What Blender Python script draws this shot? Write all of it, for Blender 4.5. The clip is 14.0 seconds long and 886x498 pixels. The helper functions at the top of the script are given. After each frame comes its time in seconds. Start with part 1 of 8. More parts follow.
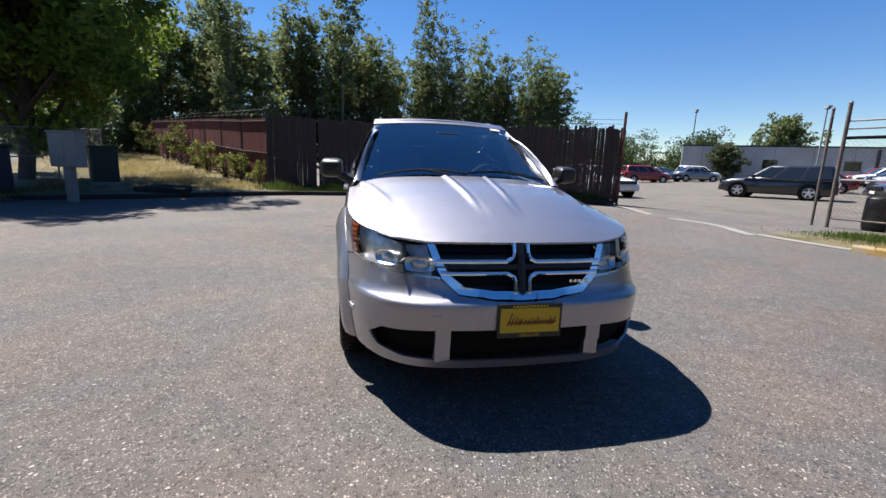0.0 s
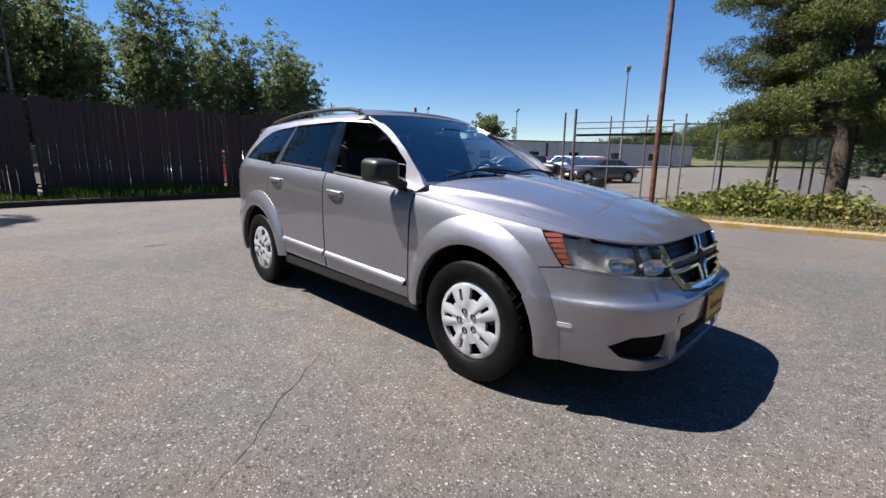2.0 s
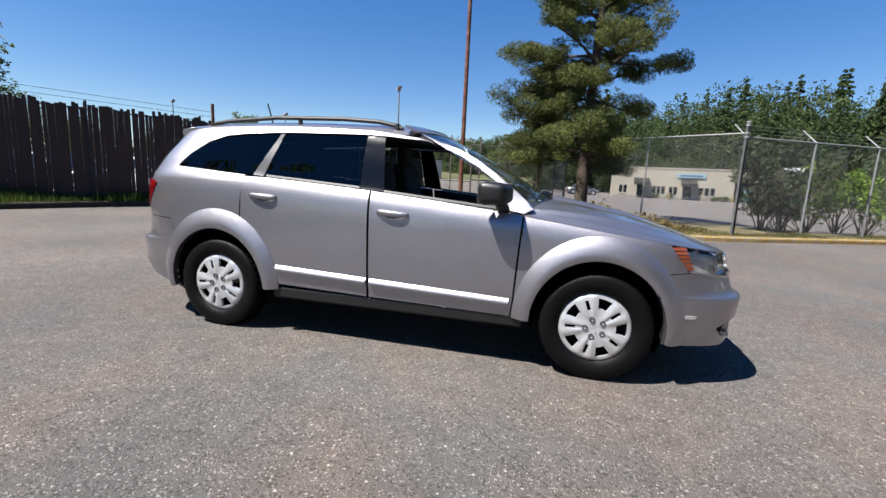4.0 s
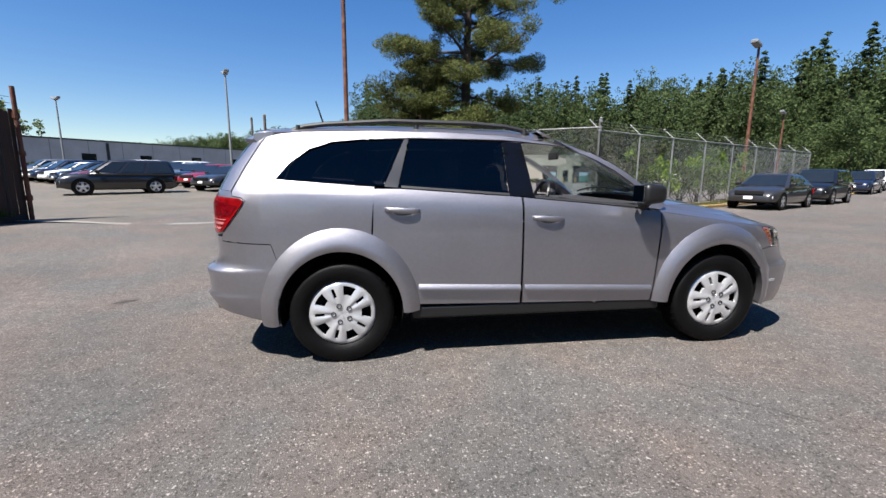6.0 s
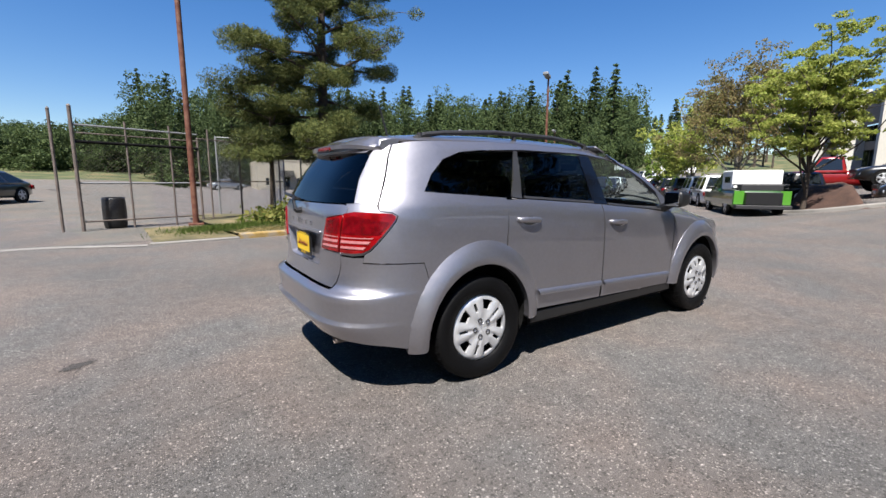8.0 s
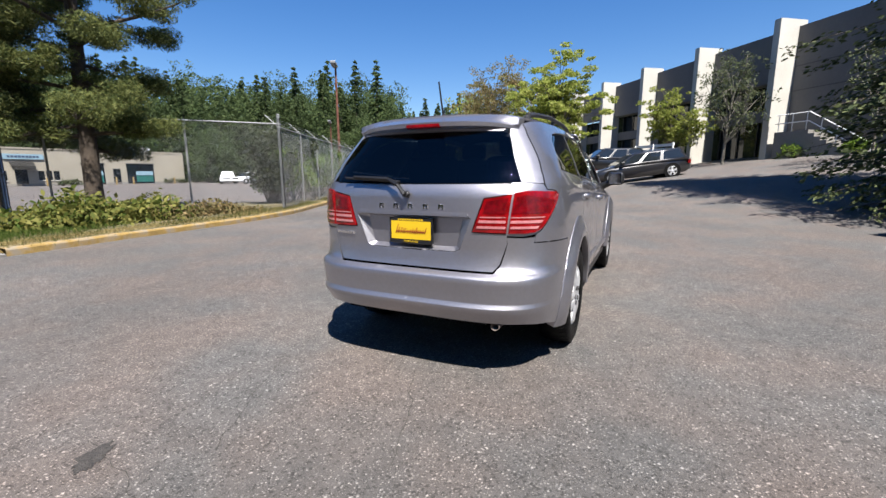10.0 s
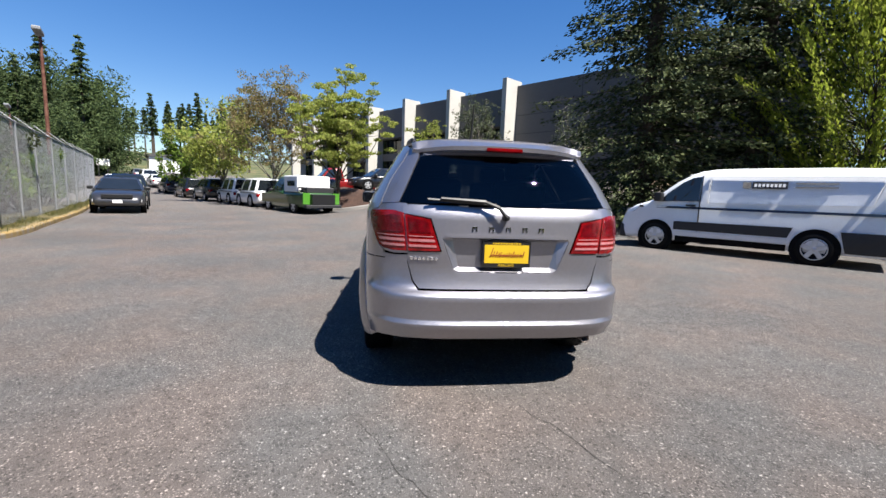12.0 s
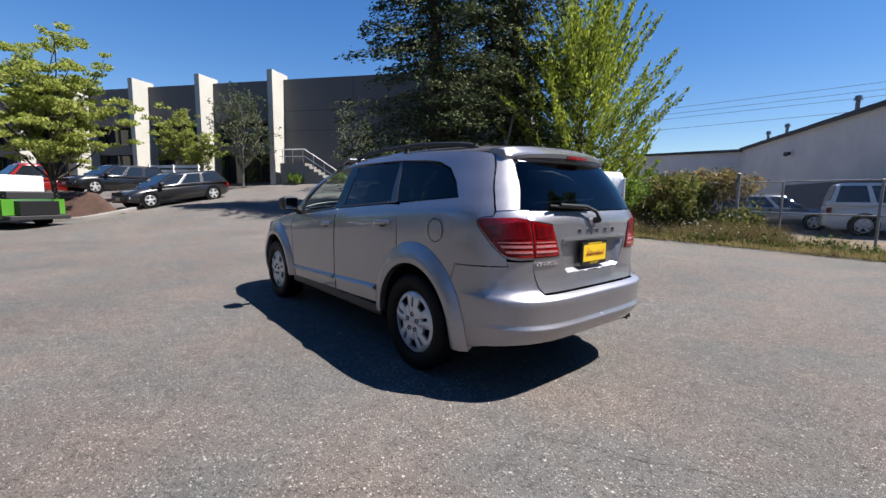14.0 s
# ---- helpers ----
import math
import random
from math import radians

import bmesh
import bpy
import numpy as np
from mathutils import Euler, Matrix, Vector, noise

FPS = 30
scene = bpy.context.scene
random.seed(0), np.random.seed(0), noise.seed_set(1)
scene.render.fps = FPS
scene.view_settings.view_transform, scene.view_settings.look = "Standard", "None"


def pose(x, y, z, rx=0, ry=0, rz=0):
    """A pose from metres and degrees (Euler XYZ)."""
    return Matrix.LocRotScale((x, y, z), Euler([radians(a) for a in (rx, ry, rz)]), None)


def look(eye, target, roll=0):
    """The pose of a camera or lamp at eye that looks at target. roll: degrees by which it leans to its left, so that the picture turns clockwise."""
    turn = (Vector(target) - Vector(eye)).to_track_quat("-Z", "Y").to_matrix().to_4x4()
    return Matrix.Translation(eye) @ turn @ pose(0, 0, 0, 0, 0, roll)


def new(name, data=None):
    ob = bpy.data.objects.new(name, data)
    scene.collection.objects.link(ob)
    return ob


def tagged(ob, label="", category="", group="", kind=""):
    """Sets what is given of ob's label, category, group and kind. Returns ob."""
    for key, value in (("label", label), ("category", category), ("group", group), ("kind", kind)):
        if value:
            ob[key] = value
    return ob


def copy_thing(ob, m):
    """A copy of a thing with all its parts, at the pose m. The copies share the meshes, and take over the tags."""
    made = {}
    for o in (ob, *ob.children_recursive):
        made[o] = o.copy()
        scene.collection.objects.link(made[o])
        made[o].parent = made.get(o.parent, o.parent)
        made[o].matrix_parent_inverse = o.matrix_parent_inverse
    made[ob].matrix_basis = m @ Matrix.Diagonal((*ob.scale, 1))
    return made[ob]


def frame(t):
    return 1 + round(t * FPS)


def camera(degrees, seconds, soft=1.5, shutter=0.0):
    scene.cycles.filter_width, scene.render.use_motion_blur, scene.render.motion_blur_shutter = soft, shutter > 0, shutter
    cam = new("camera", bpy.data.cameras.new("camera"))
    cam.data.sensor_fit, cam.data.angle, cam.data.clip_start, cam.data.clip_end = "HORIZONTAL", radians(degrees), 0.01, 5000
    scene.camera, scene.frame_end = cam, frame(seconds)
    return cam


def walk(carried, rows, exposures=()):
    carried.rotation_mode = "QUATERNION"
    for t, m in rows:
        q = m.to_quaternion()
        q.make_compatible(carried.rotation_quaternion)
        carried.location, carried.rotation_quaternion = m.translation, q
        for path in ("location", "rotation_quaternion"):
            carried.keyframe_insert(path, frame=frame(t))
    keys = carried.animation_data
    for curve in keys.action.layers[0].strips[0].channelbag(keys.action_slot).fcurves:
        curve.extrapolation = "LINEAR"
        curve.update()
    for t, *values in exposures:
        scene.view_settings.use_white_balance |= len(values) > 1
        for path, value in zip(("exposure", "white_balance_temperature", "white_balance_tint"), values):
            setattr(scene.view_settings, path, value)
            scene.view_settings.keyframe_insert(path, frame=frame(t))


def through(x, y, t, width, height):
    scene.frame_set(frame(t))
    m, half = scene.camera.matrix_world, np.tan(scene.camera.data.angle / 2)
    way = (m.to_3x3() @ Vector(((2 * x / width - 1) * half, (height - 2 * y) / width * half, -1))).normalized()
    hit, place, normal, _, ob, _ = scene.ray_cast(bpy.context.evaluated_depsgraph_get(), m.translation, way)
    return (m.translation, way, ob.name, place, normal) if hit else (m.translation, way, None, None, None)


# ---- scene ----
cam = camera(91.9, 14.0)
PATH = [
    (0, (4.29, -0.793, 1.229), (2.365, -0.402, 0.854), 2.0),
    (0.5, (4.064, -1.297, 1.218), (2.219, -0.624, 0.839), 2.6),
    (1, (3.757, -1.766, 1.201), (2.01, -0.86, 0.844), 1.2),
    (1.5, (3.37, -2.227, 1.228), (1.721, -1.151, 0.876), 1.0),
    (2, (3.004, -2.626, 1.233), (1.605, -1.249, 0.848), 0.8),
    (2.5, (2.549, -2.925, 1.245), (1.425, -1.322, 0.838), 2.1),
    (3, (2.134, -3.29, 1.253), (1.275, -1.52, 0.893), 0.7),
    (3.2, (1.963, -3.412, 1.258), (1.17, -1.604, 0.935), 1.6),
    (5.3, (-0.424, -3.902, 1.297), (-0.371, -1.93, 0.969), 1.0),
    (5.5, (-0.635, -3.906, 1.311), (-0.529, -1.935, 0.992), 1.0),
    (6, (-1.192, -3.831, 1.325), (-0.895, -1.884, 0.98), 0.4),
    (6.5, (-1.749, -3.824, 1.362), (-1.236, -1.915, 1.055), -2.2),
    (7, (-2.254, -3.641, 1.37), (-1.599, -1.77, 1.109), -4.7),
    (7.2, (-2.446, -3.538, 1.387), (-1.707, -1.703, 1.091), -2.6),
    (9.3, (-4.308, -1.994, 1.253), (-2.742, -0.798, 0.909), -1.2),
    (9.5, (-4.422, -1.794, 1.272), (-2.793, -0.694, 0.903), 0.6),
    (10, (-4.697, -1.324, 1.267), (-2.917, -0.482, 0.918), -0.3),
    (10.5, (-4.877, -0.823, 1.245), (-2.994, -0.21, 0.961), -1.4),
    (11, (-4.989, -0.303, 1.254), (-3.035, 0.004, 0.957), -1.4),
    (11.5, (-5.026, 0.192, 1.258), (-3.046, 0.224, 0.979), -0.5),
    (12, (-4.934, 0.725, 1.282), (-2.967, 0.475, 1.02), 2.0),
    (12.5, (-4.808, 1.228, 1.279), (-2.905, 0.691, 0.978), 0.9),
    (13, (-4.554, 1.731, 1.278), (-2.733, 0.966, 0.966), 1.2),
    (13.5, (-4.318, 2.273, 1.295), (-2.616, 1.26, 1.02), 1.5),
    (14, (-3.965, 2.706, 1.285), (-2.441, 1.434, 1.043), 0.7),
]
walk(cam, [(t, look(eye, target, roll)) for t, eye, target, roll in PATH],
     exposures=((0, 1.42), (7.2, 1.42), (9.3, 1.50), (11.2, 1.52), (12.5, 1.48), (14, 1.42)))

# ---- world, sun, exposure ----
SUN = Vector((-0.46, -0.395, 1.0)).normalized()      # towards the sun
world = bpy.data.worlds.new("sky")
scene.world = world
world.use_nodes = True
wn = world.node_tree
sky = wn.nodes.new("ShaderNodeTexSky")
sky.sky_type, sky.sun_disc = "NISHITA", False
sky.sun_elevation = math.asin(SUN.z)
sky.sun_rotation = math.atan2(SUN.x, SUN.y)
sky.altitude, sky.air_density, sky.dust_density, sky.ozone_density = 60, 1.0, 0.0, 3.0
hsv = wn.nodes.new("ShaderNodeHueSaturation")
hsv.inputs["Hue"].default_value, hsv.inputs["Saturation"].default_value = 0.512, 1.44
soft = wn.nodes.new("ShaderNodeGamma")                 # clear air: a gentler fall from horizon to zenith
soft.inputs["Gamma"].default_value = 0.84
wn.links.new(sky.outputs[0], soft.inputs["Color"])
wn.links.new(soft.outputs[0], hsv.inputs["Color"])
wn.links.new(hsv.outputs[0], wn.nodes["Background"].inputs[0])
wn.nodes["Background"].inputs[1].default_value = 0.0695
sun = new("sun", bpy.data.lights.new("sun", "SUN"))
sun.data.energy, sun.data.angle, sun.data.color = 5.25, radians(0.53), (1.0, 0.955, 0.90)
sun.matrix_world = look(SUN * 60, (0, 0, 0))


# ---- small helpers ----
def sst(a, b, v):
    u = min(1.0, max(0.0, (v - a) / (b - a)))
    return u * u * (3 - 2 * u)


def ground_z(x, y):
    """The lie of the land: level round the car, rising to the gate yard, the loading dock and the end of the street."""
    z = 0.12 * sst(-7, -11, x) + (0.9 - 0.82 * sst(-7, 3, x)) * sst(9, 55, y) * sst(60, 20, x)
    z += 1.3 * min(1.0, max(0.0, (-11 - x) / 24)) * sst(-1, -8, y)
    ramp = 0.58 + 0.06 * (x - 18.5) - 0.13 * y
    z += min(2.6, max(0.0, ramp)) * sst(8, 18, x) * sst(70, 30, x) * sst(-60, -25, y)
    u = 0.89 * x + 0.46 * y
    flat = sst(6, 20, -0.46 * x + 0.89 * y) * sst(98, 72, math.hypot(x, y))      # the office lot
    z += 3.2 * sst(38, 100, u) * sst(-40, 0, y) * (1 - flat) + 7.0 * sst(95, 170, u) + 9.0 * sst(60, 190, y)
    return z


def mesh_ob(name, verts, faces, mats, parent=None, label="", smooth=False):
    me = bpy.data.meshes.new(name)
    me.from_pydata([tuple(v) for v in verts], [], faces)
    for m in (mats if isinstance(mats, (list, tuple)) else [mats]):
        me.materials.append(m)
    if smooth:
        me.polygons.foreach_set("use_smooth", [True] * len(me.polygons))
    me.update()
    ob = new(name, me)
    if parent:
        ob.parent = parent
    if label:
        ob["label"] = label
    return ob


def part(name, bm, material, parent, label="", smooth=False):
    me = bpy.data.meshes.new(name)
    bm.to_mesh(me)
    bm.free()
    for m in (material if isinstance(material, (list, tuple)) else [material]):
        me.materials.append(m)
    if smooth:
        me.polygons.foreach_set("use_smooth", [True] * len(me.polygons))
    ob = new(name, me)
    if parent:
        ob.parent = parent
    if label:
        ob["label"] = label
    return ob


def thing(name, label, category, group="", m=None, kind=""):
    ob = new(name)
    ob.empty_display_size = 0.2
    if m is not None:
        ob.matrix_basis = m
    return tagged(ob, label, category, group, kind)


def box_bm(x0, x1, y0, y1, z0, z1, bevel=0.0, seg=1):
    bm = bmesh.new()
    bmesh.ops.create_cube(bm, size=1)
    bmesh.ops.scale(bm, vec=(x1 - x0, y1 - y0, z1 - z0), verts=bm.verts)
    bmesh.ops.translate(bm, vec=((x0 + x1) / 2, (y0 + y1) / 2, (z0 + z1) / 2), verts=bm.verts)
    if bevel:
        bmesh.ops.bevel(bm, geom=bm.edges[:], offset=bevel, segments=seg, affect="EDGES", profile=0.5)
    return bm


def add_box(bm, x0, x1, y0, y1, z0, z1):
    r = bmesh.ops.create_cube(bm, size=1)["verts"]
    bmesh.ops.scale(bm, vec=(x1 - x0, y1 - y0, z1 - z0), verts=r)
    bmesh.ops.translate(bm, vec=((x0 + x1) / 2, (y0 + y1) / 2, (z0 + z1) / 2), verts=r)
    return r


def tube(bm, p, q, r0, r1=None, n=8, caps=True):
    """A tapered round bar from p to q, added to bm."""
    p, q = Vector(p), Vector(q)
    r1 = r0 if r1 is None else r1
    t = (q - p).to_track_quat("Z", "Y").to_matrix()
    a = [bm.verts.new(p + t @ Vector((math.cos(k * math.tau / n) * r0, math.sin(k * math.tau / n) * r0, 0))) for k in range(n)]
    b = [bm.verts.new(q + t @ Vector((math.cos(k * math.tau / n) * r1, math.sin(k * math.tau / n) * r1, 0))) for k in range(n)]
    for k in range(n):
        bm.faces.new((a[k], a[(k + 1) % n], b[(k + 1) % n], b[k]))
    if caps:
        bm.faces.new(a[::-1])
        bm.faces.new(b)
    return a + b


def lathe(bm, prof, n=40, axis="y", start=0.0):
    """Turns a profile of (radius, depth) about an axis through the origin."""
    rings = []
    for r, d in prof:
        ring = []
        for k in range(n):
            c, s = math.cos(start + k * math.tau / n) * r, math.sin(start + k * math.tau / n) * r
            ring.append(bm.verts.new((c, d, s) if axis == "y" else (c, s, d) if axis == "z" else (d, c, s)))
        rings.append(ring)
    for a, b in zip(rings, rings[1:]):
        for k in range(n):
            bm.faces.new((a[k], a[(k + 1) % n], b[(k + 1) % n], b[k]))
    return rings


# ---- materials ----
def mat(name, rgb, rough=0.6, metal=0.0, var=0.15, scale=6.0, fine=0.08, bump=0.0, bump_scale=60.0, spec=0.5, coat=0.0, tint=None):
    """A surface with two scales of variation and fine relief, in object space."""
    m = bpy.data.materials.new(name)
    m.use_nodes = True
    nt = m.node_tree
    b = nt.nodes["Principled BSDF"]
    tc = nt.nodes.new("ShaderNodeTexCoord")
    n1, n2 = nt.nodes.new("ShaderNodeTexNoise"), nt.nodes.new("ShaderNodeTexNoise")
    n1.inputs["Scale"].default_value, n1.inputs["Detail"].default_value = scale, 6
    n2.inputs["Scale"].default_value, n2.inputs["Detail"].default_value = scale * 14, 4
    for n in (n1, n2):
        nt.links.new(tc.outputs["Object"], n.inputs["Vector"])
    r1 = nt.nodes.new("ShaderNodeMapRange")
    r1.inputs["From Min"].default_value, r1.inputs["From Max"].default_value = 0.3, 0.7
    r1.inputs["To Min"].default_value, r1.inputs["To Max"].default_value = 1 - var, 1 + var
    r2 = nt.nodes.new("ShaderNodeMapRange")
    r2.inputs["From Min"].default_value, r2.inputs["From Max"].default_value = 0.3, 0.7
    r2.inputs["To Min"].default_value, r2.inputs["To Max"].default_value = 1 - fine, 1 + fine
    nt.links.new(n1.outputs["Fac"], r1.inputs["Value"])
    nt.links.new(n2.outputs["Fac"], r2.inputs["Value"])
    mul = nt.nodes.new("ShaderNodeMath")
    mul.operation = "MULTIPLY"
    nt.links.new(r1.outputs[0], mul.inputs[0])
    nt.links.new(r2.outputs[0], mul.inputs[1])
    sc = nt.nodes.new("ShaderNodeVectorMath")
    sc.operation = "SCALE"
    sc.inputs[0].default_value = rgb
    nt.links.new(mul.outputs[0], sc.inputs["Scale"])
    out = sc.outputs[0]
    if tint:
        mix = nt.nodes.new("ShaderNodeMix")
        mix.data_type = "RGBA"
        mix.inputs["B"].default_value = (*tint, 1)
        nt.links.new(out, mix.inputs["A"])
        rr = nt.nodes.new("ShaderNodeMapRange")
        rr.inputs["From Min"].default_value, rr.inputs["From Max"].default_value = 0.45, 0.65
        nt.links.new(n1.outputs["Fac"], rr.inputs["Value"])
        nt.links.new(rr.outputs[0], mix.inputs["Factor"])
        out = mix.outputs["Result"]
    nt.links.new(out, b.inputs["Base Color"])
    b.inputs["Roughness"].default_value, b.inputs["Metallic"].default_value = rough, metal
    b.inputs["Specular IOR Level"].default_value = spec
    b.inputs["Coat Weight"].default_value, b.inputs["Coat Roughness"].default_value = coat, 0.04
    if bump:
        n3, bp = nt.nodes.new("ShaderNodeTexNoise"), nt.nodes.new("ShaderNodeBump")
        n3.inputs["Scale"].default_value, n3.inputs["Detail"].default_value = bump_scale, 5
        nt.links.new(tc.outputs["Object"], n3.inputs["Vector"])
        nt.links.new(n3.outputs["Fac"], bp.inputs["Height"])
        bp.inputs["Strength"].default_value, bp.inputs["Distance"].default_value = bump, 0.02
        nt.links.new(bp.outputs[0], b.inputs["Normal"])
    return m


def asphalt(name, rgb, stone, cracks=True):
    """Worn asphalt: dark binder, pale stone chips, broad stains and a few fine cracks."""
    m = bpy.data.materials.new(name)
    m.use_nodes = True
    nt = m.node_tree
    L, N = nt.links.new, nt.nodes.new
    b = nt.nodes["Principled BSDF"]
    tc = N("ShaderNodeTexCoord")
    vor = N("ShaderNodeTexVoronoi")
    vor.inputs["Scale"].default_value, vor.distance = 92, "MANHATTAN"
    L(tc.outputs["Object"], vor.inputs["Vector"])
    cell = N("ShaderNodeSeparateColor")
    L(vor.outputs["Color"], cell.inputs[0])
    pick = N("ShaderNodeMapRange")
    pick.inputs["From Min"].default_value, pick.inputs["From Max"].default_value = 0.42, 1.0
    L(cell.outputs[0], pick.inputs["Value"])
    near = N("ShaderNodeMapRange")
    near.inputs["From Min"].default_value, near.inputs["From Max"].default_value = 0.82, 0.40
    L(vor.outputs["Distance"], near.inputs["Value"])
    small = N("ShaderNodeMath")
    small.operation = "MULTIPLY"
    L(pick.outputs[0], small.inputs[0])
    L(near.outputs[0], small.inputs[1])
    big = N("ShaderNodeTexVoronoi")                           # a sparser set of larger stones
    big.inputs["Scale"].default_value, big.distance = 44, "MANHATTAN"
    L(tc.outputs["Object"], big.inputs["Vector"])
    bc = N("ShaderNodeSeparateColor")
    L(big.outputs["Color"], bc.inputs[0])
    bp1, bp2 = N("ShaderNodeMapRange"), N("ShaderNodeMapRange")
    bp1.inputs["From Min"].default_value, bp1.inputs["From Max"].default_value = 0.81, 1.0
    bp2.inputs["From Min"].default_value, bp2.inputs["From Max"].default_value = 0.62, 0.32
    L(bc.outputs[1], bp1.inputs["Value"])
    L(big.outputs["Distance"], bp2.inputs["Value"])
    bm_ = N("ShaderNodeMath")
    bm_.operation = "MULTIPLY"
    L(bp1.outputs[0], bm_.inputs[0])
    L(bp2.outputs[0], bm_.inputs[1])
    grit = N("ShaderNodeTexNoise")
    grit.inputs["Scale"].default_value, grit.inputs["Detail"].default_value = 260, 3
    L(tc.outputs["Object"], grit.inputs["Vector"])
    gr_ = N("ShaderNodeMapRange")
    gr_.inputs["From Min"].default_value, gr_.inputs["From Max"].default_value = 0.40, 0.72
    gr_.inputs["To Max"].default_value = 0.40
    L(grit.outputs["Fac"], gr_.inputs["Value"])
    mx = N("ShaderNodeMath")
    mx.operation = "MAXIMUM"
    L(small.outputs[0], mx.inputs[0])
    L(bm_.outputs[0], mx.inputs[1])
    chip = N("ShaderNodeMath")
    chip.operation = "MAXIMUM"
    L(mx.outputs[0], chip.inputs[0])
    L(gr_.outputs[0], chip.inputs[1])
    broad, mid = N("ShaderNodeTexNoise"), N("ShaderNodeTexNoise")
    broad.inputs["Scale"].default_value, broad.inputs["Detail"].default_value = 0.45, 5
    mid.inputs["Scale"].default_value, mid.inputs["Detail"].default_value = 7, 5
    L(tc.outputs["Object"], broad.inputs["Vector"])
    L(tc.outputs["Object"], mid.inputs["Vector"])
    col = N("ShaderNodeMix")
    col.data_type = "RGBA"
    col.inputs["A"].default_value, col.inputs["B"].default_value = (*rgb, 1), (*stone, 1)
    L(chip.outputs[0], col.inputs["Factor"])
    r1, r2 = N("ShaderNodeMapRange"), N("ShaderNodeMapRange")
    for r, src, lo, hi in ((r1, broad, 0.84, 1.14), (r2, mid, 0.86, 1.13)):
        r.inputs["From Min"].default_value, r.inputs["From Max"].default_value = 0.3, 0.7
        r.inputs["To Min"].default_value, r.inputs["To Max"].default_value = lo, hi
        L(src.outputs["Fac"], r.inputs["Value"])
    mul = N("ShaderNodeMath")
    mul.operation = "MULTIPLY"
    L(r1.outputs[0], mul.inputs[0])
    L(r2.outputs[0], mul.inputs[1])
    pit = N("ShaderNodeMapRange")                             # dark pits where a chip has broken out
    pit.inputs["From Min"].default_value, pit.inputs["From Max"].default_value = 0.82, 0.90
    pit.inputs["To Min"].default_value, pit.inputs["To Max"].default_value = 1.0, 0.55
    L(cell.outputs[2], pit.inputs["Value"])
    mp = N("ShaderNodeMath")
    mp.operation = "MULTIPLY"
    L(mul.outputs[0], mp.inputs[0])
    L(pit.outputs[0], mp.inputs[1])
    fac = mp.outputs[0]
    if cracks:
        warp = N("ShaderNodeTexNoise")
        warp.inputs["Scale"].default_value, warp.inputs["Detail"].default_value = 1.6, 6
        L(tc.outputs["Object"], warp.inputs["Vector"])
        add = N("ShaderNodeVectorMath")
        add.operation = "MULTIPLY_ADD"
        add.inputs[1].default_value = (1.1, 1.1, 0)
        L(warp.outputs["Color"], add.inputs[0])
        L(tc.outputs["Object"], add.inputs[2])
        ck = N("ShaderNodeTexVoronoi")
        ck.feature = "DISTANCE_TO_EDGE"
        ck.inputs["Scale"].default_value = 0.17
        L(add.outputs[0], ck.inputs["Vector"])
        cr = N("ShaderNodeMapRange")
        cr.inputs["From Min"].default_value, cr.inputs["From Max"].default_value = 0.0, 0.0014
        cr.inputs["To Min"].default_value, cr.inputs["To Max"].default_value = 0.70, 1.0
        L(ck.outputs["Distance"], cr.inputs["Value"])
        m2 = N("ShaderNodeMath")
        m2.operation = "MULTIPLY"
        L(fac, m2.inputs[0])
        L(cr.outputs[0], m2.inputs[1])
        fac = m2.outputs[0]
    sc = N("ShaderNodeVectorMath")
    sc.operation = "SCALE"
    L(col.outputs["Result"], sc.inputs[0])
    L(fac, sc.inputs["Scale"])
    wide = N("ShaderNodeTexNoise")                            # broad cool and warm patches
    wide.inputs["Scale"].default_value, wide.inputs["Detail"].default_value = 0.9, 3
    L(tc.outputs["Object"], wide.inputs["Vector"])
    wr = N("ShaderNodeMapRange")
    wr.inputs["From Min"].default_value, wr.inputs["From Max"].default_value = 0.38, 0.62
    L(wide.outputs["Fac"], wr.inputs["Value"])
    hue = N("ShaderNodeMix")
    hue.data_type = "RGBA"
    hue.inputs["A"].default_value, hue.inputs["B"].default_value = (0.93, 1.0, 1.05, 1), (1.05, 0.99, 0.97, 1)
    L(wr.outputs[0], hue.inputs["Factor"])
    tone = N("ShaderNodeVectorMath")
    tone.operation = "MULTIPLY"
    L(sc.outputs[0], tone.inputs[0])
    L(hue.outputs["Result"], tone.inputs[1])
    L(tone.outputs[0], b.inputs["Base Color"])
    bp = N("ShaderNodeBump")
    bp.inputs["Strength"].default_value, bp.inputs["Distance"].default_value = 1.0, 0.007
    L(chip.outputs[0], bp.inputs["Height"])
    L(bp.outputs[0], b.inputs["Normal"])
    b.inputs["Roughness"].default_value, b.inputs["Specular IOR Level"].default_value = 0.82, 0.3
    return m


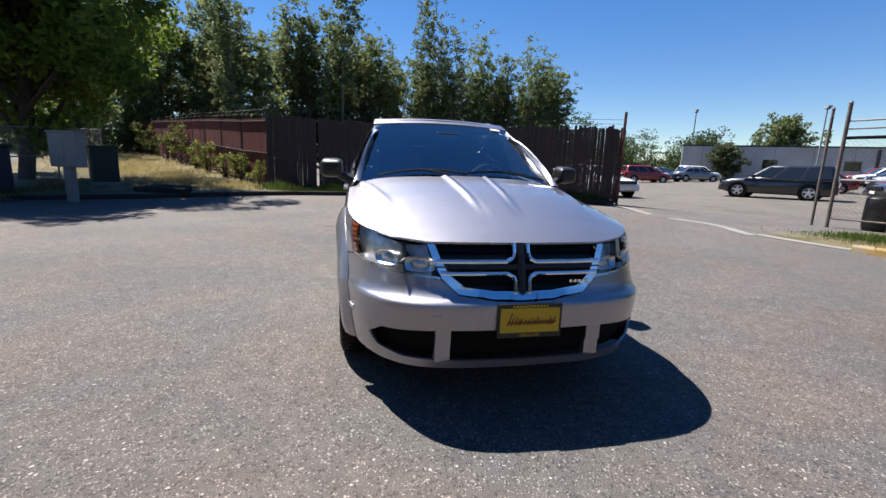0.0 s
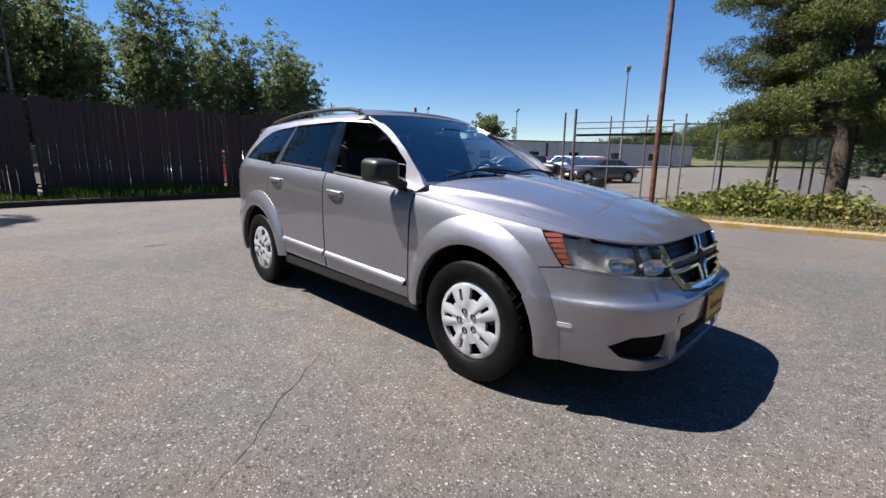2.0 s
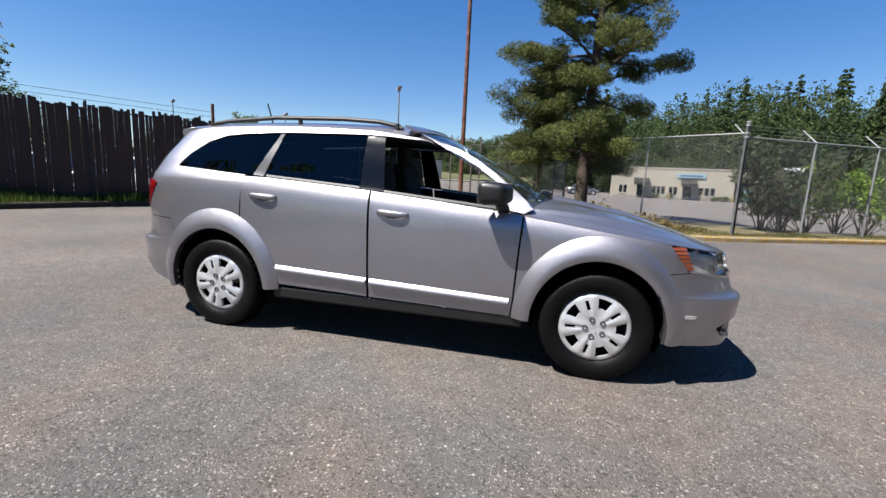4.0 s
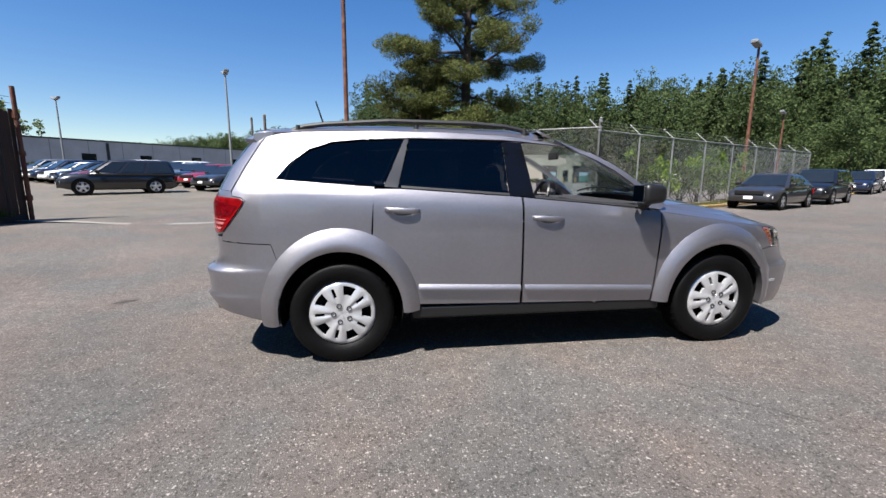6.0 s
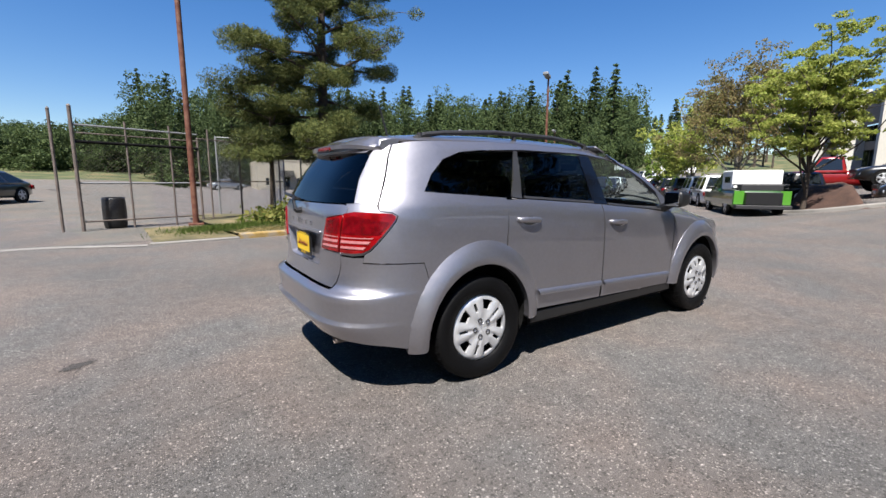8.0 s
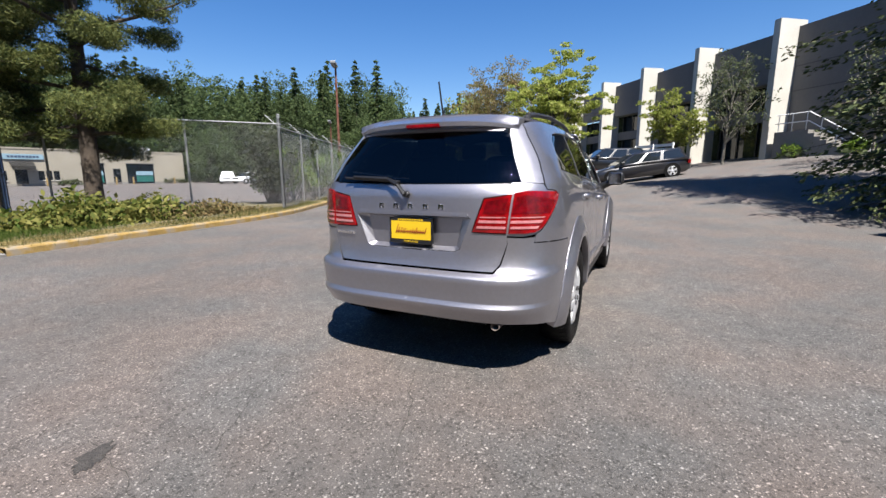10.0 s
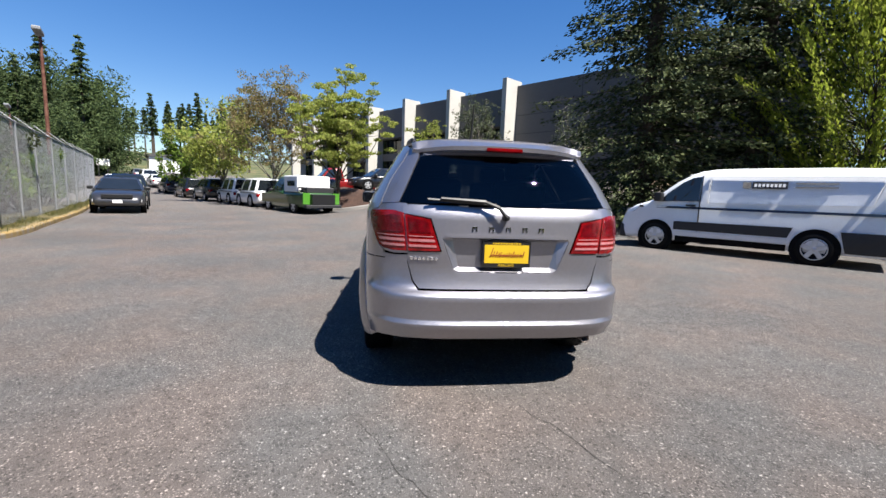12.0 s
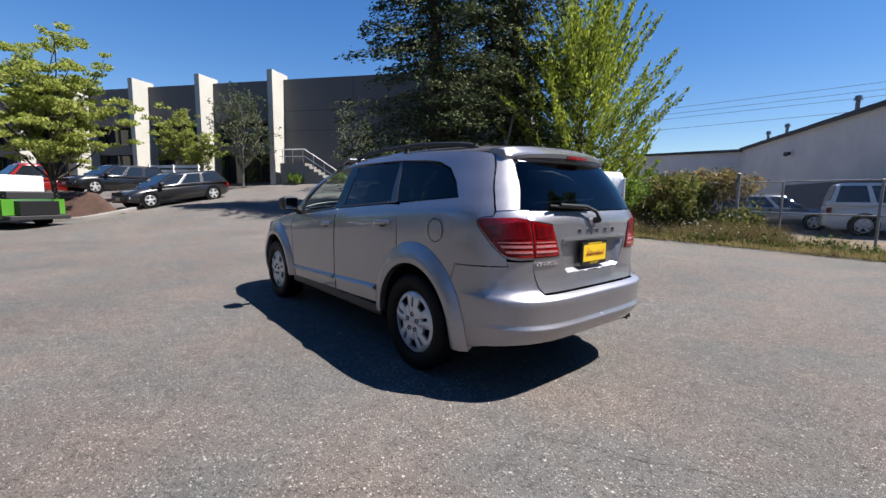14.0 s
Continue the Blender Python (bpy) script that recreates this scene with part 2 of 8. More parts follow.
def leafmat(name, rgb, alt, through=0.35):
    """Foliage: colour varies leaf by leaf, and some light comes through."""
    m = bpy.data.materials.new(name)
    m.use_nodes = True
    nt = m.node_tree
    L, N = nt.links.new, nt.nodes.new
    b = nt.nodes["Principled BSDF"]
    geo = N("ShaderNodeNewGeometry")
    mix = N("ShaderNodeMix")
    mix.data_type = "RGBA"
    mix.inputs["A"].default_value, mix.inputs["B"].default_value = (*rgb, 1), (*alt, 1)
    L(geo.outputs["Random Per Island"], mix.inputs["Factor"])
    obi = N("ShaderNodeObjectInfo")
    r = N("ShaderNodeMapRange")
    r.inputs["To Min"].default_value, r.inputs["To Max"].default_value = 0.8, 1.2
    L(obi.outputs["Random"], r.inputs["Value"])
    sc = N("ShaderNodeVectorMath")
    sc.operation = "SCALE"
    L(mix.outputs["Result"], sc.inputs[0])
    L(r.outputs[0], sc.inputs["Scale"])
    L(sc.outputs[0], b.inputs["Base Color"])
    b.inputs["Roughness"].default_value, b.inputs["Specular IOR Level"].default_value = 0.6, 0.12
    tr = N("ShaderNodeBsdfTranslucent")
    L(sc.outputs[0], tr.inputs["Color"])
    ms = N("ShaderNodeMixShader")
    ms.inputs[0].default_value = through
    L(b.outputs[0], ms.inputs[1])
    L(tr.outputs[0], ms.inputs[2])
    L(ms.outputs[0], nt.nodes["Material Output"].inputs[0])
    return m


def glassmat(name, rgb, rough=0.0, ior=1.52):
    """A tinted pane: clear glass that lets part of the light straight through."""
    m = bpy.data.materials.new(name)
    m.use_nodes = True
    nt = m.node_tree
    L, N = nt.links.new, nt.nodes.new
    g, t, ms, lw = N("ShaderNodeBsdfGlossy"), N("ShaderNodeBsdfTransparent"), N("ShaderNodeMixShader"), N("ShaderNodeLayerWeight")
    g.inputs["Roughness"].default_value = rough
    t.inputs["Color"].default_value = (*rgb, 1)
    lw.inputs["Blend"].default_value = 0.5
    p5, ma = N("ShaderNodeMath"), N("ShaderNodeMath")           # gloss rises towards the rim, alike from both sides
    p5.operation, ma.operation = "POWER", "MULTIPLY_ADD"
    f0 = ((ior - 1) / (ior + 1)) ** 2
    p5.inputs[1].default_value = 5
    ma.inputs[1].default_value, ma.inputs[2].default_value = 1 - f0, f0
    L(lw.outputs["Facing"], p5.inputs[0])
    L(p5.outputs[0], ma.inputs[0])
    L(ma.outputs[0], ms.inputs[0])
    L(t.outputs[0], ms.inputs[1])
    L(g.outputs[0], ms.inputs[2])
    L(ms.outputs[0], nt.nodes["Material Output"].inputs[0])
    return m


def paint(name, rgb, metal=0.0, rough=0.35, coat=1.0, flake=0.0):
    m = mat(name, rgb, rough, metal, 0.03, 3, 0.03, coat=coat)
    if flake:
        nt = m.node_tree
        L, N = nt.links.new, nt.nodes.new
        tc, v, bp = N("ShaderNodeTexCoord"), N("ShaderNodeTexVoronoi"), N("ShaderNodeBump")
        v.inputs["Scale"].default_value = 900
        L(tc.outputs["Object"], v.inputs["Vector"])
        sep = N("ShaderNodeSeparateColor")
        L(v.outputs["Color"], sep.inputs[0])
        L(sep.outputs[0], bp.inputs["Height"])
        bp.inputs["Strength"].default_value, bp.inputs["Distance"].default_value = flake, 0.0006
        L(bp.outputs[0], nt.nodes["Principled BSDF"].inputs["Normal"])
    return m


M_ASPHALT = asphalt("asphalt", (0.062, 0.0550, 0.0505), (0.330, 0.294, 0.266))
M_YARD = asphalt("yard_asphalt", (0.098, 0.088, 0.075), (0.20, 0.18, 0.155), False)
M_DIRT = mat("dry_dirt", (0.1078, 0.0784, 0.049), 0.95, 0, 0.3, 1.5, 0.2, 0.6, 40)
M_GRASSLAND = mat("meadow", (0.049, 0.0637, 0.0196), 0.95, 0, 0.35, 0.3, 0.2, 0.5, 12, tint=(0.1078, 0.0882, 0.0392))
M_VERGE = mat("verge_soil", (0.0784, 0.0686, 0.0294), 0.95, 0, 0.3, 1.2, 0.25, 0.7, 30, tint=(0.147, 0.1127, 0.0539))
M_BARK_DUST = mat("bark_mulch", (0.0441, 0.0221, 0.0147), 0.95, 0, 0.3, 3, 0.3, 0.9, 45)
M_CONCRETE = mat("concrete", (0.1764, 0.1666, 0.1519), 0.85, 0, 0.12, 2, 0.1, 0.3, 60)
M_YELLOW_KERB = mat("worn_yellow_paint", (0.255, 0.165, 0.045), 0.8, 0, 0.25, 5, 0.25, 0.4, 50, tint=(0.2108, 0.1736, 0.124))
M_DARK_KERB = mat("dark_timber_kerb", (0.0221, 0.0172, 0.0147), 0.85, 0, 0.3, 6, 0.2, 0.5, 40)
M_GALV = mat("galvanised_steel", (0.20, 0.205, 0.21), 0.62, 0.35, 0.12, 5, 0.1)
M_WIRE = mat("chain_link_wire", (0.345, 0.3525, 0.36), 0.5, 0.6, 0.1, 3, 0.1)
M_OLDSTEEL = mat("weathered_steel", (0.1127, 0.0906, 0.0784), 0.7, 0.3, 0.3, 6, 0.2, 0.2, 40)
M_RUST = mat("rusty_red_steel", (0.098, 0.0319, 0.0172), 0.75, 0.2, 0.3, 5, 0.25, 0.3, 40, tint=(0.1372, 0.0637, 0.0392))
M_SLAT_BROWN = mat("brown_fence_slat", (0.033, 0.0165, 0.011), 0.65, 0, 0.25, 4, 0.15)
M_SLAT_RED = mat("red_brown_fence_slat", (0.115, 0.014, 0.013), 0.7, 0, 0.2, 2, 0.15)
M_BARK = mat("bark", (0.049, 0.0367, 0.0269), 0.95, 0, 0.3, 6, 0.25, 0.8, 25)
M_BARK_PALE = mat("pale_bark", (0.1274, 0.1176, 0.098), 0.9, 0, 0.35, 6, 0.25, 0.5, 25)
L_PINE = leafmat("pine_needles", (0.030, 0.048, 0.015), (0.128, 0.136, 0.042), 0.30)
L_FIR = leafmat("fir_needles", (0.013, 0.024, 0.009), (0.085, 0.098, 0.042), 0.18)
L_MAPLE = leafmat("maple_leaves", (0.165, 0.220, 0.036), (0.350, 0.360, 0.100), 0.5)
L_RUSSET = leafmat("turning_leaves", (0.165, 0.1705, 0.0605), (0.275, 0.198, 0.099), 0.5)
L_LIME = leafmat("bright_leaves", (0.125, 0.175, 0.016), (0.290, 0.330, 0.055), 0.55)
L_BROAD = leafmat("broad_leaves", (0.055, 0.110, 0.018), (0.190, 0.262, 0.042), 0.42)
L_STRAW = leafmat("straw_grass", (0.215, 0.170, 0.068), (0.420, 0.340, 0.160), 0.4)
L_WILLOW = leafmat("grey_green_leaves", (0.0441, 0.0588, 0.0294), (0.0833, 0.0931, 0.049), 0.35)
L_POPLAR = leafmat("poplar_leaves", (0.058, 0.088, 0.030), (0.200, 0.226, 0.098), 0.52)
L_HILL = leafmat("hill_leaves", (0.024, 0.042, 0.015), (0.080, 0.108, 0.040), 0.30)
L_GRASS = leafmat("grass_blades", (0.049, 0.0735, 0.0147), (0.1666, 0.1372, 0.0588), 0.4)
L_GREEN = leafmat("green_grass_blades", (0.0343, 0.0686, 0.0098), (0.098, 0.1274, 0.0294), 0.4)
L_IVY = leafmat("ivy_leaves", (0.050, 0.085, 0.015), (0.225, 0.210, 0.060), 0.35)
L_WEED = leafmat("dry_weeds", (0.0784, 0.0784, 0.0294), (0.2254, 0.1617, 0.0784), 0.35)
M_WALL_WHITE = mat("pale_concrete_wall", (0.42, 0.415, 0.395), 0.85, 0, 0.10, 0.6, 0.06, 0.2, 30)
M_WALL_PALE = mat("pale_painted_wall", (0.60, 0.575, 0.55), 0.8, 0, 0.08, 0.6, 0.06, 0.2, 30)
M_WALL_GREY = mat("grey_tilt_up_wall", (0.1053, 0.1019, 0.0995), 0.85, 0, 0.08, 0.5, 0.05, 0.2, 30)
M_WALL_CREAM = mat("cream_wall", (0.2695, 0.245, 0.196), 0.85, 0, 0.08, 0.6, 0.05)
M_FIN = mat("pale_fin_render", (0.3844, 0.372, 0.3348), 0.85, 0, 0.06, 0.8, 0.05, 0.2, 30)
M_ROOF = mat("roof_edge", (0.049, 0.049, 0.049), 0.7, 0, 0.2, 2, 0.1)
M_NAVY = mat("navy_wall", (0.0147, 0.0294, 0.0686), 0.6, 0, 0.15, 1, 0.1)
M_BLACK = mat("black_plastic", (0.0059, 0.0059, 0.0064), 0.45, 0, 0.1, 6, 0.1)
M_RUBBER = mat("tyre_rubber", (0.0029, 0.0029, 0.0032), 0.5, 0, 0.2, 8, 0.2, 0.2, 200, spec=0.12)
M_TRIM = mat("dark_trim", (0.0147, 0.0147, 0.0162), 0.55, 0, 0.1, 8, 0.1)
M_ALLOY = mat("silver_wheel_cover", (0.527, 0.5355, 0.5525), 0.32, 0.55, 0.05, 8, 0.05)
M_CHROME = mat("chrome", (0.75, 0.76, 0.78), 0.08, 1.0, 0.02, 5, 0.02)
M_WINDOW = mat("dark_window", (0.0096, 0.0128, 0.016), 0.04, 0, 0.1, 1, 0.02, spec=0.7)
M_TAIL = mat("red_lamp", (0.145, 0.0015, 0.003), 0.18, 0, 0.45, 14, 0.15, 0.15, 60, spec=0.3, coat=0.45)
M_LENS = mat("clear_lamp", (0.49, 0.504, 0.518), 0.12, 0.3, 0.1, 14, 0.1, coat=1)
M_AMBER = mat("amber_lamp", (0.6, 0.128, 0.016), 0.12, 0, 0.1, 10, 0.05, coat=1)
M_WHITE = mat("white_paint", (0.72, 0.72, 0.71), 0.35, 0, 0.05, 2, 0.04, coat=0.5)


# ---- ground ----
def sheet(name, x0, x1, y0, y1, step, lift, mats, pick=None):
    nx, ny = max(1, int((x1 - x0) / step)), max(1, int((y1 - y0) / step))
    v, f, mi = [], [], []
    for j in range(ny + 1):
        for i in range(nx + 1):
            x, y = x0 + (x1 - x0) * i / nx, y0 + (y1 - y0) * j / ny
            v.append((x, y, ground_z(x, y) + lift))
    for j in range(ny):
        for i in range(nx):
            a = j * (nx + 1) + i
            f.append((a, a + 1, a + nx + 2, a + nx + 1))
            mi.append(pick(x0 + (x1 - x0) * (i + .5) / nx, y0 + (y1 - y0) * (j + .5) / ny) if pick else 0)
    ob = mesh_ob(name, v, f, mats, smooth=True)
    ob.data.polygons.foreach_set("material_index", mi)
    return ob


def land(x, y):
    u, w = 0.89 * x + 0.46 * y, -0.46 * x + 0.89 * y
    if math.hypot(x, y) < 75 and u < 88:
        return 0
    if u > 60 and -12 < w < 6 and u < 96:
        return 0
    return 1


ground = sheet("ground", -640, 640, -640, 640, 4.0, 0.0, [M_ASPHALT, M_GRASSLAND], land)
tagged(ground, "worn grey asphalt lot with pale stone chips", "ground", kind="structure")


def curve_pts(pts, step):
    """Points every step metres on a smooth line through pts."""
    out = []
    P = [Vector((*p, 0)) for p in pts]
    P = [P[0] * 2 - P[1]] + P + [P[-1] * 2 - P[-2]]
    for i in range(1, len(P) - 2):
        n = max(1, int((P[i + 1] - P[i]).length / step))
        for k in range(n):
            t = k / n
            out.append(0.5 * ((2 * P[i]) + (P[i + 1] - P[i - 1]) * t + (2 * P[i - 1] - 5 * P[i] + 4 * P[i + 1] - P[i + 2]) * t * t
                              + (3 * P[i] - P[i - 1] - 3 * P[i + 1] + P[i + 2]) * t ** 3))
    out.append(P[-2])
    return out


def kerb(name, pts, width, height, material, label, chip=0.006):
    """A raised kerb along a line; its section has a rounded face edge, and it is worn unevenly."""
    rows = curve_pts(pts, 0.22)
    v, f = [], []
    sec = [(0, -0.05), (0, height * 0.75), (width * 0.1, height * 0.96), (width * 0.25, height), (width * 0.92, height), (width, height * 0.94), (width, -0.05)]
    for i, p in enumerate(rows):
        d = (rows[min(i + 1, len(rows) - 1)] - rows[max(i - 1, 0)]).normalized()
        nrm = Vector((-d.y, d.x, 0))
        g = ground_z(p.x, p.y)
        for k, (a, b) in enumerate(sec):
            j = chip * (noise.noise((p.x * 3, p.y * 3, k)) + noise.noise((p.x * 9, p.y * 9, k + 5)) * .6)
            q = p + nrm * (a + j)
            v.append((q.x, q.y, g + b + (j if b > 0 else 0)))
    n = len(sec)
    for i in range(len(rows) - 1):
        for k in range(n - 1):
            f.append((i * n + k, i * n + k + 1, (i + 1) * n + k + 1, (i + 1) * n + k))
    ob = mesh_ob(name, v, f, material, smooth=False)
    return tagged(ob, label, "kerb", kind="structure")


def verge(name, edge, depth, lift, material, label, category="verge"):
    """A strip of soil behind a kerb line, on the land, with a soft uneven top."""
    rows = curve_pts(edge, 0.5)
    v, f = [], []
    n = 9
    for i, p in enumerate(rows):
        d = (rows[min(i + 1, len(rows) - 1)] - rows[max(i - 1, 0)]).normalized()
        nrm = Vector((-d.y, d.x, 0))
        dep = depth(i / len(rows)) if callable(depth) else depth
        for k in range(n):
            q = p + nrm * (dep * k / (n - 1))
            v.append((q.x, q.y, ground_z(q.x, q.y) + lift + 0.05 * noise.noise((q.x * .8, q.y * .8, 0)) * min(1, k)))
    for i in range(len(rows) - 1):
        for k in range(n - 1):
            a = i * n + k
            f.append((a, a + n, a + n + 1, a + 1))
    return tagged(mesh_ob(name, v, f, material, smooth=True), label, category, kind="structure")


KERB_E = [(-1.62, 7.78), (-0.8, 7.86), (0.2, 8.0), (1.7, 8.12), (3.4, 8.3), (5.0, 8.68), (6.3, 9.15), (7.4, 9.7), (9.3, 10.6), (13, 12.4), (19, 15.6), (26, 19.2), (34, 23.3)]
kerb("yellow_kerb", KERB_E, 0.17, 0.125, M_YELLOW_KERB, "worn yellow painted concrete kerb with chipped edge")
verge("verge_east", [(x - .05, y + .16) for x, y in KERB_E], lambda s: 6.5 - 5.3 * sst(0.15, 0.36, s), 0.12, M_VERGE, "dry grass verge behind the yellow kerb")
kerb("gutter_kerb", [(-3.35, 7.62), (-2.6, 7.66), (-1.63, 7.78)], .16, .045, M_CONCRETE, "low pale concrete kerb by the gate")
verge("verge_gate", [(-3.3, 7.77), (-2.5, 7.82), (-1.6, 7.93)], 3.3, .05, M_VERGE, "patch of grass by the gate")
KERB_W = [(-9.9, 8.4), (-11.0, 4.6), (-11.6, 1.8), (-11.4, -1.5), (-10.8, -3.8), (-9.9, -5.4), (-9.0, -7.4), (-8.2, -10.5), (-7.5, -16)]
kerb("dark_kerb", KERB_W, -0.16, 0.13, M_DARK_KERB, "dark stained kerb along the fence")
WE = [(x - .14, y) for x, y in KERB_W]
verge("verge_west", WE[::-1], lambda s: 22 - 20.2 * sst(0.42, 0.62, s), 0.10, M_VERGE, "dry yellow grass slope under the brown fence")
KERB_S = [(30, -14.0), (18, -13.2), (9, -12.4), (5, -12.3), (2.2, -11.5), (0, -11.6), (-3.2, -10.6), (-8, -9.2), (-14, -8.5)]
verge("verge_south", KERB_S[::-1], lambda s: -5.5, 0.03, M_DIRT, "bare dirt strip under weeds along the fence")
tagged(mesh_ob("gutter", *(lambda P: ([(x, y + o, ground_z(x, y) + 0.012) for x, y in P for o in (-.14, .14)],
      [(2 * i, 2 * i + 2, 2 * i + 3, 2 * i + 1) for i in range(len(P) - 1)]))([(-10.0 + k * .33, 8.2 + .12 * math.sin(k * .5) - .5 * sst(13, 20, k)) for k in range(21)]), M_CONCRETE),
      "pale concrete gutter strip across the gate entrance", "gutter", kind="structure")
yard = sheet("yard", -60, -3.2, 8.45, 75, 1.5, 0.006, [M_YARD])
tagged(yard, "dusty paler asphalt of the fenced storage yard", "yard", kind="structure")


# ---- fences ----
def chain_link(bm, p, q, h0, h1, pitch=0.075):
    """Woven wire between two posts: two families of straight diagonal wires, clipped to the panel."""
    p, q = Vector((*p, 0)), Vector((*q, 0))
    L, H = (q - p).length, h1 - h0
    d = (q - p) / L
    nrm = Vector((-d.y, d.x, 0))
    z0, z1 = ground_z(p.x, p.y) + h0, ground_z(q.x, q.y) + h0
    r = 0.0021
    s = -H
    k = 0
    while s < L:
        a, b = max(s, 0), min(s + H, L)
        if b - a > 0.02:
            for up in (0, 1):
                ha, hb = a - s, b - s
                if up:
                    ha, hb = H - ha, H - hb
                A = p + d * a + Vector((0, 0, z0 + (z1 - z0) * a / L + ha)) + nrm * (0.003 if up else -0.003)
                B = p + d * b + Vector((0, 0, z0 + (z1 - z0) * b / L + hb)) + nrm * (0.003 if up else -0.003)
                tube(bm, A, B, r, n=3, caps=False)
        s += pitch
        k += 1


def chain_fence(name, pts, height, label, spacing=3.0, arms=0.0, post_r=0.03, corner=(), rail=True, mid=False, pitch=0.075, post_mat=None, gap=0.05):
    """A chain-link fence: posts with caps, top rail, wire fabric, and outward arms for barbed wire."""
    top = thing(name, label, "fence")
    post_mat = post_mat or M_GALV
    fab = bmesh.new()
    heads = []
    for (a, b) in zip(pts, pts[1:]):
        A, B = Vector((*a, 0)), Vector((*b, 0))
        n = max(1, round((B - A).length / spacing))
        for k in range(n + (1 if b == pts[-1] else 0)):
            P = A.lerp(B, k / n)
            z = ground_z(P.x, P.y)
            big = (k == 0 and a in corner) or (k == n and b in corner)
            bm = bmesh.new()
            r, hh = (post_r * 1.7, height + 0.28) if big else (post_r, height)
            tube(bm, (P.x, P.y, z - .1), (P.x, P.y, z + hh), r, n=10)
            tube(bm, (P.x, P.y, z + hh), (P.x, P.y, z + hh + .03), r * 1.25, r * .5, n=10)
            if big:
                tube(bm, (P.x, P.y, z + height - .03), (P.x, P.y, z + height + .03), r * 1.25, n=10)
            part("post", bm, post_mat, top)
            d = (B - A).normalized()
            if arms:
                bm = bmesh.new()
                o = P + Vector((-d.y, d.x, 0)) * arms
                tube(bm, (P.x, P.y, z + height), (o.x, o.y, z + height + abs(arms) * .9), 0.018, 0.014, n=6)
                part("barb_arm", bm, post_mat, top)
        for k in range(n):
            P, Q = A.lerp(B, k / n), A.lerp(B, (k + 1) / n)
            chain_link(fab, (P.x, P.y), (Q.x, Q.y), gap, height, pitch)
            if rail:
                bm = bmesh.new()
                tube(bm, (P.x, P.y, ground_z(P.x, P.y) + height), (Q.x, Q.y, ground_z(Q.x, Q.y) + height), 0.021, n=8)
                if mid:
                    tube(bm, (P.x, P.y, ground_z(P.x, P.y) + height * .5), (Q.x, Q.y, ground_z(Q.x, Q.y) + height * .5), 0.021, n=8)
                part("rail", bm, post_mat, top)
            if arms:
                bm = bmesh.new()
                d = (B - A).normalized()
                nn = Vector((-d.y, d.x, 0)) * arms
                for w in (0.35, 0.65, 0.97):
                    tube(bm, (P.x + nn.x * w, P.y + nn.y * w, ground_z(P.x, P.y) + height + abs(arms) * .9 * w),
                         (Q.x + nn.x * w, Q.y + nn.y * w, ground_z(Q.x, Q.y) + height + abs(arms) * .9 * w), 0.004, n=3, caps=False)
                part("barbed_wire", bm, M_WIRE, top)
    part("wire_mesh", fab, M_WIRE, top)
    return top


CORNER = (5.96, 9.55)
chain_fence("chain_link_fence", [CORNER, (3.9, 11.2), (1.5, 13.6), (-1.2, 14.6)], 2.85, "galvanised chain-link fence beside the pine tree", 2.6, corner=(CORNER,))
chain_fence("chain_link_fence", [CORNER, (10.2, 11.75), (17.5, 15.45), (25, 19.3)], 2.75, "tall chain-link fence with slanted barbed wire arms", 3.0, arms=0.42, corner=(CORNER,))


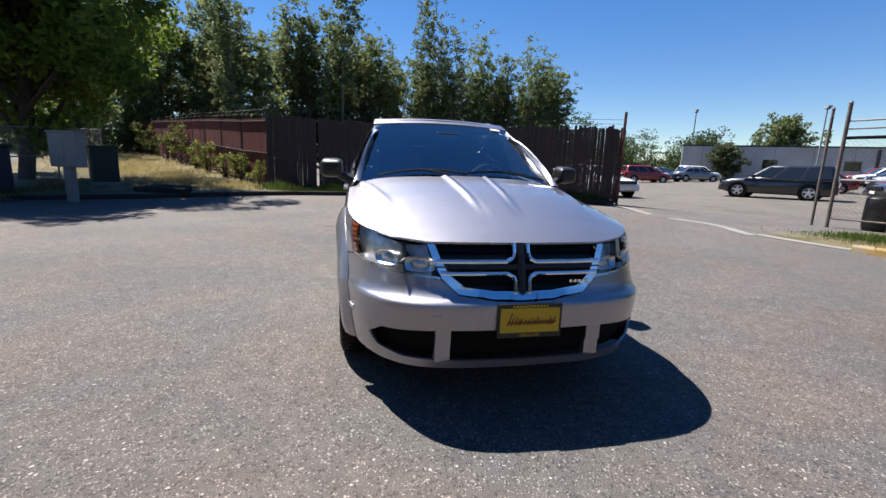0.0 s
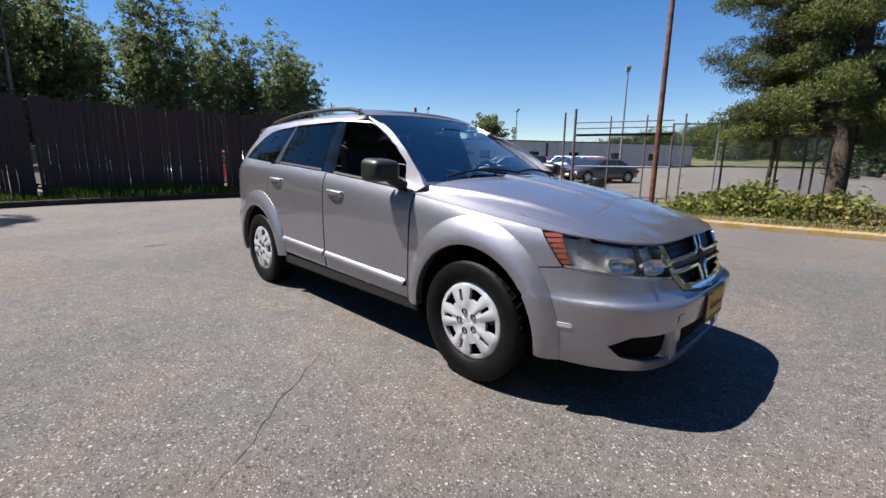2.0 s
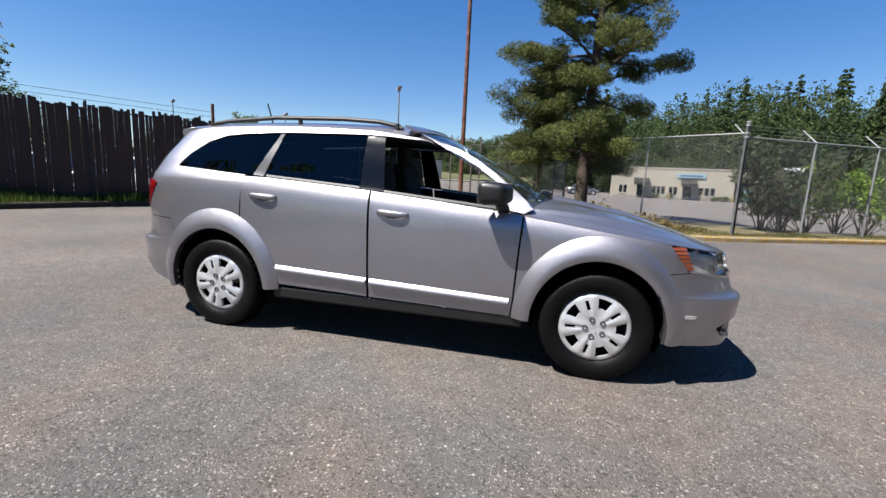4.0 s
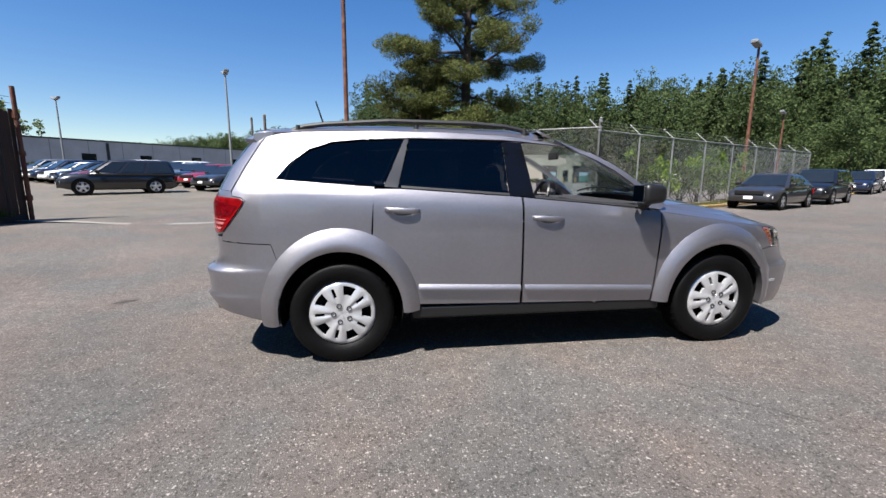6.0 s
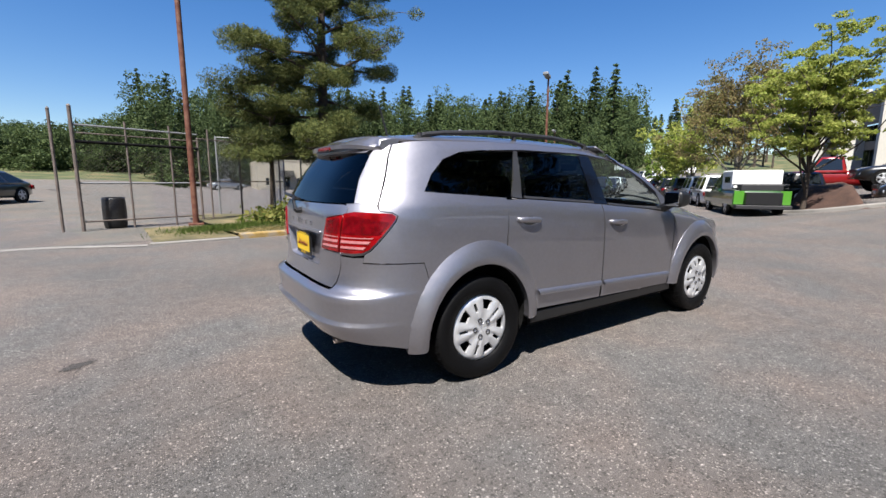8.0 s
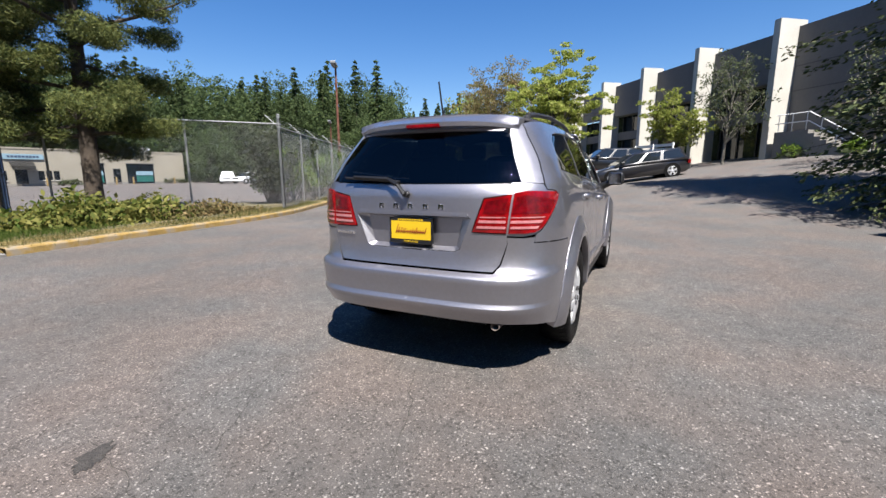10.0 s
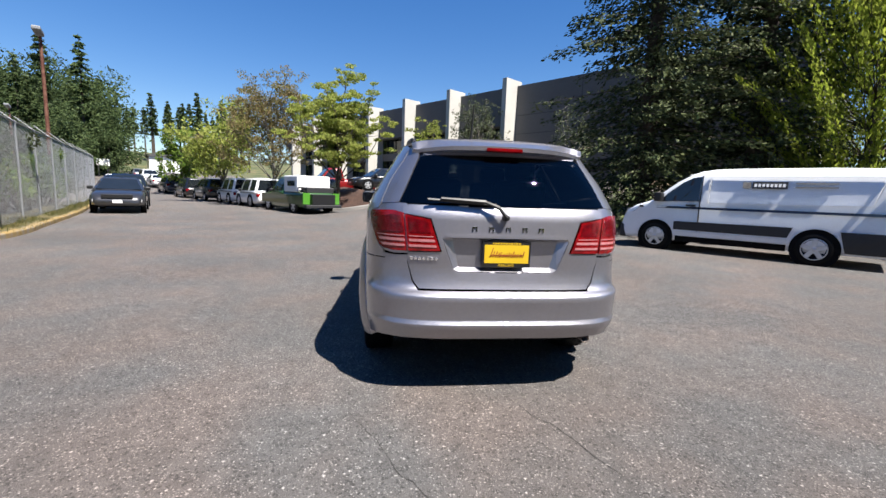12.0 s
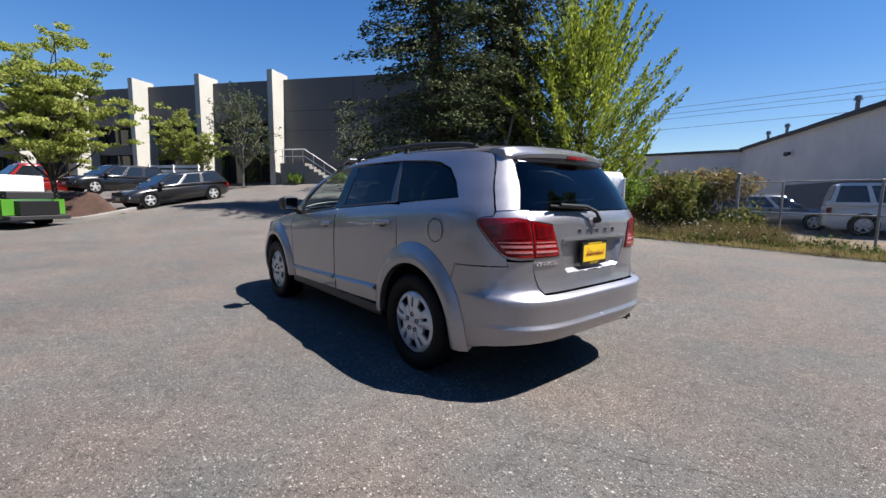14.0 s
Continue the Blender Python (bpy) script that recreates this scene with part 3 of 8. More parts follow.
def slat_fence(name, pts, height, material, label, width=0.062, pitch=0.085, ragged=0.08, wire=True):
    """A fence of upright slats woven into wire, with posts and rails; single slats lean or sit low."""
    top = thing(name, label, "fence")
    rnd = random.Random(name + str(pts[0]))
    rails = bmesh.new()
    slats = []
    for a, b in zip(pts, pts[1:]):
        A, B = Vector((*a, 0)), Vector((*b, 0))
        d = (B - A).normalized()
        L = (B - A).length
        nrm = Vector((-d.y, d.x, 0))
        ang = math.atan2(d.y, d.x)
        for s in np.arange(0, L + .1, 2.9):
            P = A + d * min(s, L)
            bm = bmesh.new()
            z = ground_z(P.x, P.y)
            tube(bm, (P.x, P.y, z - .1), (P.x, P.y, z + height + .12), 0.035, n=8)
            part("post", bm, M_TRIM, top)
        for h in (0.22, height * .52, height - 0.1):
            for s in np.arange(0, L - .01, 2.9):
                P, Q = A + d * s, A + d * min(s + 2.9, L)
                tube(rails, (P.x + nrm.x * .03, P.y + nrm.y * .03, ground_z(P.x, P.y) + h), (Q.x + nrm.x * .03, Q.y + nrm.y * .03, ground_z(Q.x, Q.y) + h), 0.022, n=6)
        if wire:
            for h in (.15, .3):
                tube(rails, (A.x, A.y, ground_z(A.x, A.y) + height + h), (B.x, B.y, ground_z(B.x, B.y) + height + h), 0.006, n=3)
        s = width
        while s < L:
            P = A + d * s
            slats.append((P.x, P.y, ground_z(P.x, P.y), ang, height + rnd.uniform(-ragged, ragged), rnd.gauss(0, .003), rnd.random()))
            s += pitch * rnd.choice((.97, .99, 1.0, 1.02, 1.12))
    part("rail_run", rails, M_TRIM, top)
    me = bpy.data.meshes.new("slat")
    bm = box_bm(-width / 2, width / 2, -0.006, 0.006, 0, 1)
    bm.to_mesh(me)
    bm.free()
    me.materials.append(material)
    verts, faces = [], []
    base = [(-width / 2, -.006, 0), (width / 2, -.006, 0), (width / 2, .006, 0), (-width / 2, .006, 0)]
    for n, (x, y, z, ang, h, lean, u) in enumerate(slats):
        if u < 0.015:
            continue
        if n < 260:
            ob = new("slat", me)
            ob.parent = top
            ob.matrix_basis = pose(x, y, z + .06, 0, math.degrees(lean), math.degrees(ang)) @ Matrix.Diagonal((1, 1, h - .06, 1))
        else:
            m = pose(x, y, z + .06, 0, math.degrees(lean), math.degrees(ang))
            i = len(verts)
            verts += [m @ Vector(p) for p in base] + [m @ Vector((p[0], p[1], h - .06)) for p in base]
            faces += [(i, i + 1, i + 5, i + 4), (i + 1, i + 2, i + 6, i + 5), (i + 2, i + 3, i + 7, i + 6), (i + 3, i, i + 4, i + 7), (i + 4, i + 5, i + 6, i + 7)]
    if verts:
        mesh_ob("far_slats", verts, faces, material, top)["kind"] = "stuff"
    return top


slat_fence("slat_fence", [(-12.7, -4.0), (-12.7, 3.0), (-10.0, 8.5)], 2.7, M_SLAT_BROWN, "tall dark brown privacy-slat fence with narrow gaps between slats", 0.0830, 0.083)
slat_fence("slat_fence", [(-12.75, -4.0), (-22.5, -9.75), (-40.0, -20.2)], 2.6, M_SLAT_RED, "long red-brown privacy-slat fence running uphill", 0.082, 0.086, ragged=0.02)


# ---- the silver crossover ----
P_SILVER = paint("silver_metallic_paint", (0.310, 0.303, 0.330), 0.95, 0.44, 1.0, 0.25)
G_CLEAR = glassmat("clear_car_glass", (0.90, 0.94, 0.92))
G_TINT = glassmat("privacy_glass", (0.045, 0.05, 0.055), ior=1.52)
G_SHIELD = glassmat("windscreen_glass", (0.74, 0.90, 0.90), ior=2.9)
M_CABIN = mat("dark_cabin_cloth", (0.0123, 0.0123, 0.0132), 0.85, 0, 0.2, 10, 0.2)
M_CABIN_GREY = mat("grey_cabin_lining", (0.0784, 0.076, 0.0735), 0.85, 0, 0.1, 10, 0.1)
M_UNDER = mat("underbody", (0.0049, 0.0049, 0.0049), 0.9, 0, 0.3, 5, 0.2, spec=0.12)
M_PLATE_Y = mat("yellow_plate_card", (0.496, 0.3224, 0.0062), 0.5, 0, 0.04, 6, 0.03)
M_PLATE_R = mat("dark_red_script", (0.1715, 0.0098, 0.0073), 0.5, 0, 0.1, 9, 0.05)
M_CHROME_SATIN = mat("satin_chrome", (0.56, 0.56, 0.568), 0.24, 0.95, 0.05, 9, 0.05)
M_AMBER_DARK = mat("dark_amber_lens", (0.19, 0.045, 0.018), 0.15, 0, 0.15, 40, 0.05, coat=1.0)
M_LAMP_DARK = mat("smoked_lamp_bowl", (0.48, 0.47, 0.455), 0.38, 0.8, 0.25, 30, 0.2)
M_REFLECT = mat("bright_reflector", (0.62, 0.61, 0.60), 0.26, 1.0, 0.05, 30, 0.1)
M_PILLAR = mat("dark_grey_pillar", (0.049, 0.049, 0.0514), 0.35, 0.5, 0.05, 8, 0.05, coat=0.5)
M_GLOSS = mat("gloss_black_trim", (0.0029, 0.0029, 0.0034), 0.12, 0, 0.05, 8, 0.05, spec=0.4)
M_TAIL_DEEP = mat("deep_red_lens", (0.085, 0.001, 0.003), 0.15, 0, 0.4, 30, 0.2, 0.15, 90, spec=0.3, coat=0.3)
M_BAND = mat("pale_red_lens", (0.34, 0.125, 0.13), 0.15, 0, 0.2, 60, 0.1, coat=1)
M_STEEL = mat("dull_steel", (0.1715, 0.1666, 0.1617), 0.35, 0.9, 0.2, 9, 0.1)

WZ = ([.18, .25, .35, .45, .55, .70, .85, .98, 1.05, 1.10, 1.15, 1.19, 1.25, 1.40, 1.50, 1.57, 1.626, 1.70],
      [.815, .848, .872, .883, .889, .892, .892, .889, .883, .873, .850, .826, .800, .745, .705, .675, .632, .50])
FZ = ([.18, .25, .33, .45, .55, .585, .600, .622, .65, .70, .80, .87, .93, 1.0], [2.32, 2.38, 2.41, 2.425, 2.435, 2.438, 2.432, 2.388, 2.374, 2.36, 2.33, 2.305, 2.25, 2.15])
RZ = ([.20, .30, .40, .47, .488, .505, .56, .655, .668, .692, .72, .80, .95, 1.15, 1.20, 1.35, 1.50, 1.60, 1.68],
      [-2.24, -2.34, -2.410, -2.462, -2.460, -2.441, -2.444, -2.458, -2.448, -2.386, -2.377, -2.365, -2.376, -2.368, -2.345, -2.27, -2.165, -2.09, -2.04])


def corner(z, tail=True):
    """How square the plan corner is at a height: the power of the rounded outline."""
    return float(np.interp(z, [.62, .74, .92, 1.2], [4.4, 4.3, 4.2, 4.0])) if tail else float(np.interp(z, [.60, .72], [4.1, 3.9]))


AX, WHEEL_Z, ARX, ARZ = 1.45, 0.36, 0.425, 0.445


def belt(x):
    return float(np.interp(x, [-1.9, -1.2, -.15, .96, 1.4, 1.9], [1.27, 1.24, 1.17, 1.075, 1.02, .955]))


def roof_c(x):
    return float(np.interp(x, [-2.1, -1.7, -1.2, -.7, -.2, .12, .3], [1.638, 1.676, 1.696, 1.700, 1.692, 1.668, 1.632]))


def roof_edge(x):
    return float(np.interp(x, [-2.1, -1.7, -1.2, -.7, -.2, .12, .3], [1.573, 1.608, 1.626, 1.626, 1.606, 1.562, 1.523]))


def roof_fall(x, y):
    """How far the roof drops from its crest towards its edge."""
    v = abs(y) / .63
    return (roof_c(x) - roof_edge(x)) * (.45 * v ** 2 + .55 * v ** 8)


def half_width(x, z):
    xc = min(1.9, max(-1.9, x))
    u = sst(1.3, 1.55, z)
    zz = z - (belt(xc) - 1.17) * sst(.7, 1.05, z) * (1 - u) - (roof_edge(min(xc, .3)) - 1.626) * u
    w = float(np.interp(zz, *WZ))
    return w


def shell(q, z):
    """A point of the outer skin, car's left half: q runs round from the nose (0) by the flank (1 to 2) to the tail (3)."""
    pw = corner(z, q > 2)
    half = .5 ** (1 / pw)
    if q <= 1:
        F = float(np.interp(z, *FZ))
        if q < .5:
            W = half_width(1.9, z)
            y = W * half * q / .5
            return 1 + (F - 1) * (1 - (y / W) ** pw) ** (1 / pw), y
        xi = half * (1 - (q - .5) / .5)
        x = 1 + xi * (F - 1)
        return x, half_width(x, z) * (1 - xi ** pw) ** (1 / pw)
    if q <= 2:
        x = 1 - (q - 1) * 2.5
        return x, half_width(x, z)
    R = float(np.interp(z, *RZ))
    if q < 2.5:
        xi = half * (q - 2) / .5
        x = -1.5 + xi * (R + 1.5)
        return x, half_width(x, z) * (1 - xi ** pw) ** (1 / pw)
    W = half_width(-1.9, z)
    y = W * half * (3 - q) / .5
    return -1.5 + (R + 1.5) * (1 - (y / W) ** pw) ** (1 / pw), y


def q_of(kind, v, z):
    """The round-the-car place of a side-view x, or of a y on the nose (f) or the tail (r)."""
    tail = kind == "r" or (kind == "x" and v < -1.5)
    pw = corner(z, tail)
    half = .5 ** (1 / pw)
    if kind == "x":
        if v > 1:
            xi = (v - 1) / (float(np.interp(z, *FZ)) - 1)
            if xi <= half:
                return 1 - .5 * xi / half
            return q_of("f", half_width(1.9, z) * max(0, 1 - xi ** pw) ** (1 / pw), z)
        if v >= -1.5:
            return 1 + (1 - v) / 2.5
        xi = (v + 1.5) / (float(np.interp(z, *RZ)) + 1.5)
        if xi <= half:
            return 2 + .5 * xi / half
        return q_of("r", half_width(-1.9, z) * max(0, 1 - xi ** pw) ** (1 / pw), z)
    w = half_width(1.9 if kind == "f" else -1.9, z)
    eta = v / w
    if eta > half:
        xi = max(0, 1 - eta ** pw) ** (1 / pw)
        return 1 - .5 * xi / half if kind == "f" else 2 + .5 * xi / half
    return .5 * eta / half if kind == "f" else 3 - .5 * eta / half


QCUTS = [k * .035 for k in range(1, 29)] + [1 + k * .022 for k in range(46)] + [2 + k * .03 for k in range(0, 34)]
ZCUTS = sorted([.2 + .035 * k for k in range(44)] + [.488, .505, .585, .600, .611, .622, .655, .668, .680, .692, 1.19])


def arch(sx, a0, a1, n=22, grow=1.0):
    """Points on a wheel opening, from angle a0 to a1 (0 is forward, 90 up)."""
    return [("x", sx + ARX * grow * math.cos(radians(a0 + (a1 - a0) * k / n)), WHEEL_Z + ARZ * grow * math.sin(radians(a0 + (a1 - a0) * k / n))) for k in range(n + 1)]


def skin_panel(outline, flat=None, cuts=None, place=None, side=1, gap=0.0016, depth=0.012, lift=0.0, step=0.03, mirror=False):
    """A sheet-metal panel: a region of the skin with its own turned-in edge. outline: points (kind, v, z)."""
    pts = []
    n = len(outline)
    for i in range(n):
        a, b = outline[i], outline[(i + 1) % n]
        d = math.hypot(b[1] - a[1], b[2] - a[2]) if a[0] == b[0] else .12
        m = max(1, int(d / step))
        if place:
            for k in range(m):
                pts.append((a[1] + (b[1] - a[1]) * k / m, a[2] + (b[2] - a[2]) * k / m))
        else:
            if a[0] == b[0]:
                for k in range(m):
                    z = a[2] + (b[2] - a[2]) * k / m
                    pts.append((q_of(a[0], a[1] + (b[1] - a[1]) * k / m, z), z))
            else:
                qa, qb = q_of(*a), q_of(*b)
                for k in range(m):
                    pts.append((qa + (qb - qa) * k / m, a[2] + (b[2] - a[2]) * k / m))
    bm = bmesh.new()
    vs = [bm.verts.new((p, z, 0)) for p, z in pts]
    bm.faces.new(vs)
    qc, zc = cuts or (QCUTS, ZCUTS)
    lo = [min(p[i] for p in pts) for i in (0, 1)]
    hi = [max(p[i] for p in pts) for i in (0, 1)]
    for i, (cs, nn) in enumerate(((qc, (1, 0, 0)), (zc, (0, 1, 0)))):
        for c in cs:
            if lo[i] + 1e-4 < c < hi[i] - 1e-4:
                bmesh.ops.bisect_plane(bm, geom=bm.verts[:] + bm.edges[:] + bm.faces[:], plane_co=(c if i == 0 else 0, c if i else 0, 0), plane_no=nn, dist=1e-6)
    bmesh.ops.triangulate(bm, faces=[f for f in bm.faces if len(f.verts) > 4])
    bmesh.ops.remove_doubles(bm, verts=bm.verts, dist=.0035 if place else .0028)
    for v in bm.verts:
        if place:
            v.co = place(v.co.x, v.co.y)
        else:
            x, y = shell(v.co.x, v.co.y)
            v.co = Vector((x, y, v.co.y))
    bm.normal_update()
    tot = Vector()
    for f in bm.faces:
        c = f.calc_center_median()
        out = Vector((0, 0, 1)) if place else Vector((c.x * .25, c.y, 0))
        tot.x += f.normal.dot(out) * f.calc_area()
    if tot.x < 0:
        bmesh.ops.reverse_faces(bm, faces=bm.faces)
    bm.normal_update()
    if lift:
        for v in bm.verts:
            v.co += v.normal * (lift(v.co) if callable(lift) else lift)
    move = {}
    for e in bm.edges:
        if e.is_boundary:
            f = e.link_faces[0]
            t = (e.verts[1].co - e.verts[0].co).normalized()
            w = t.cross(f.normal)
            if w.dot(f.calc_center_median() - e.verts[0].co) < 0:
                w = -w
            on_axis = all(abs(v.co.y) < 1e-4 for v in e.verts)
            for v in e.verts:
                if not (mirror and abs(v.co.y) < 1e-4):
                    move.setdefault(v, Vector())
                    if not on_axis:
                        move[v] = move[v] + w
    for v, w in move.items():
        if w.length > 1e-6:
            v.co += w.normalized() * gap
    if mirror:
        geo = bmesh.ops.duplicate(bm, geom=bm.verts[:] + bm.edges[:] + bm.faces[:])["geom"]
        for v in [g for g in geo if isinstance(g, bmesh.types.BMVert)]:
            v.co.y = -v.co.y
        bmesh.ops.reverse_faces(bm, faces=[g for g in geo if isinstance(g, bmesh.types.BMFace)])
        bmesh.ops.remove_doubles(bm, verts=bm.verts, dist=1e-4)
        bm.normal_update()
    for f in bm.faces:
        f.smooth = True
    rim = [e for e in bm.edges if e.is_boundary]
    nrm = {v: v.normal.copy() for e in rim for v in e.verts}
    for e in rim:
        e.smooth = False
    ex = bmesh.ops.extrude_edge_only(bm, edges=rim)["geom"]
    new_v = [g for g in ex if isinstance(g, bmesh.types.BMVert)]
    for v in new_v:
        near = [e.other_vert(v) for e in v.link_edges if e.other_vert(v) in nrm]
        if near:
            v.co -= nrm[near[0]] * depth
    if side < 0:
        for v in bm.verts:
            v.co.y = -v.co.y
        bmesh.ops.reverse_faces(bm, faces=bm.faces)
    return bm


car = thing("crossover_car", "silver metallic five-door crossover parked on the asphalt", "car")
X = lambda *ps: [("x", a, b) for a, b in ps]
Fp = lambda *ps: [("f", a, b) for a, b in ps]
Rp = lambda *ps: [("r", a, b) for a, b in ps]
DOORF = X((-.145, .385), (.895, .365), (.905, .47), (.92, .78), (.937, 1.052), (.80, 1.072), (.4, 1.113), (-.05, 1.153), (-.152, 1.162), (-.15, .9))
REARDOOR = X((-.16, .385), (-1.0, .405)) + [p for p in arch(-AX, 5, 60, 14)] + X((-1.237, .80), (-1.225, 1.0), (-1.222, 1.222), (-1.03, 1.222), (-.165, 1.165))
QWIN = X((-1.155, 1.243), (-1.86, 1.29), (-1.77, 1.385), (-1.64, 1.48), (-1.49, 1.53), (-1.30, 1.55), (-1.005, 1.563))
RWIN = X((-1.048, 1.238), (-.255, 1.182), (-.275, 1.562), (-.958, 1.565))
FWIN = X((-.055, 1.167), (.80, 1.088), (.755, 1.235), (.60, 1.345), (.45, 1.43), (.30, 1.495), (.18, 1.53), (-.12, 1.557))
BPIL = X((-.25, 1.177), (-.06, 1.163), (-.125, 1.562), (-.27, 1.567))
CPIL = X((-1.150, 1.238), (-1.053, 1.230), (-.963, 1.570), (-1.000, 1.568))
FENDER = X((.912, .368), (.915, .47), (.93, .78), (.947, 1.052), (1.4, .992), (1.84, .935), (1.857, .931), (1.980, .762)) + arch(AX, 55, 178, 30)
UPPER = (X((-1.212, 1.235), (-1.86, 1.282), (-1.78, 1.385), (-1.65, 1.487), (-1.495, 1.54), (-1.30, 1.56), (-1.02, 1.574), (-.93, 1.578), (-.28, 1.577), (-.12, 1.568),
           (.18, 1.542), (.31, 1.505), (.46, 1.44), (.61, 1.355), (.765, 1.245), (.82, 1.085), (.94, 1.068), (1.0, 1.10), (.93, 1.17), (.72, 1.33), (.59, 1.411), (.45, 1.482), (.30, 1.536), (.13, roof_edge(.13) + .002))
         + X(*[(.13 - .1 * k, roof_edge(.13 - .1 * k) - .001) for k in range(1, 21)]) + X((-1.955, 1.572), (-2.00, 1.50), (-2.075, 1.35), (-2.148, 1.204), (-2.150, 1.172), (-2.085, 1.164), (-2.055, 1.143), (-2.066, 1.112), (-2.142, 1.016), (-2.208, .938), (-2.236, .916), (-2.243, .868), (-1.9, .8555)) + arch(-AX, 150, 61, 24)[::1]
         + X((-1.245, .80), (-1.233, 1.0)))
for s in (1, -1):
    door = part("front_door", skin_panel(DOORF, side=s), P_SILVER, car)
    rdoor = part("rear_door", skin_panel(REARDOOR, side=s), P_SILVER, car)
    part("front_wing", skin_panel(FENDER, side=s), P_SILVER, car)
    part("body_side", skin_panel(UPPER, side=s), P_SILVER, car)
    part("tail_pillar", skin_panel(Rp((.545, 1.50), (.608, 1.35), (.668, 1.213)) + X((-2.156, 1.203), (-2.083, 1.35), (-2.008, 1.50), (-1.963, 1.574)) + Rp((.535, 1.545),), side=s, lift=.001), P_SILVER, car)
    part("front_side_window", skin_panel(X((-.055, 1.162), (.80, 1.083), (.795, 1.10), (-.06, 1.185)), side=s, depth=.004, lift=-.012), G_CLEAR, door, "lowered front side window")
    part("rear_side_window", skin_panel(RWIN, side=s, depth=.004, lift=-.006), G_TINT, rdoor, "dark privacy glass")
    part("quarter_window", skin_panel(QWIN, side=s, depth=.004, lift=-.006), G_TINT, car, "dark privacy glass")
    part("door_pillar", skin_panel(BPIL, side=s, lift=-.004), M_GLOSS, door, "black door pillar")
    part("rear_pillar", skin_panel(CPIL, side=s, lift=-.003), M_PILLAR, rdoor, "dark grey window divider")
    # weather strips along the window sills
    for a, b, dz in ((-.06, .81, 0), (-1.03, -.25, 0)):
        part("window_strip", skin_panel(X(*[(a + (b - a) * k / 8, belt(a + (b - a) * k / 8) - .006 + (.004 if a < -1 else 0)) for k in range(9)]
             + [(b - (b - a) * k / 8, belt(b - (b - a) * k / 8) + .012 + (.004 if a < -1 else 0)) for k in range(9)]), side=s, lift=.002), M_TRIM, door if a > -1 else rdoor, "black window strip")
    for xa, za, xb, zb, own in ((.885, .492, -.135, .528, door), (-.165, .529, -.915, .556, rdoor)):
        ml = bmesh.new()
        prev = None
        for k in range(13):
            x, z = xa + (xb - xa) * k / 12, za + (zb - za) * k / 12
            y = half_width(x, z)
            ring = [ml.verts.new((x, s * (y + o), z + dz)) for o, dz in ((.001, 0), (.012, -.010), (.024, -.030), (.024, -.040), (-.004, -.048))]
            if prev:
                for n in range(4):
                    ml.faces.new((prev[n], prev[n + 1], ring[n + 1], ring[n])).smooth = n < 2
            prev = ring
        bmesh.ops.recalc_face_normals(ml, faces=ml.faces)
        part("moulding", ml, P_SILVER, own)
    part("sill", box_bm(-.96, .98, min(s * .78, s * .868), max(s * .78, s * .868), .29, .382, .015, 2), M_BLACK, car, "black sill trim")
    # door handles: cup behind a bowed grip
    for hx, hz, own in ((.025, 1.008, door), (-1.03, 1.072, rdoor)):
        yy = half_width(hx, hz)
        cup = bmesh.new()
        bmesh.ops.create_uvsphere(cup, u_segments=20, v_segments=10, radius=1)
        bmesh.ops.scale(cup, vec=(.075, .006, .033), verts=cup.verts)
        bmesh.ops.translate(cup, vec=(hx + .01, s * (yy - .001), hz - .004), verts=cup.verts)
        part("handle_cup", cup, M_TRIM, own, smooth=True)
        grip = bmesh.new()
        prev = None
        for k in range(11):
            u = k / 10
            px, py, pz = hx - .115 + .24 * u, yy + .030 * math.sin(math.pi * min(1, max(0, u))) ** .45, hz + .012 - .012 * u
            ring = [grip.verts.new((px, s * (py + .009 * math.cos(t)), pz + (.015 + .006 * math.sin(math.pi * u)) * math.sin(t))) for t in [j * math.tau / 8 for j in range(8)]]
            if prev:
                for j in range(8):
                    grip.faces.new((prev[j], prev[(j + 1) % 8], ring[(j + 1) % 8], ring[j]))
            else:
                grip.faces.new(ring)
            prev = ring
        grip.faces.new(prev[::-1])
        bmesh.ops.recalc_face_normals(grip, faces=grip.faces)
        part("door_handle", grip, P_SILVER, own, "silver pull handle", smooth=True)
    # mirror: foot on the door corner and rounded shell
    mir = box_bm(.70, .88, .90, 1.075, 1.115, 1.275, .045, 4)
    for v in mir.verts:
        u = (v.co.x - .70) / .18
        v.co.z = 1.195 + (v.co.z - 1.195) * (1 - .25 * max(0, u))
        v.co.x -= .05 * (v.co.y - .9) / .175
        v.co.y *= s
    if s < 0:
        bmesh.ops.reverse_faces(mir, faces=mir.faces)
    mirror_ob = part("door_mirror", mir, M_BLACK, door, "black door mirror", smooth=True)
    ft = bmesh.new()
    tube(ft, (.80, s * .80, 1.085), (.78, s * .93, 1.15), .045, .035, 10)
    part("mirror_foot", ft, M_BLACK, mirror_ob)
    gl = box_bm(.655, .66, .92 if s > 0 else -1.05, 1.05 if s > 0 else -.92, 1.135, 1.255, .002)
    part("mirror_glass", gl, M_CHROME, mirror_ob, "mirror glass")
    # flared wheel arches
    for sx, a0, a1 in ((AX, -7, 180), (-AX, 0, 188)):
        def flare(c):
            dx, dz = c.x - sx, c.z - WHEEL_Z
            ri, ro = math.hypot(dx / ARX, dz / ARZ) - 1, 1 - math.hypot(dx / .545, dz / .600)
            t = min(1, max(0, ri / max(1e-4, ri + ro)))
            return .003 + .046 * (1 - t ** 2.2) * (1 - .25 * sst(.25, 0, t))
        rim_i = arch(sx, a0, a1, 44)
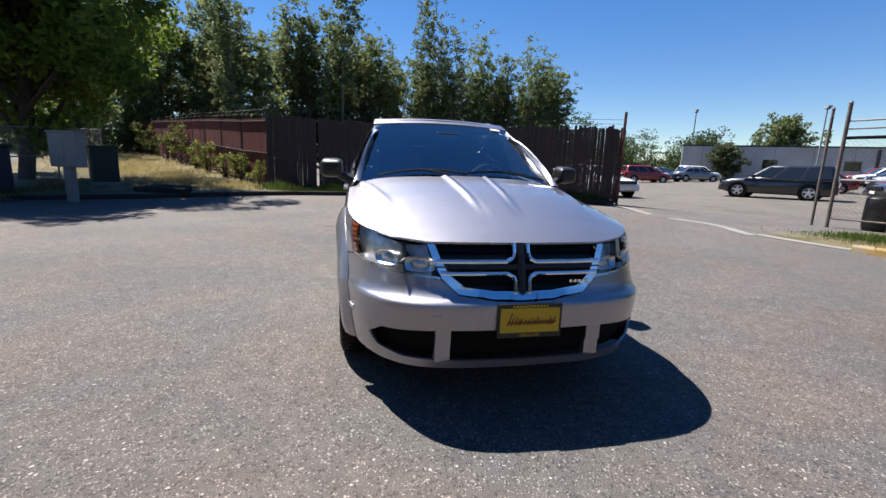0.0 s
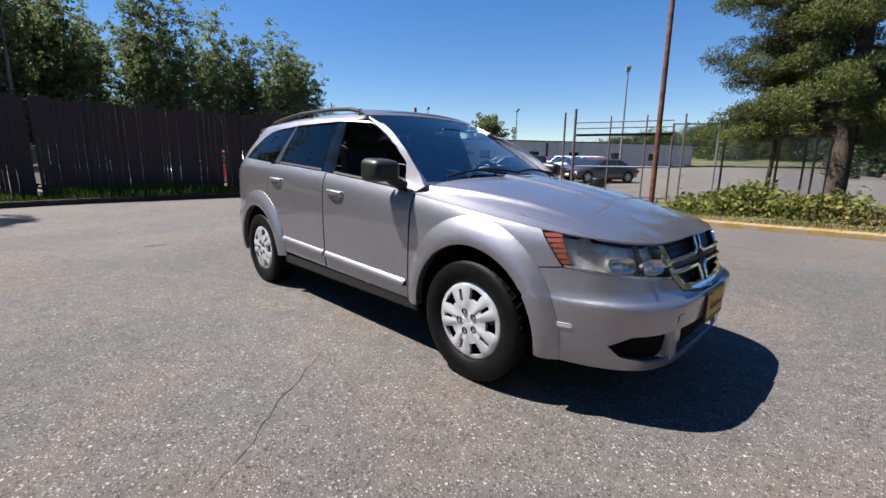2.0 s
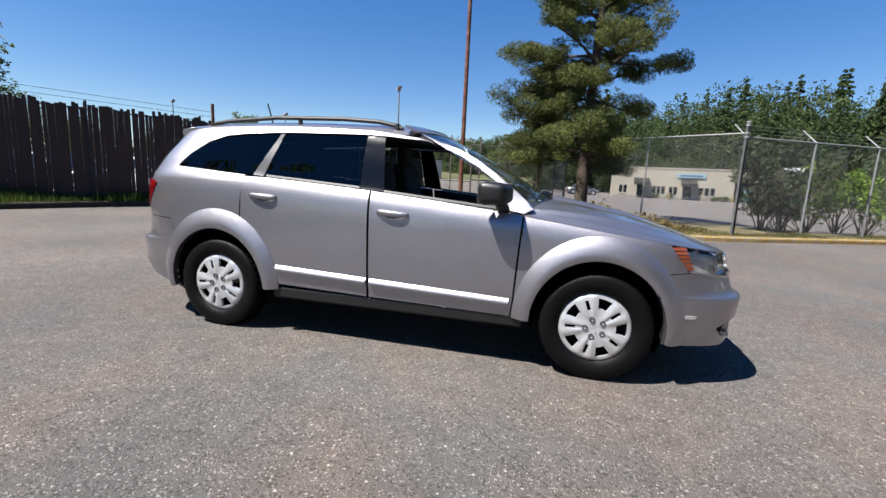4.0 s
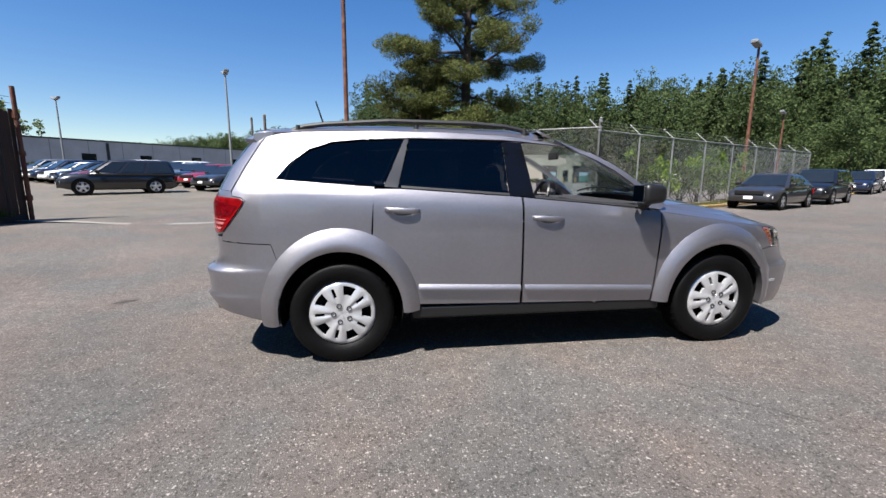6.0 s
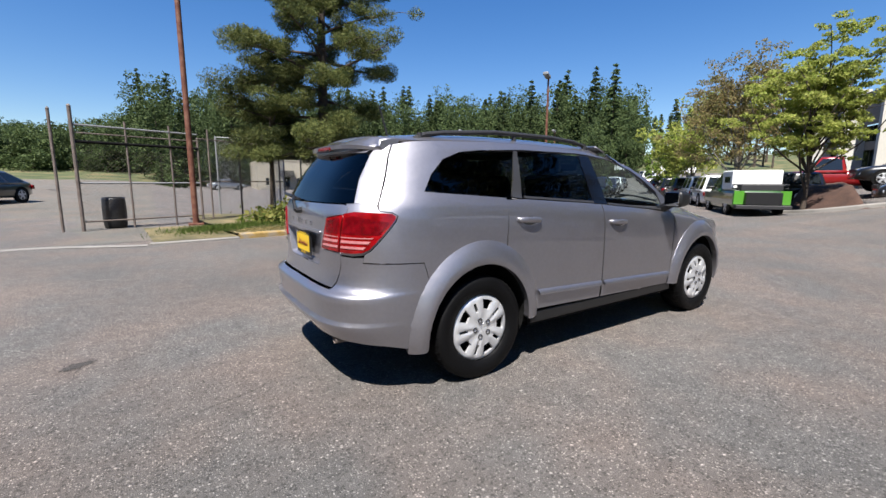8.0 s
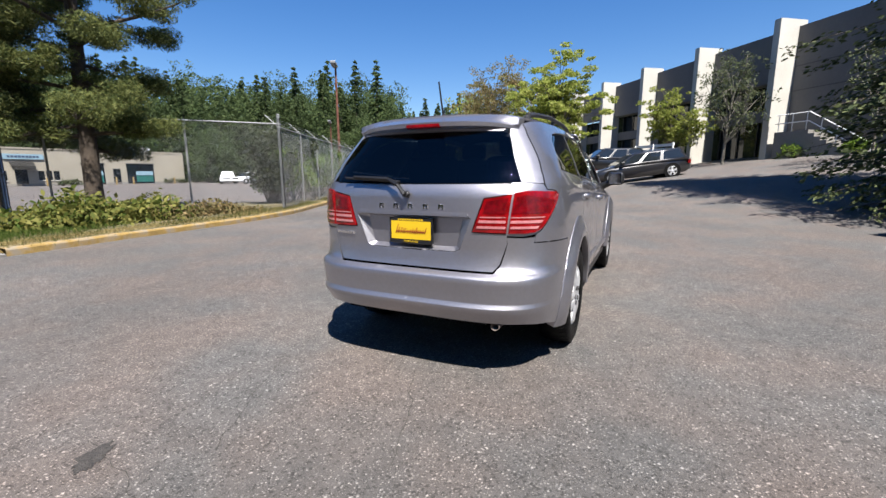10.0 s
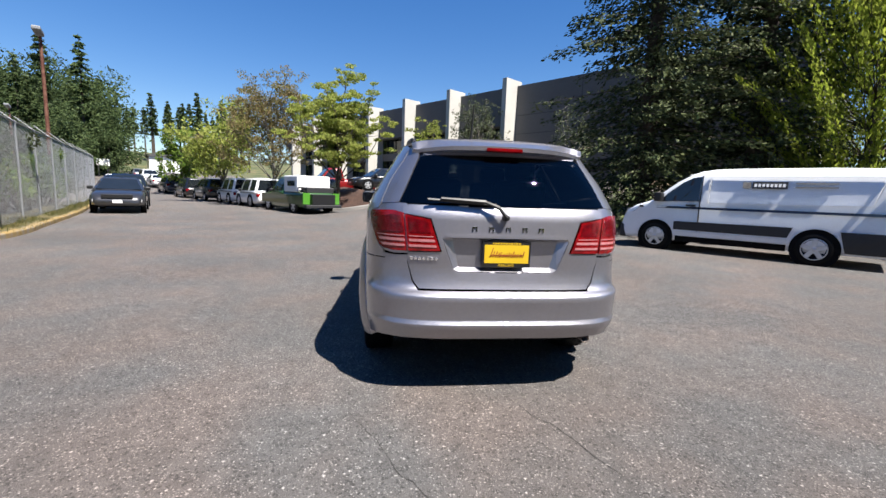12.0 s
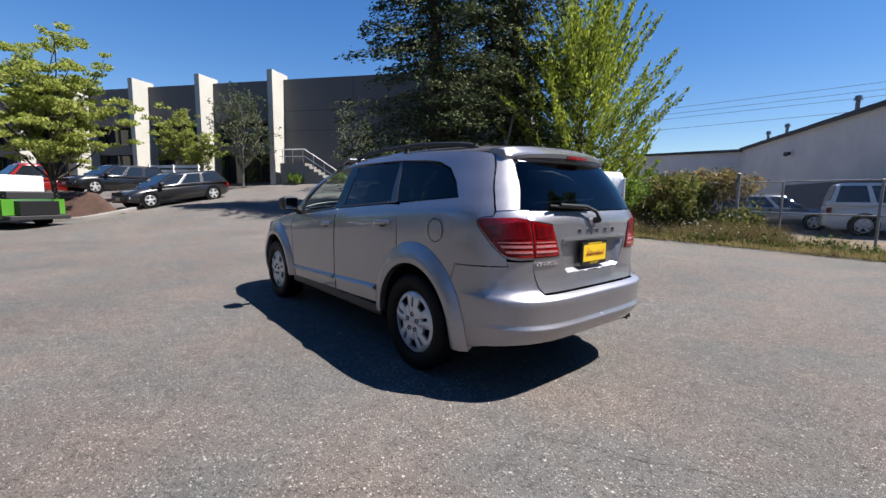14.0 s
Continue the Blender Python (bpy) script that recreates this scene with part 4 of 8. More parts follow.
        rim_o = [("x", sx + .545 * math.cos(radians(a1 + (a0 - a1) * k / 44)), WHEEL_Z + .600 * math.sin(radians(a1 + (a0 - a1) * k / 44))) for k in range(45)]
        part("wheel_arch", skin_panel(rim_i + rim_o, side=s, lift=flare, depth=.05, gap=0, cuts=([k * .0125 for k in range(240)], [.2 + .02 * k for k in range(50)])), P_SILVER, car, "flared wheel arch")
    # wheel house liner
    for sx in (AX, -AX):
        ln = bmesh.new()
        A = [(sx + ARX * math.cos(radians(a)), WHEEL_Z + ARZ * math.sin(radians(a))) for a in range(-22, 203, 9)]
        va = [ln.verts.new((x, s * (shell(q_of("x", x, z), z)[1] - .012), z)) for x, z in A]
        vb = [ln.verts.new((x, s * .50, z)) for x, z in A]
        for k in range(len(A) - 1):
            ln.faces.new((va[k], va[k + 1], vb[k + 1], vb[k]))
        ln.faces.new(vb)
        part("wheel_house", ln, M_UNDER, car, "black wheel housing")
    # roof rails
    rr = bmesh.new()
    path = [(-1.78, 1.655), (-1.70, 1.685), (-1.55, 1.705), (-1.1, 1.735), (-.5, 1.732), (-.22, 1.715), (-.10, 1.692), (-.03, 1.668)]
    path = [(x, s * (.575 - .02 * abs(x + .9)), z - .034) for x, z in path]
    for a, b in zip(path, path[1:]):
        tube(rr, a, b, .017, n=8)
    for x in (-1.74, -.9, -.07):
        tube(rr, (x, s * .56, roof_c(x) - .07), (x, s * .565, roof_c(x) - .012), .022, .016, 8)
    part("roof_rail", rr, M_TRIM if s < 0 else M_TRIM, car, "dark grey roof rail")

# bonnet, roof and windscreen, each a sheet over the plan
BON = ([.9, 1.1, 1.3, 1.66, 1.98, 2.15, 2.25, 2.33], [1.172, 1.155, 1.128, 1.062, .985, .935, .897, .86])


def bonnet_z(x, y):
    z = float(np.interp(x, *BON)) - .052 * (abs(y) / .75) ** 2.6
    for c, h, w in ((.105 + .055 * (2.0 - x), .017, .018), (.565 + .20 * (2.0 - x), .016, .024)):     # two pressed ridges on each side
        z += h * math.exp(-((abs(y) - c) / w) ** 2) * sst(2.05, 1.6, x) + .5 * h * sst(c, c - .05, abs(y)) * sst(2.1, 1.8, x)
    return z


EDGE_PTS = [("f", 0, .872), ("f", .46, .874), ("f", .62, .888), ("f", .74, .908), ("x", 1.862, .933), ("x", 1.84, .9365), ("x", 1.4, .993), ("x", .95, 1.053), ("x", .86, 1.066)]
EDGE_Q = [q_of(*p) for p in EDGE_PTS]


def edge_pt(q):
    z = float(np.interp(q, EDGE_Q, [p[2] for p in EDGE_PTS]))
    x, y = shell(q, z)
    return x, y, z


EDGE = [edge_pt(EDGE_Q[-1] * k / 150) for k in range(151)]
EDGE_XY = np.array([(p[0], p[1]) for p in EDGE])
EDGE_DZ = [p[2] - bonnet_z(p[0], p[1]) for p in EDGE]


def top_sheet(x, y):
    """Bonnet and wing tops: the crowned sheet, rolled down to meet the skin along its edge."""
    d = np.hypot(EDGE_XY[:, 0] - x, EDGE_XY[:, 1] - abs(y))
    i = int(d.argmin())
    roll = .05 + .06 * sst(2.1, 1.7, x)
    return Vector((x, y, bonnet_z(x, y) + EDGE_DZ[i] * math.exp(-(d[i] / roll) ** 1.3)))


SHUT = [(.985, .768), (1.2, .775), (1.4, .776), (1.7, .766), (1.9, .748), (2.03, .727)]
JOIN = next(k for k, p in enumerate(EDGE) if p[1] > .70)
grid = ([.85 + .04 * k for k in range(40)], [.015 * k for k in range(1, 62)])
part("bonnet", skin_panel([("p", 1.135, 0), ("p", 1.10, .4)] + [("p", a, b) for a, b in SHUT] + [("p", p[0], p[1]) for p in EDGE[JOIN:0:-2] + EDGE[:1]],
     cuts=grid, place=top_sheet, mirror=True, step=.2), P_SILVER, car)
for s in (1, -1):
    part("wing_top", skin_panel([("p", .87, .77)] + [("p", a, b) for a, b in SHUT] + [("p", p[0], p[1]) for p in EDGE[JOIN:]], cuts=grid, place=top_sheet, side=s, step=.2, gap=0, depth=.006), P_SILVER, car)
part("roof", skin_panel([("p", .155, 0), ("p", .125, .35), ("p", .075, .60), ("p", 0, .628)] + [("p", -.19 * k, .632) for k in range(1, 10)] + [("p", -1.9, .60), ("p", -2.02, .45), ("p", -2.05, 0)],
     cuts=([-2.1 + .1 * k for k in range(23)], [.08 * k for k in range(1, 9)]),
     place=lambda x, y: Vector((x, y, roof_c(x) - roof_fall(x, y))), mirror=True, gap=.001), P_SILVER, car)


def shield(u, v):
    """Windscreen: u up the glass, v across (half width)."""
    hw = .780 + (.628 - .780) * u
    y = v * hw
    return Vector((1.115 - 1.0 * u - (.145 - .065 * u) * v * v, y, 1.150 + .512 * u - (.045 - .023 * u) * v * v + .020 * math.sin(math.pi * u)))


part("roof_header", skin_panel([("p", .912, 0), ("p", 1.03, 0), ("p", 1.03, 1), ("p", .912, 1)], cuts=([.95, .99], [.1 * k for k in range(1, 10)]),
     place=lambda u, v: shield(u, v) + Vector((.004, 0, .006 - .10 * max(0, u - .97))), mirror=True, depth=.012, gap=.0), P_SILVER, car)
part("windscreen", skin_panel([("p", 0, 0), ("p", .91, 0), ("p", .91, 1), ("p", 0, 1)], cuts=([.1 * k for k in range(1, 10)], [.1 * k for k in range(1, 10)]), place=shield, mirror=True, depth=.005, gap=.001), G_SHIELD, car, "curved windscreen glass")
stk = bmesh.new()
stk.faces.new([stk.verts.new(shield(u, v) + Vector((.008, 0, .008))) for u, v in ((.85, .70), (.89, .70), (.89, .86), (.85, .86))])
part("sticker", stk, M_WHITE, car, "small white sticker in the windscreen")
cowl = bmesh.new()
for k in range(-8, 8):
    q = [shield(0, k / 9.5), shield(0, (k + 1) / 9.5)]
    cowl.faces.new([cowl.verts.new(p) for p in (q[0] + Vector((.0, 0, .012)), q[1] + Vector((.0, 0, .012)), q[1] + Vector((.05, 0, -.06)), q[0] + Vector((.05, 0, -.06)))])
part("scuttle", cowl, M_BLACK, car, "black scuttle panel")
for s in (1, -1):                                            # the front face of each windscreen pillar
    edge = [(1.0, 1.10), (.93, 1.17), (.83, 1.249), (.72, 1.33), (.59, 1.411), (.45, 1.482), (.30, 1.536), (.135, roof_edge(.13))]
    bm = bmesh.new()
    lo, up = [], []
    for k, (x, z) in enumerate(edge):
        u = [.0, .047, .154, .27, .41, .56, .72, .895][k]
        g = shield(u, .985)
        g = Vector((g.x + .004, g.y, g.z + .004))
        p = Vector((x, half_width(x, z) - .001, z + .001))
        mid = (g + p) * .5 + Vector((.012, .006, .006))
        lo.append([bm.verts.new((q.x, s * q.y, q.z)) for q in (g, mid, p)])
    for a, b in zip(lo, lo[1:]):
        for j in range(2):
            bm.faces.new((a[j], a[j + 1], b[j + 1], b[j]))
    bmesh.ops.recalc_face_normals(bm, faces=bm.faces)
    part("windscreen_pillar", bm, P_SILVER, car, "", True)
for y0, y1 in ((-.62, .02), (-.02, .66)):
    wp = bmesh.new()
    a = [shield(.03 + .05 * math.sin(math.pi * k / 8), (y0 + (y1 - y0) * k / 8) / .75) + Vector((.022, 0, .018)) for k in range(9)]
    for p, q in zip(a, a[1:]):
        tube(wp, p, q, .009, n=6)
    tube(wp, a[4], a[4] + Vector((.06, .2, -.03)), .010, n=6)
    part("wiper", wp, M_BLACK, car, "black windscreen wiper")

# nose: bumper skin, grille, lamps, intake
BUMP_F = (Fp((0, .604), (.15, .608), (.32, .630), (.396, .698), (.55, .7145), (.68, .7315)) + X((1.988, .759)) + arch(AX, 55, -8, 14)
          + X((1.865, .285)) + Fp((.74, .278), (.55, .262), (.3, .254), (0, .250), (0, .298), (.3, .302), (.58, .318), (.70, .352), (.74, .405), (.68, .456), (.4, .468), (0, .462)))
bumper = part("front_bumper", skin_panel(BUMP_F, mirror=True), P_SILVER, car)


def nose_pt(y, z, out=0.0):
    x, yy = shell(q_of("f", abs(y), z), z)
    return Vector((x + out, math.copysign(yy, y), z))


def nose_bar(bm, pts, r, out):
    for a, b in zip(pts, pts[1:]):
        n = max(1, int(math.hypot(b[0] - a[0], b[1] - a[1]) / .04))
        for k in range(n):
            p = [a[i] + (b[i] - a[i]) * k / n for i in (0, 1)]
            q = [a[i] + (b[i] - a[i]) * (k + 1) / n for i in (0, 1)]
            tube(bm, nose_pt(*p, out), nose_pt(*q, out), r, n=8)


gr = bmesh.new()
for j in range(7):
    z = .645 + .036 * j
    for k in range(-11, 11):
        y0, y1 = k * .04, (k + 1) * .04
        gr.faces.new([gr.verts.new(nose_pt(y, zz, o)) for y, zz, o in ((y0, z, -.03), (y1, z, -.03), (y1, z + .034, -.055), (y0, z + .034, -.055))])
bk = box_bm(2.13, 2.20, -.42, .42, .60, .855)
part("grille_back", bk, M_UNDER, car)
grille = part("grille", gr, M_BLACK, car, "black slatted grille")
part("chrome_frame", skin_panel(Fp((0, .607), (.15, .611), (.32, .633), (.398, .703), (.4375, .79), (.465, .862), (.428, .862), (.400, .79), (.362, .722), (.29, .666), (.15, .645), (0, .641)), mirror=True, lift=.007, depth=.04, gap=.0),
     M_CHROME, grille, "broad chrome grille surround")
wb = bmesh.new()
nose_bar(wb, [(-.42, .757), (0, .757), (.42, .757)], .020, -.012)
nose_bar(wb, [(0, .868), (0, .63)], .026, -.010)
part("cross_web", wb, M_BLACK, grille, "black web behind the chrome bars")
for s in (1, -1):
    for line in ([(.425, .785), (.075, .785), (.045, .800), (.036, .825), (.036, .870)], [(.405, .730), (.075, .730), (.045, .715), (.036, .690), (.036, .640)]):
        cb = bmesh.new()
        nose_bar(cb, [(s * a, b) for a, b in line], .0115, .006)
        part("chrome_bar", cb, M_CHROME, grille, "chrome grille bar")
bd = bmesh.new()
for k in range(5):
    add_box(bd, *(lambda p: (p.x - .01, p.x + .004, p.y, p.y + .016, p.z, p.z + .014))(nose_pt(.25 + .024 * k, .683, .004)))
part("badge", bd, M_CHROME, grille, "small chrome badge")
for s in (1, -1):
    HL = Fp((.405, .705), (.55, .718), (.68, .735)) + X((1.986, .765), (1.864, .928)) + Fp((.74, .903), (.62, .884), (.473, .869))
    hl = part("headlamp", skin_panel(HL, side=s, lift=-.002, depth=.012, gap=.001), glassmat("lamp_cover", (.96, .97, .98)) if s == 1 else bpy.data.materials["lamp_cover"], car, "clear headlamp with chrome reflectors")
    part("lamp_bowl", skin_panel(HL, side=s, lift=-.050, depth=.0, gap=.004), M_LAMP_DARK, hl, "grey lamp bowl")
    part("lamp_rim", skin_panel(Fp((.402, .700), (.55, .713), (.68, .730)) + X((1.990, .760), (1.986, .772)) + Fp((.68, .742), (.55, .725), (.408, .713)), side=s, lift=.0, depth=.05, gap=.0), M_CHROME_SATIN, hl, "silver lower lamp rim")
    for y0, y1, z0, z1, zt in ((.425, .575, .728, .800, .0), (.60, .705, .748, .815, .0)):
        bm = bmesh.new()
        loops = []
        for u, dd in ((1.0, -.016), (.94, -.018), (.72, -.034), (.40, -.046), (.34, -.030), (.02, -.028)):
            ring = []
            for k in range(20):
                a = k * math.tau / 20
                cx_, cz_ = math.copysign(abs(math.cos(a)) ** .6, math.cos(a)), math.copysign(abs(math.sin(a)) ** .6, math.sin(a))
                p = nose_pt(s * ((y0 + y1) / 2 + u * (y1 - y0) / 2 * cx_), (z0 + z1) / 2 + u * (z1 - z0) / 2 * cz_, dd)
                ring.append(bm.verts.new(p))
            if loops:
                for k in range(20):
                    bm.faces.new((loops[-1][k], loops[-1][(k + 1) % 20], ring[(k + 1) % 20], ring[k]))
            loops.append(ring)
        part("reflector", bm, M_REFLECT, hl, "rounded chrome reflector", smooth=True)
    part("lamp_divider", skin_panel(Fp((.572, .730), (.582, .732), (.588, .880), (.574, .876)), side=s, lift=-.012, depth=.03), M_TRIM, hl)
    for k in range(6):
        u0, u1 = (k + .12) / 6, (k + .80) / 6
        xa, za = 1.980 + (1.868 - 1.980) * u0, .772 + (.922 - .772) * u0
        xb, zb = 1.980 + (1.868 - 1.980) * u1, .772 + (.922 - .772) * u1
        w = .035 + .05 * u0
        part("turn_bar", skin_panel(X((xa, za), (xb, zb), (xb + w, zb + .006), (xa + w, za + .004)), side=s, lift=-.006, depth=.015, gap=.0), M_AMBER_DARK, hl, "dark amber turn lamp bar")
    fin = bmesh.new()
    for z0, z1 in ((.300, .385), (.385, .468)):
        a, b = nose_pt(s * .355, z0, -.012), nose_pt(s * .43, z0, -.012)
        c, d = nose_pt(s * .43, z1, -.012), nose_pt(s * .355, z1, -.012)
        r = add_box(fin, min(a.x, b.x, c.x) - .10, max(a.x, b.x, c.x), min(a.y, b.y), max(a.y, b.y), z0, z1)
    part("intake_fin", fin, P_SILVER, bumper, "silver intake divider")
    rf = skin_panel(X((1.93, .468), (1.93, .495), (2.06, .492), (2.05, .47)), side=s, lift=.004, depth=.006)
    part("side_reflector", rf, M_ALLOY, bumper)
part("lower_intake", skin_panel(Fp((0, .288), (.3, .292), (.60, .308), (.72, .342), (.76, .41), (.68, .468), (.4, .48), (0, .474)), mirror=True, lift=-.05, depth=.0, gap=-.004), M_UNDER, bumper, "black lower intake")
tow = skin_panel(Fp((.405, .50), (.405, .545), (.455, .545), (.455, .50)), side=-1, gap=.001, lift=.003, depth=.004)
part("tow_cover", tow, P_SILVER, bumper)


def script_bars(bm, y0, y1, z, h, place, rnd, slant=.35):
    """Joined-up strokes that stand for a name in script."""
    y = y0
    while y < y1:
        w = rnd.uniform(.010, .020)
        hh = h * rnd.uniform(.55, 1.0) * (1.6 if y == y0 else 1)
        a = [place(y, z), place(y + .006, z), place(y + .006 + hh * slant, z + hh), place(y + hh * slant, z + hh)]
        bm.faces.new([bm.verts.new(p) for p in a])
        b = [place(y, z), place(y + w + .004, z + h * .35), place(y + w + .004, z + h * .5), place(y, z + h * .18)]
        bm.faces.new([bm.verts.new(p) for p in b])
        y += w


def plate(parent, place, w, h, flip):
    """A dealer's plate: dark frame, yellow card, script and small print as plain strokes."""
    def slab(name, a, b, c, d, o0, o1, m, par, lab=""):
        bm = bmesh.new()
        lo = [bm.verts.new(place(y, z, o0)) for y, z in ((a, c), (b, c), (b, d), (a, d))]
        up = [bm.verts.new(place(y, z, o1)) for y, z in ((a, c), (b, c), (b, d), (a, d))]
        bm.faces.new(up)
        for k in range(4):
            bm.faces.new((lo[k], lo[(k + 1) % 4], up[(k + 1) % 4], up[k]))
        bmesh.ops.recalc_face_normals(bm, faces=bm.faces)
        return part(name, bm, m, par, lab)
    f = slab("plate_frame", -w / 2, w / 2, 0, h, -.004, .010, M_BLACK, parent, "black plate frame with small print")
    c = slab("plate_card", -w / 2 + .012, w / 2 - .012, .026, h - .02, .010, .012, M_PLATE_Y, f, "yellow dealer card with dark red script")
    rnd = random.Random(5)
    bm = bmesh.new()
    script_bars(bm, -w * .36, w * .34, h * .38, h * .26, lambda y, z: place(y, z, .0135), rnd)
    part("script", bm, M_PLATE_R, c)
    bm = bmesh.new()
    for zz, hh, a, b, mm in ((h - .016, .010, -.09, .09, 0),):
        y = a
        while y < b:
            wv = rnd.uniform(.008, .014)
            bm.faces.new([bm.verts.new(place(*p, .0115)) for p in ((y, zz), (y + wv, zz), (y + wv, zz + hh), (y, zz + hh))])
            y += wv + .005
    part("small_print", bm, M_PLATE_Y, f)
    cu = bpy.data.curves.new("town_lettering", "FONT")
    cu.body, cu.size, cu.align_x, cu.extrude = "KIRKLAND", .021, "CENTER", .0004
    cu.materials.append(M_PLATE_Y)
    o = place(0, .0055, .0112)
    ax, ay = (place(1, .0055, .0112) - o), (place(0, 1.0055, .0112) - o)
    tx = new("town_lettering", cu)
    tx.parent = f
    tx.matrix_basis = Matrix((ax, ay, ax.cross(ay))).transposed().to_4x4()
    tx.matrix_basis.translation = o
    return f


def front_place(y, z, o=0.0):
    return Vector((2.437 + o, .022 + y, .432 + z))


plate(car, front_place, .325, .168, 1)

# tail: tailgate, glass, lamps, bumper
GATE = (Rp((0, 1.20), (.60, 1.205), (.645, 1.195), (.648, 1.150), (.474, 1.122), (.406, .922), (.612, .916), (.614, .86), (.575, .735), (.54, .692), (.3, .692), (0, .692), (0, .795), (.30, .80), (.33, .815), (.40, 1.0), (.38, 1.02), (0, 1.02)))
gate = part("tailgate", skin_panel(GATE, mirror=True), P_SILVER, car)
rec = bmesh.new()
out_pts = [(-.38, 1.02), (.38, 1.02), (.40, 1.0), (.33, .815), (.30, .80), (-.30, .80), (-.33, .815), (-.40, 1.0)]
in_pts = [(-.33, 1.0), (.33, 1.0), (.335, .985), (.295, .828), (.28, .823), (-.28, .823), (-.295, .828), (-.335, .985)]
ro = [rec.verts.new((shell(q_of("r", abs(y), z), z)[0] + .001, y, z)) for y, z in out_pts]
ri = [rec.verts.new((shell(q_of("r", abs(y), z), z)[0] + .038, y, z)) for y, z in in_pts]
for k in range(8):
    rec.faces.new((ro[k], ro[(k + 1) % 8], ri[(k + 1) % 8], ri[k]))
rec.faces.new(ri)
bmesh.ops.recalc_face_normals(rec, faces=rec.faces)
if next(f for f in rec.faces if len(f.verts) == 8).normal.x > 0:
    bmesh.ops.reverse_faces(rec, faces=rec.faces)
part("number_recess", rec, P_SILVER, gate, "recess round the plate")
part("handle_bar", skin_panel(Rp((0, 1.01), (.385, 1.01), (.385, 1.03), (0, 1.03)), mirror=True, lift=.008, depth=.03), P_SILVER, gate)
part("rear_window", skin_panel(Rp((0, 1.205), (.60, 1.21), (.664, 1.215), (.604, 1.35), (.541, 1.50), (.51, 1.515), (0, 1.525)), mirror=True, depth=.005, lift=.001), G_TINT, gate, "dark tinted rear window")
part("upper_gate", skin_panel(Rp((0, 1.529), (.50, 1.519), (.535, 1.548), (.5, 1.60), (0, 1.61)), mirror=True), P_SILVER, gate)
sp = bmesh.new()
prev = None
for k in range(-16, 17):
    v = k / 16
    y = .585 * v
    fall = roof_fall(-1.9, y)
    xl = -2.195 + .17 * abs(v) ** 3.5
    zt = 1.584 - .85 * fall
    th = .028 - .008 * v * v
    ring = [sp.verts.new(p) for p in ((-1.90, y, roof_c(-1.90) - fall - .004), (-1.96, y, roof_c(-1.96) - fall + .001), (-2.03, y, 1.640 - fall), (min(-2.04, xl + .05), y, zt + .016), (xl, y, zt), (xl + .004, y, zt - th), (xl + .03, y, zt - th - .006), (-2.06, y, zt - th - .05), (-1.96, y, zt - .06))]
    if prev:
        for j in range(9):
            sp.faces.new((prev[j], prev[(j + 1) % 9], ring[(j + 1) % 9], ring[j])).smooth = j in (0, 1, 2)
    else:
        sp.faces.new(ring[::-1])
    prev = ring
sp.faces.new(prev)
bmesh.ops.recalc_face_normals(sp, faces=sp.faces)
spoiler = part("spoiler", sp, P_SILVER, gate, "roof spoiler")
bl = bmesh.new()
add_box(bl, -2.199, -2.13, -.125, .125, 1.548, 1.581)
bmesh.ops.bevel(bl, geom=bl.edges[:], offset=.008, segments=2, affect="EDGES")
part("brake_lamp", bl, M_TAIL, spoiler, "red high brake lamp")
for s in (1, -1):
    T_IN = Rp((.412, .926), (.608, .922), (.632, 1.146), (.478, 1.118))
    T_UNDER = Rp((.606, .905), (.70, .90)) + X((-2.240, .912), (-2.212, .936), (-2.145, 1.014), (-2.069, 1.111), (-2.058, 1.143), (-2.086, 1.162), (-2.152, 1.170), (-2.157, 1.203)) + Rp((.70, 1.215), (.618, 1.212), (.622, 1.168))
    part("lamp_surround", skin_panel(T_UNDER, side=s, lift=-.003, depth=.02), P_SILVER, car)
    T_OUT = Rp((.616, .920), (.70, .918)) + X((-2.242, .926), (-2.212, .945), (-2.15, 1.02), (-2.076, 1.114), (-2.066, 1.140), (-2.088, 1.157)) + Rp((.70, 1.165), (.640, 1.152))
    for nm, T, own in (("inner_tail_lamp", T_IN, gate), ("outer_tail_lamp", T_OUT, car)):
        lamp = part(nm, skin_panel(T, side=s, lift=.008, depth=.025), M_TAIL, own, "red tail lamp")
        zs = ((.948, .962), (.980, .996), (1.010, 1.016))
        for z0, z1 in zs:
            if own is gate:
                strip = Rp((.432 + .3 * (z0 - .93), z0), (.602, z0), (.604, z1), (.432 + .3 * (z1 - .93), z1))
            else:
                strip = Rp((.625, z0), (.70, z0)) + X((-2.235 + (z0 - .950) * .7, z0), (-2.235 + (z1 - .950) * .7, z1)) + Rp((.70, z1), (.63, z1))
            part("clear_band", skin_panel(strip, side=s, lift=.0105, depth=.004, gap=.0), M_BAND, lamp, "pale reversing band")
        if own is gate:
            facet = Rp((.474, 1.035), (.598, 1.035), (.612, 1.125), (.492, 1.102))
        else:
            facet = Rp((.635, 1.035), (.70, 1.035)) + X((-2.160, 1.035), (-2.105, 1.105)) + Rp((.70, 1.14), (.655, 1.13))
        part("reflector", skin_panel(facet, side=s, lift=.0105, depth=.004, gap=.0), M_TAIL_DEEP, lamp, "deep red reflector")
BUMP_R = (Rp((0, .685), (.3, .685), (.545, .685), (.582, .735), (.614, .86), (.610, .897), (.70, .893)) + X((-2.238, .898), (-2.244, .864), (-1.90, .852)) + arch(-AX, 150, 192, 16)
          + X((-1.915, .292), (-2.0, .316), (-2.125, .350)) + Rp((.72, .375), (.55, .380), (.3, .380), (0, .380)))
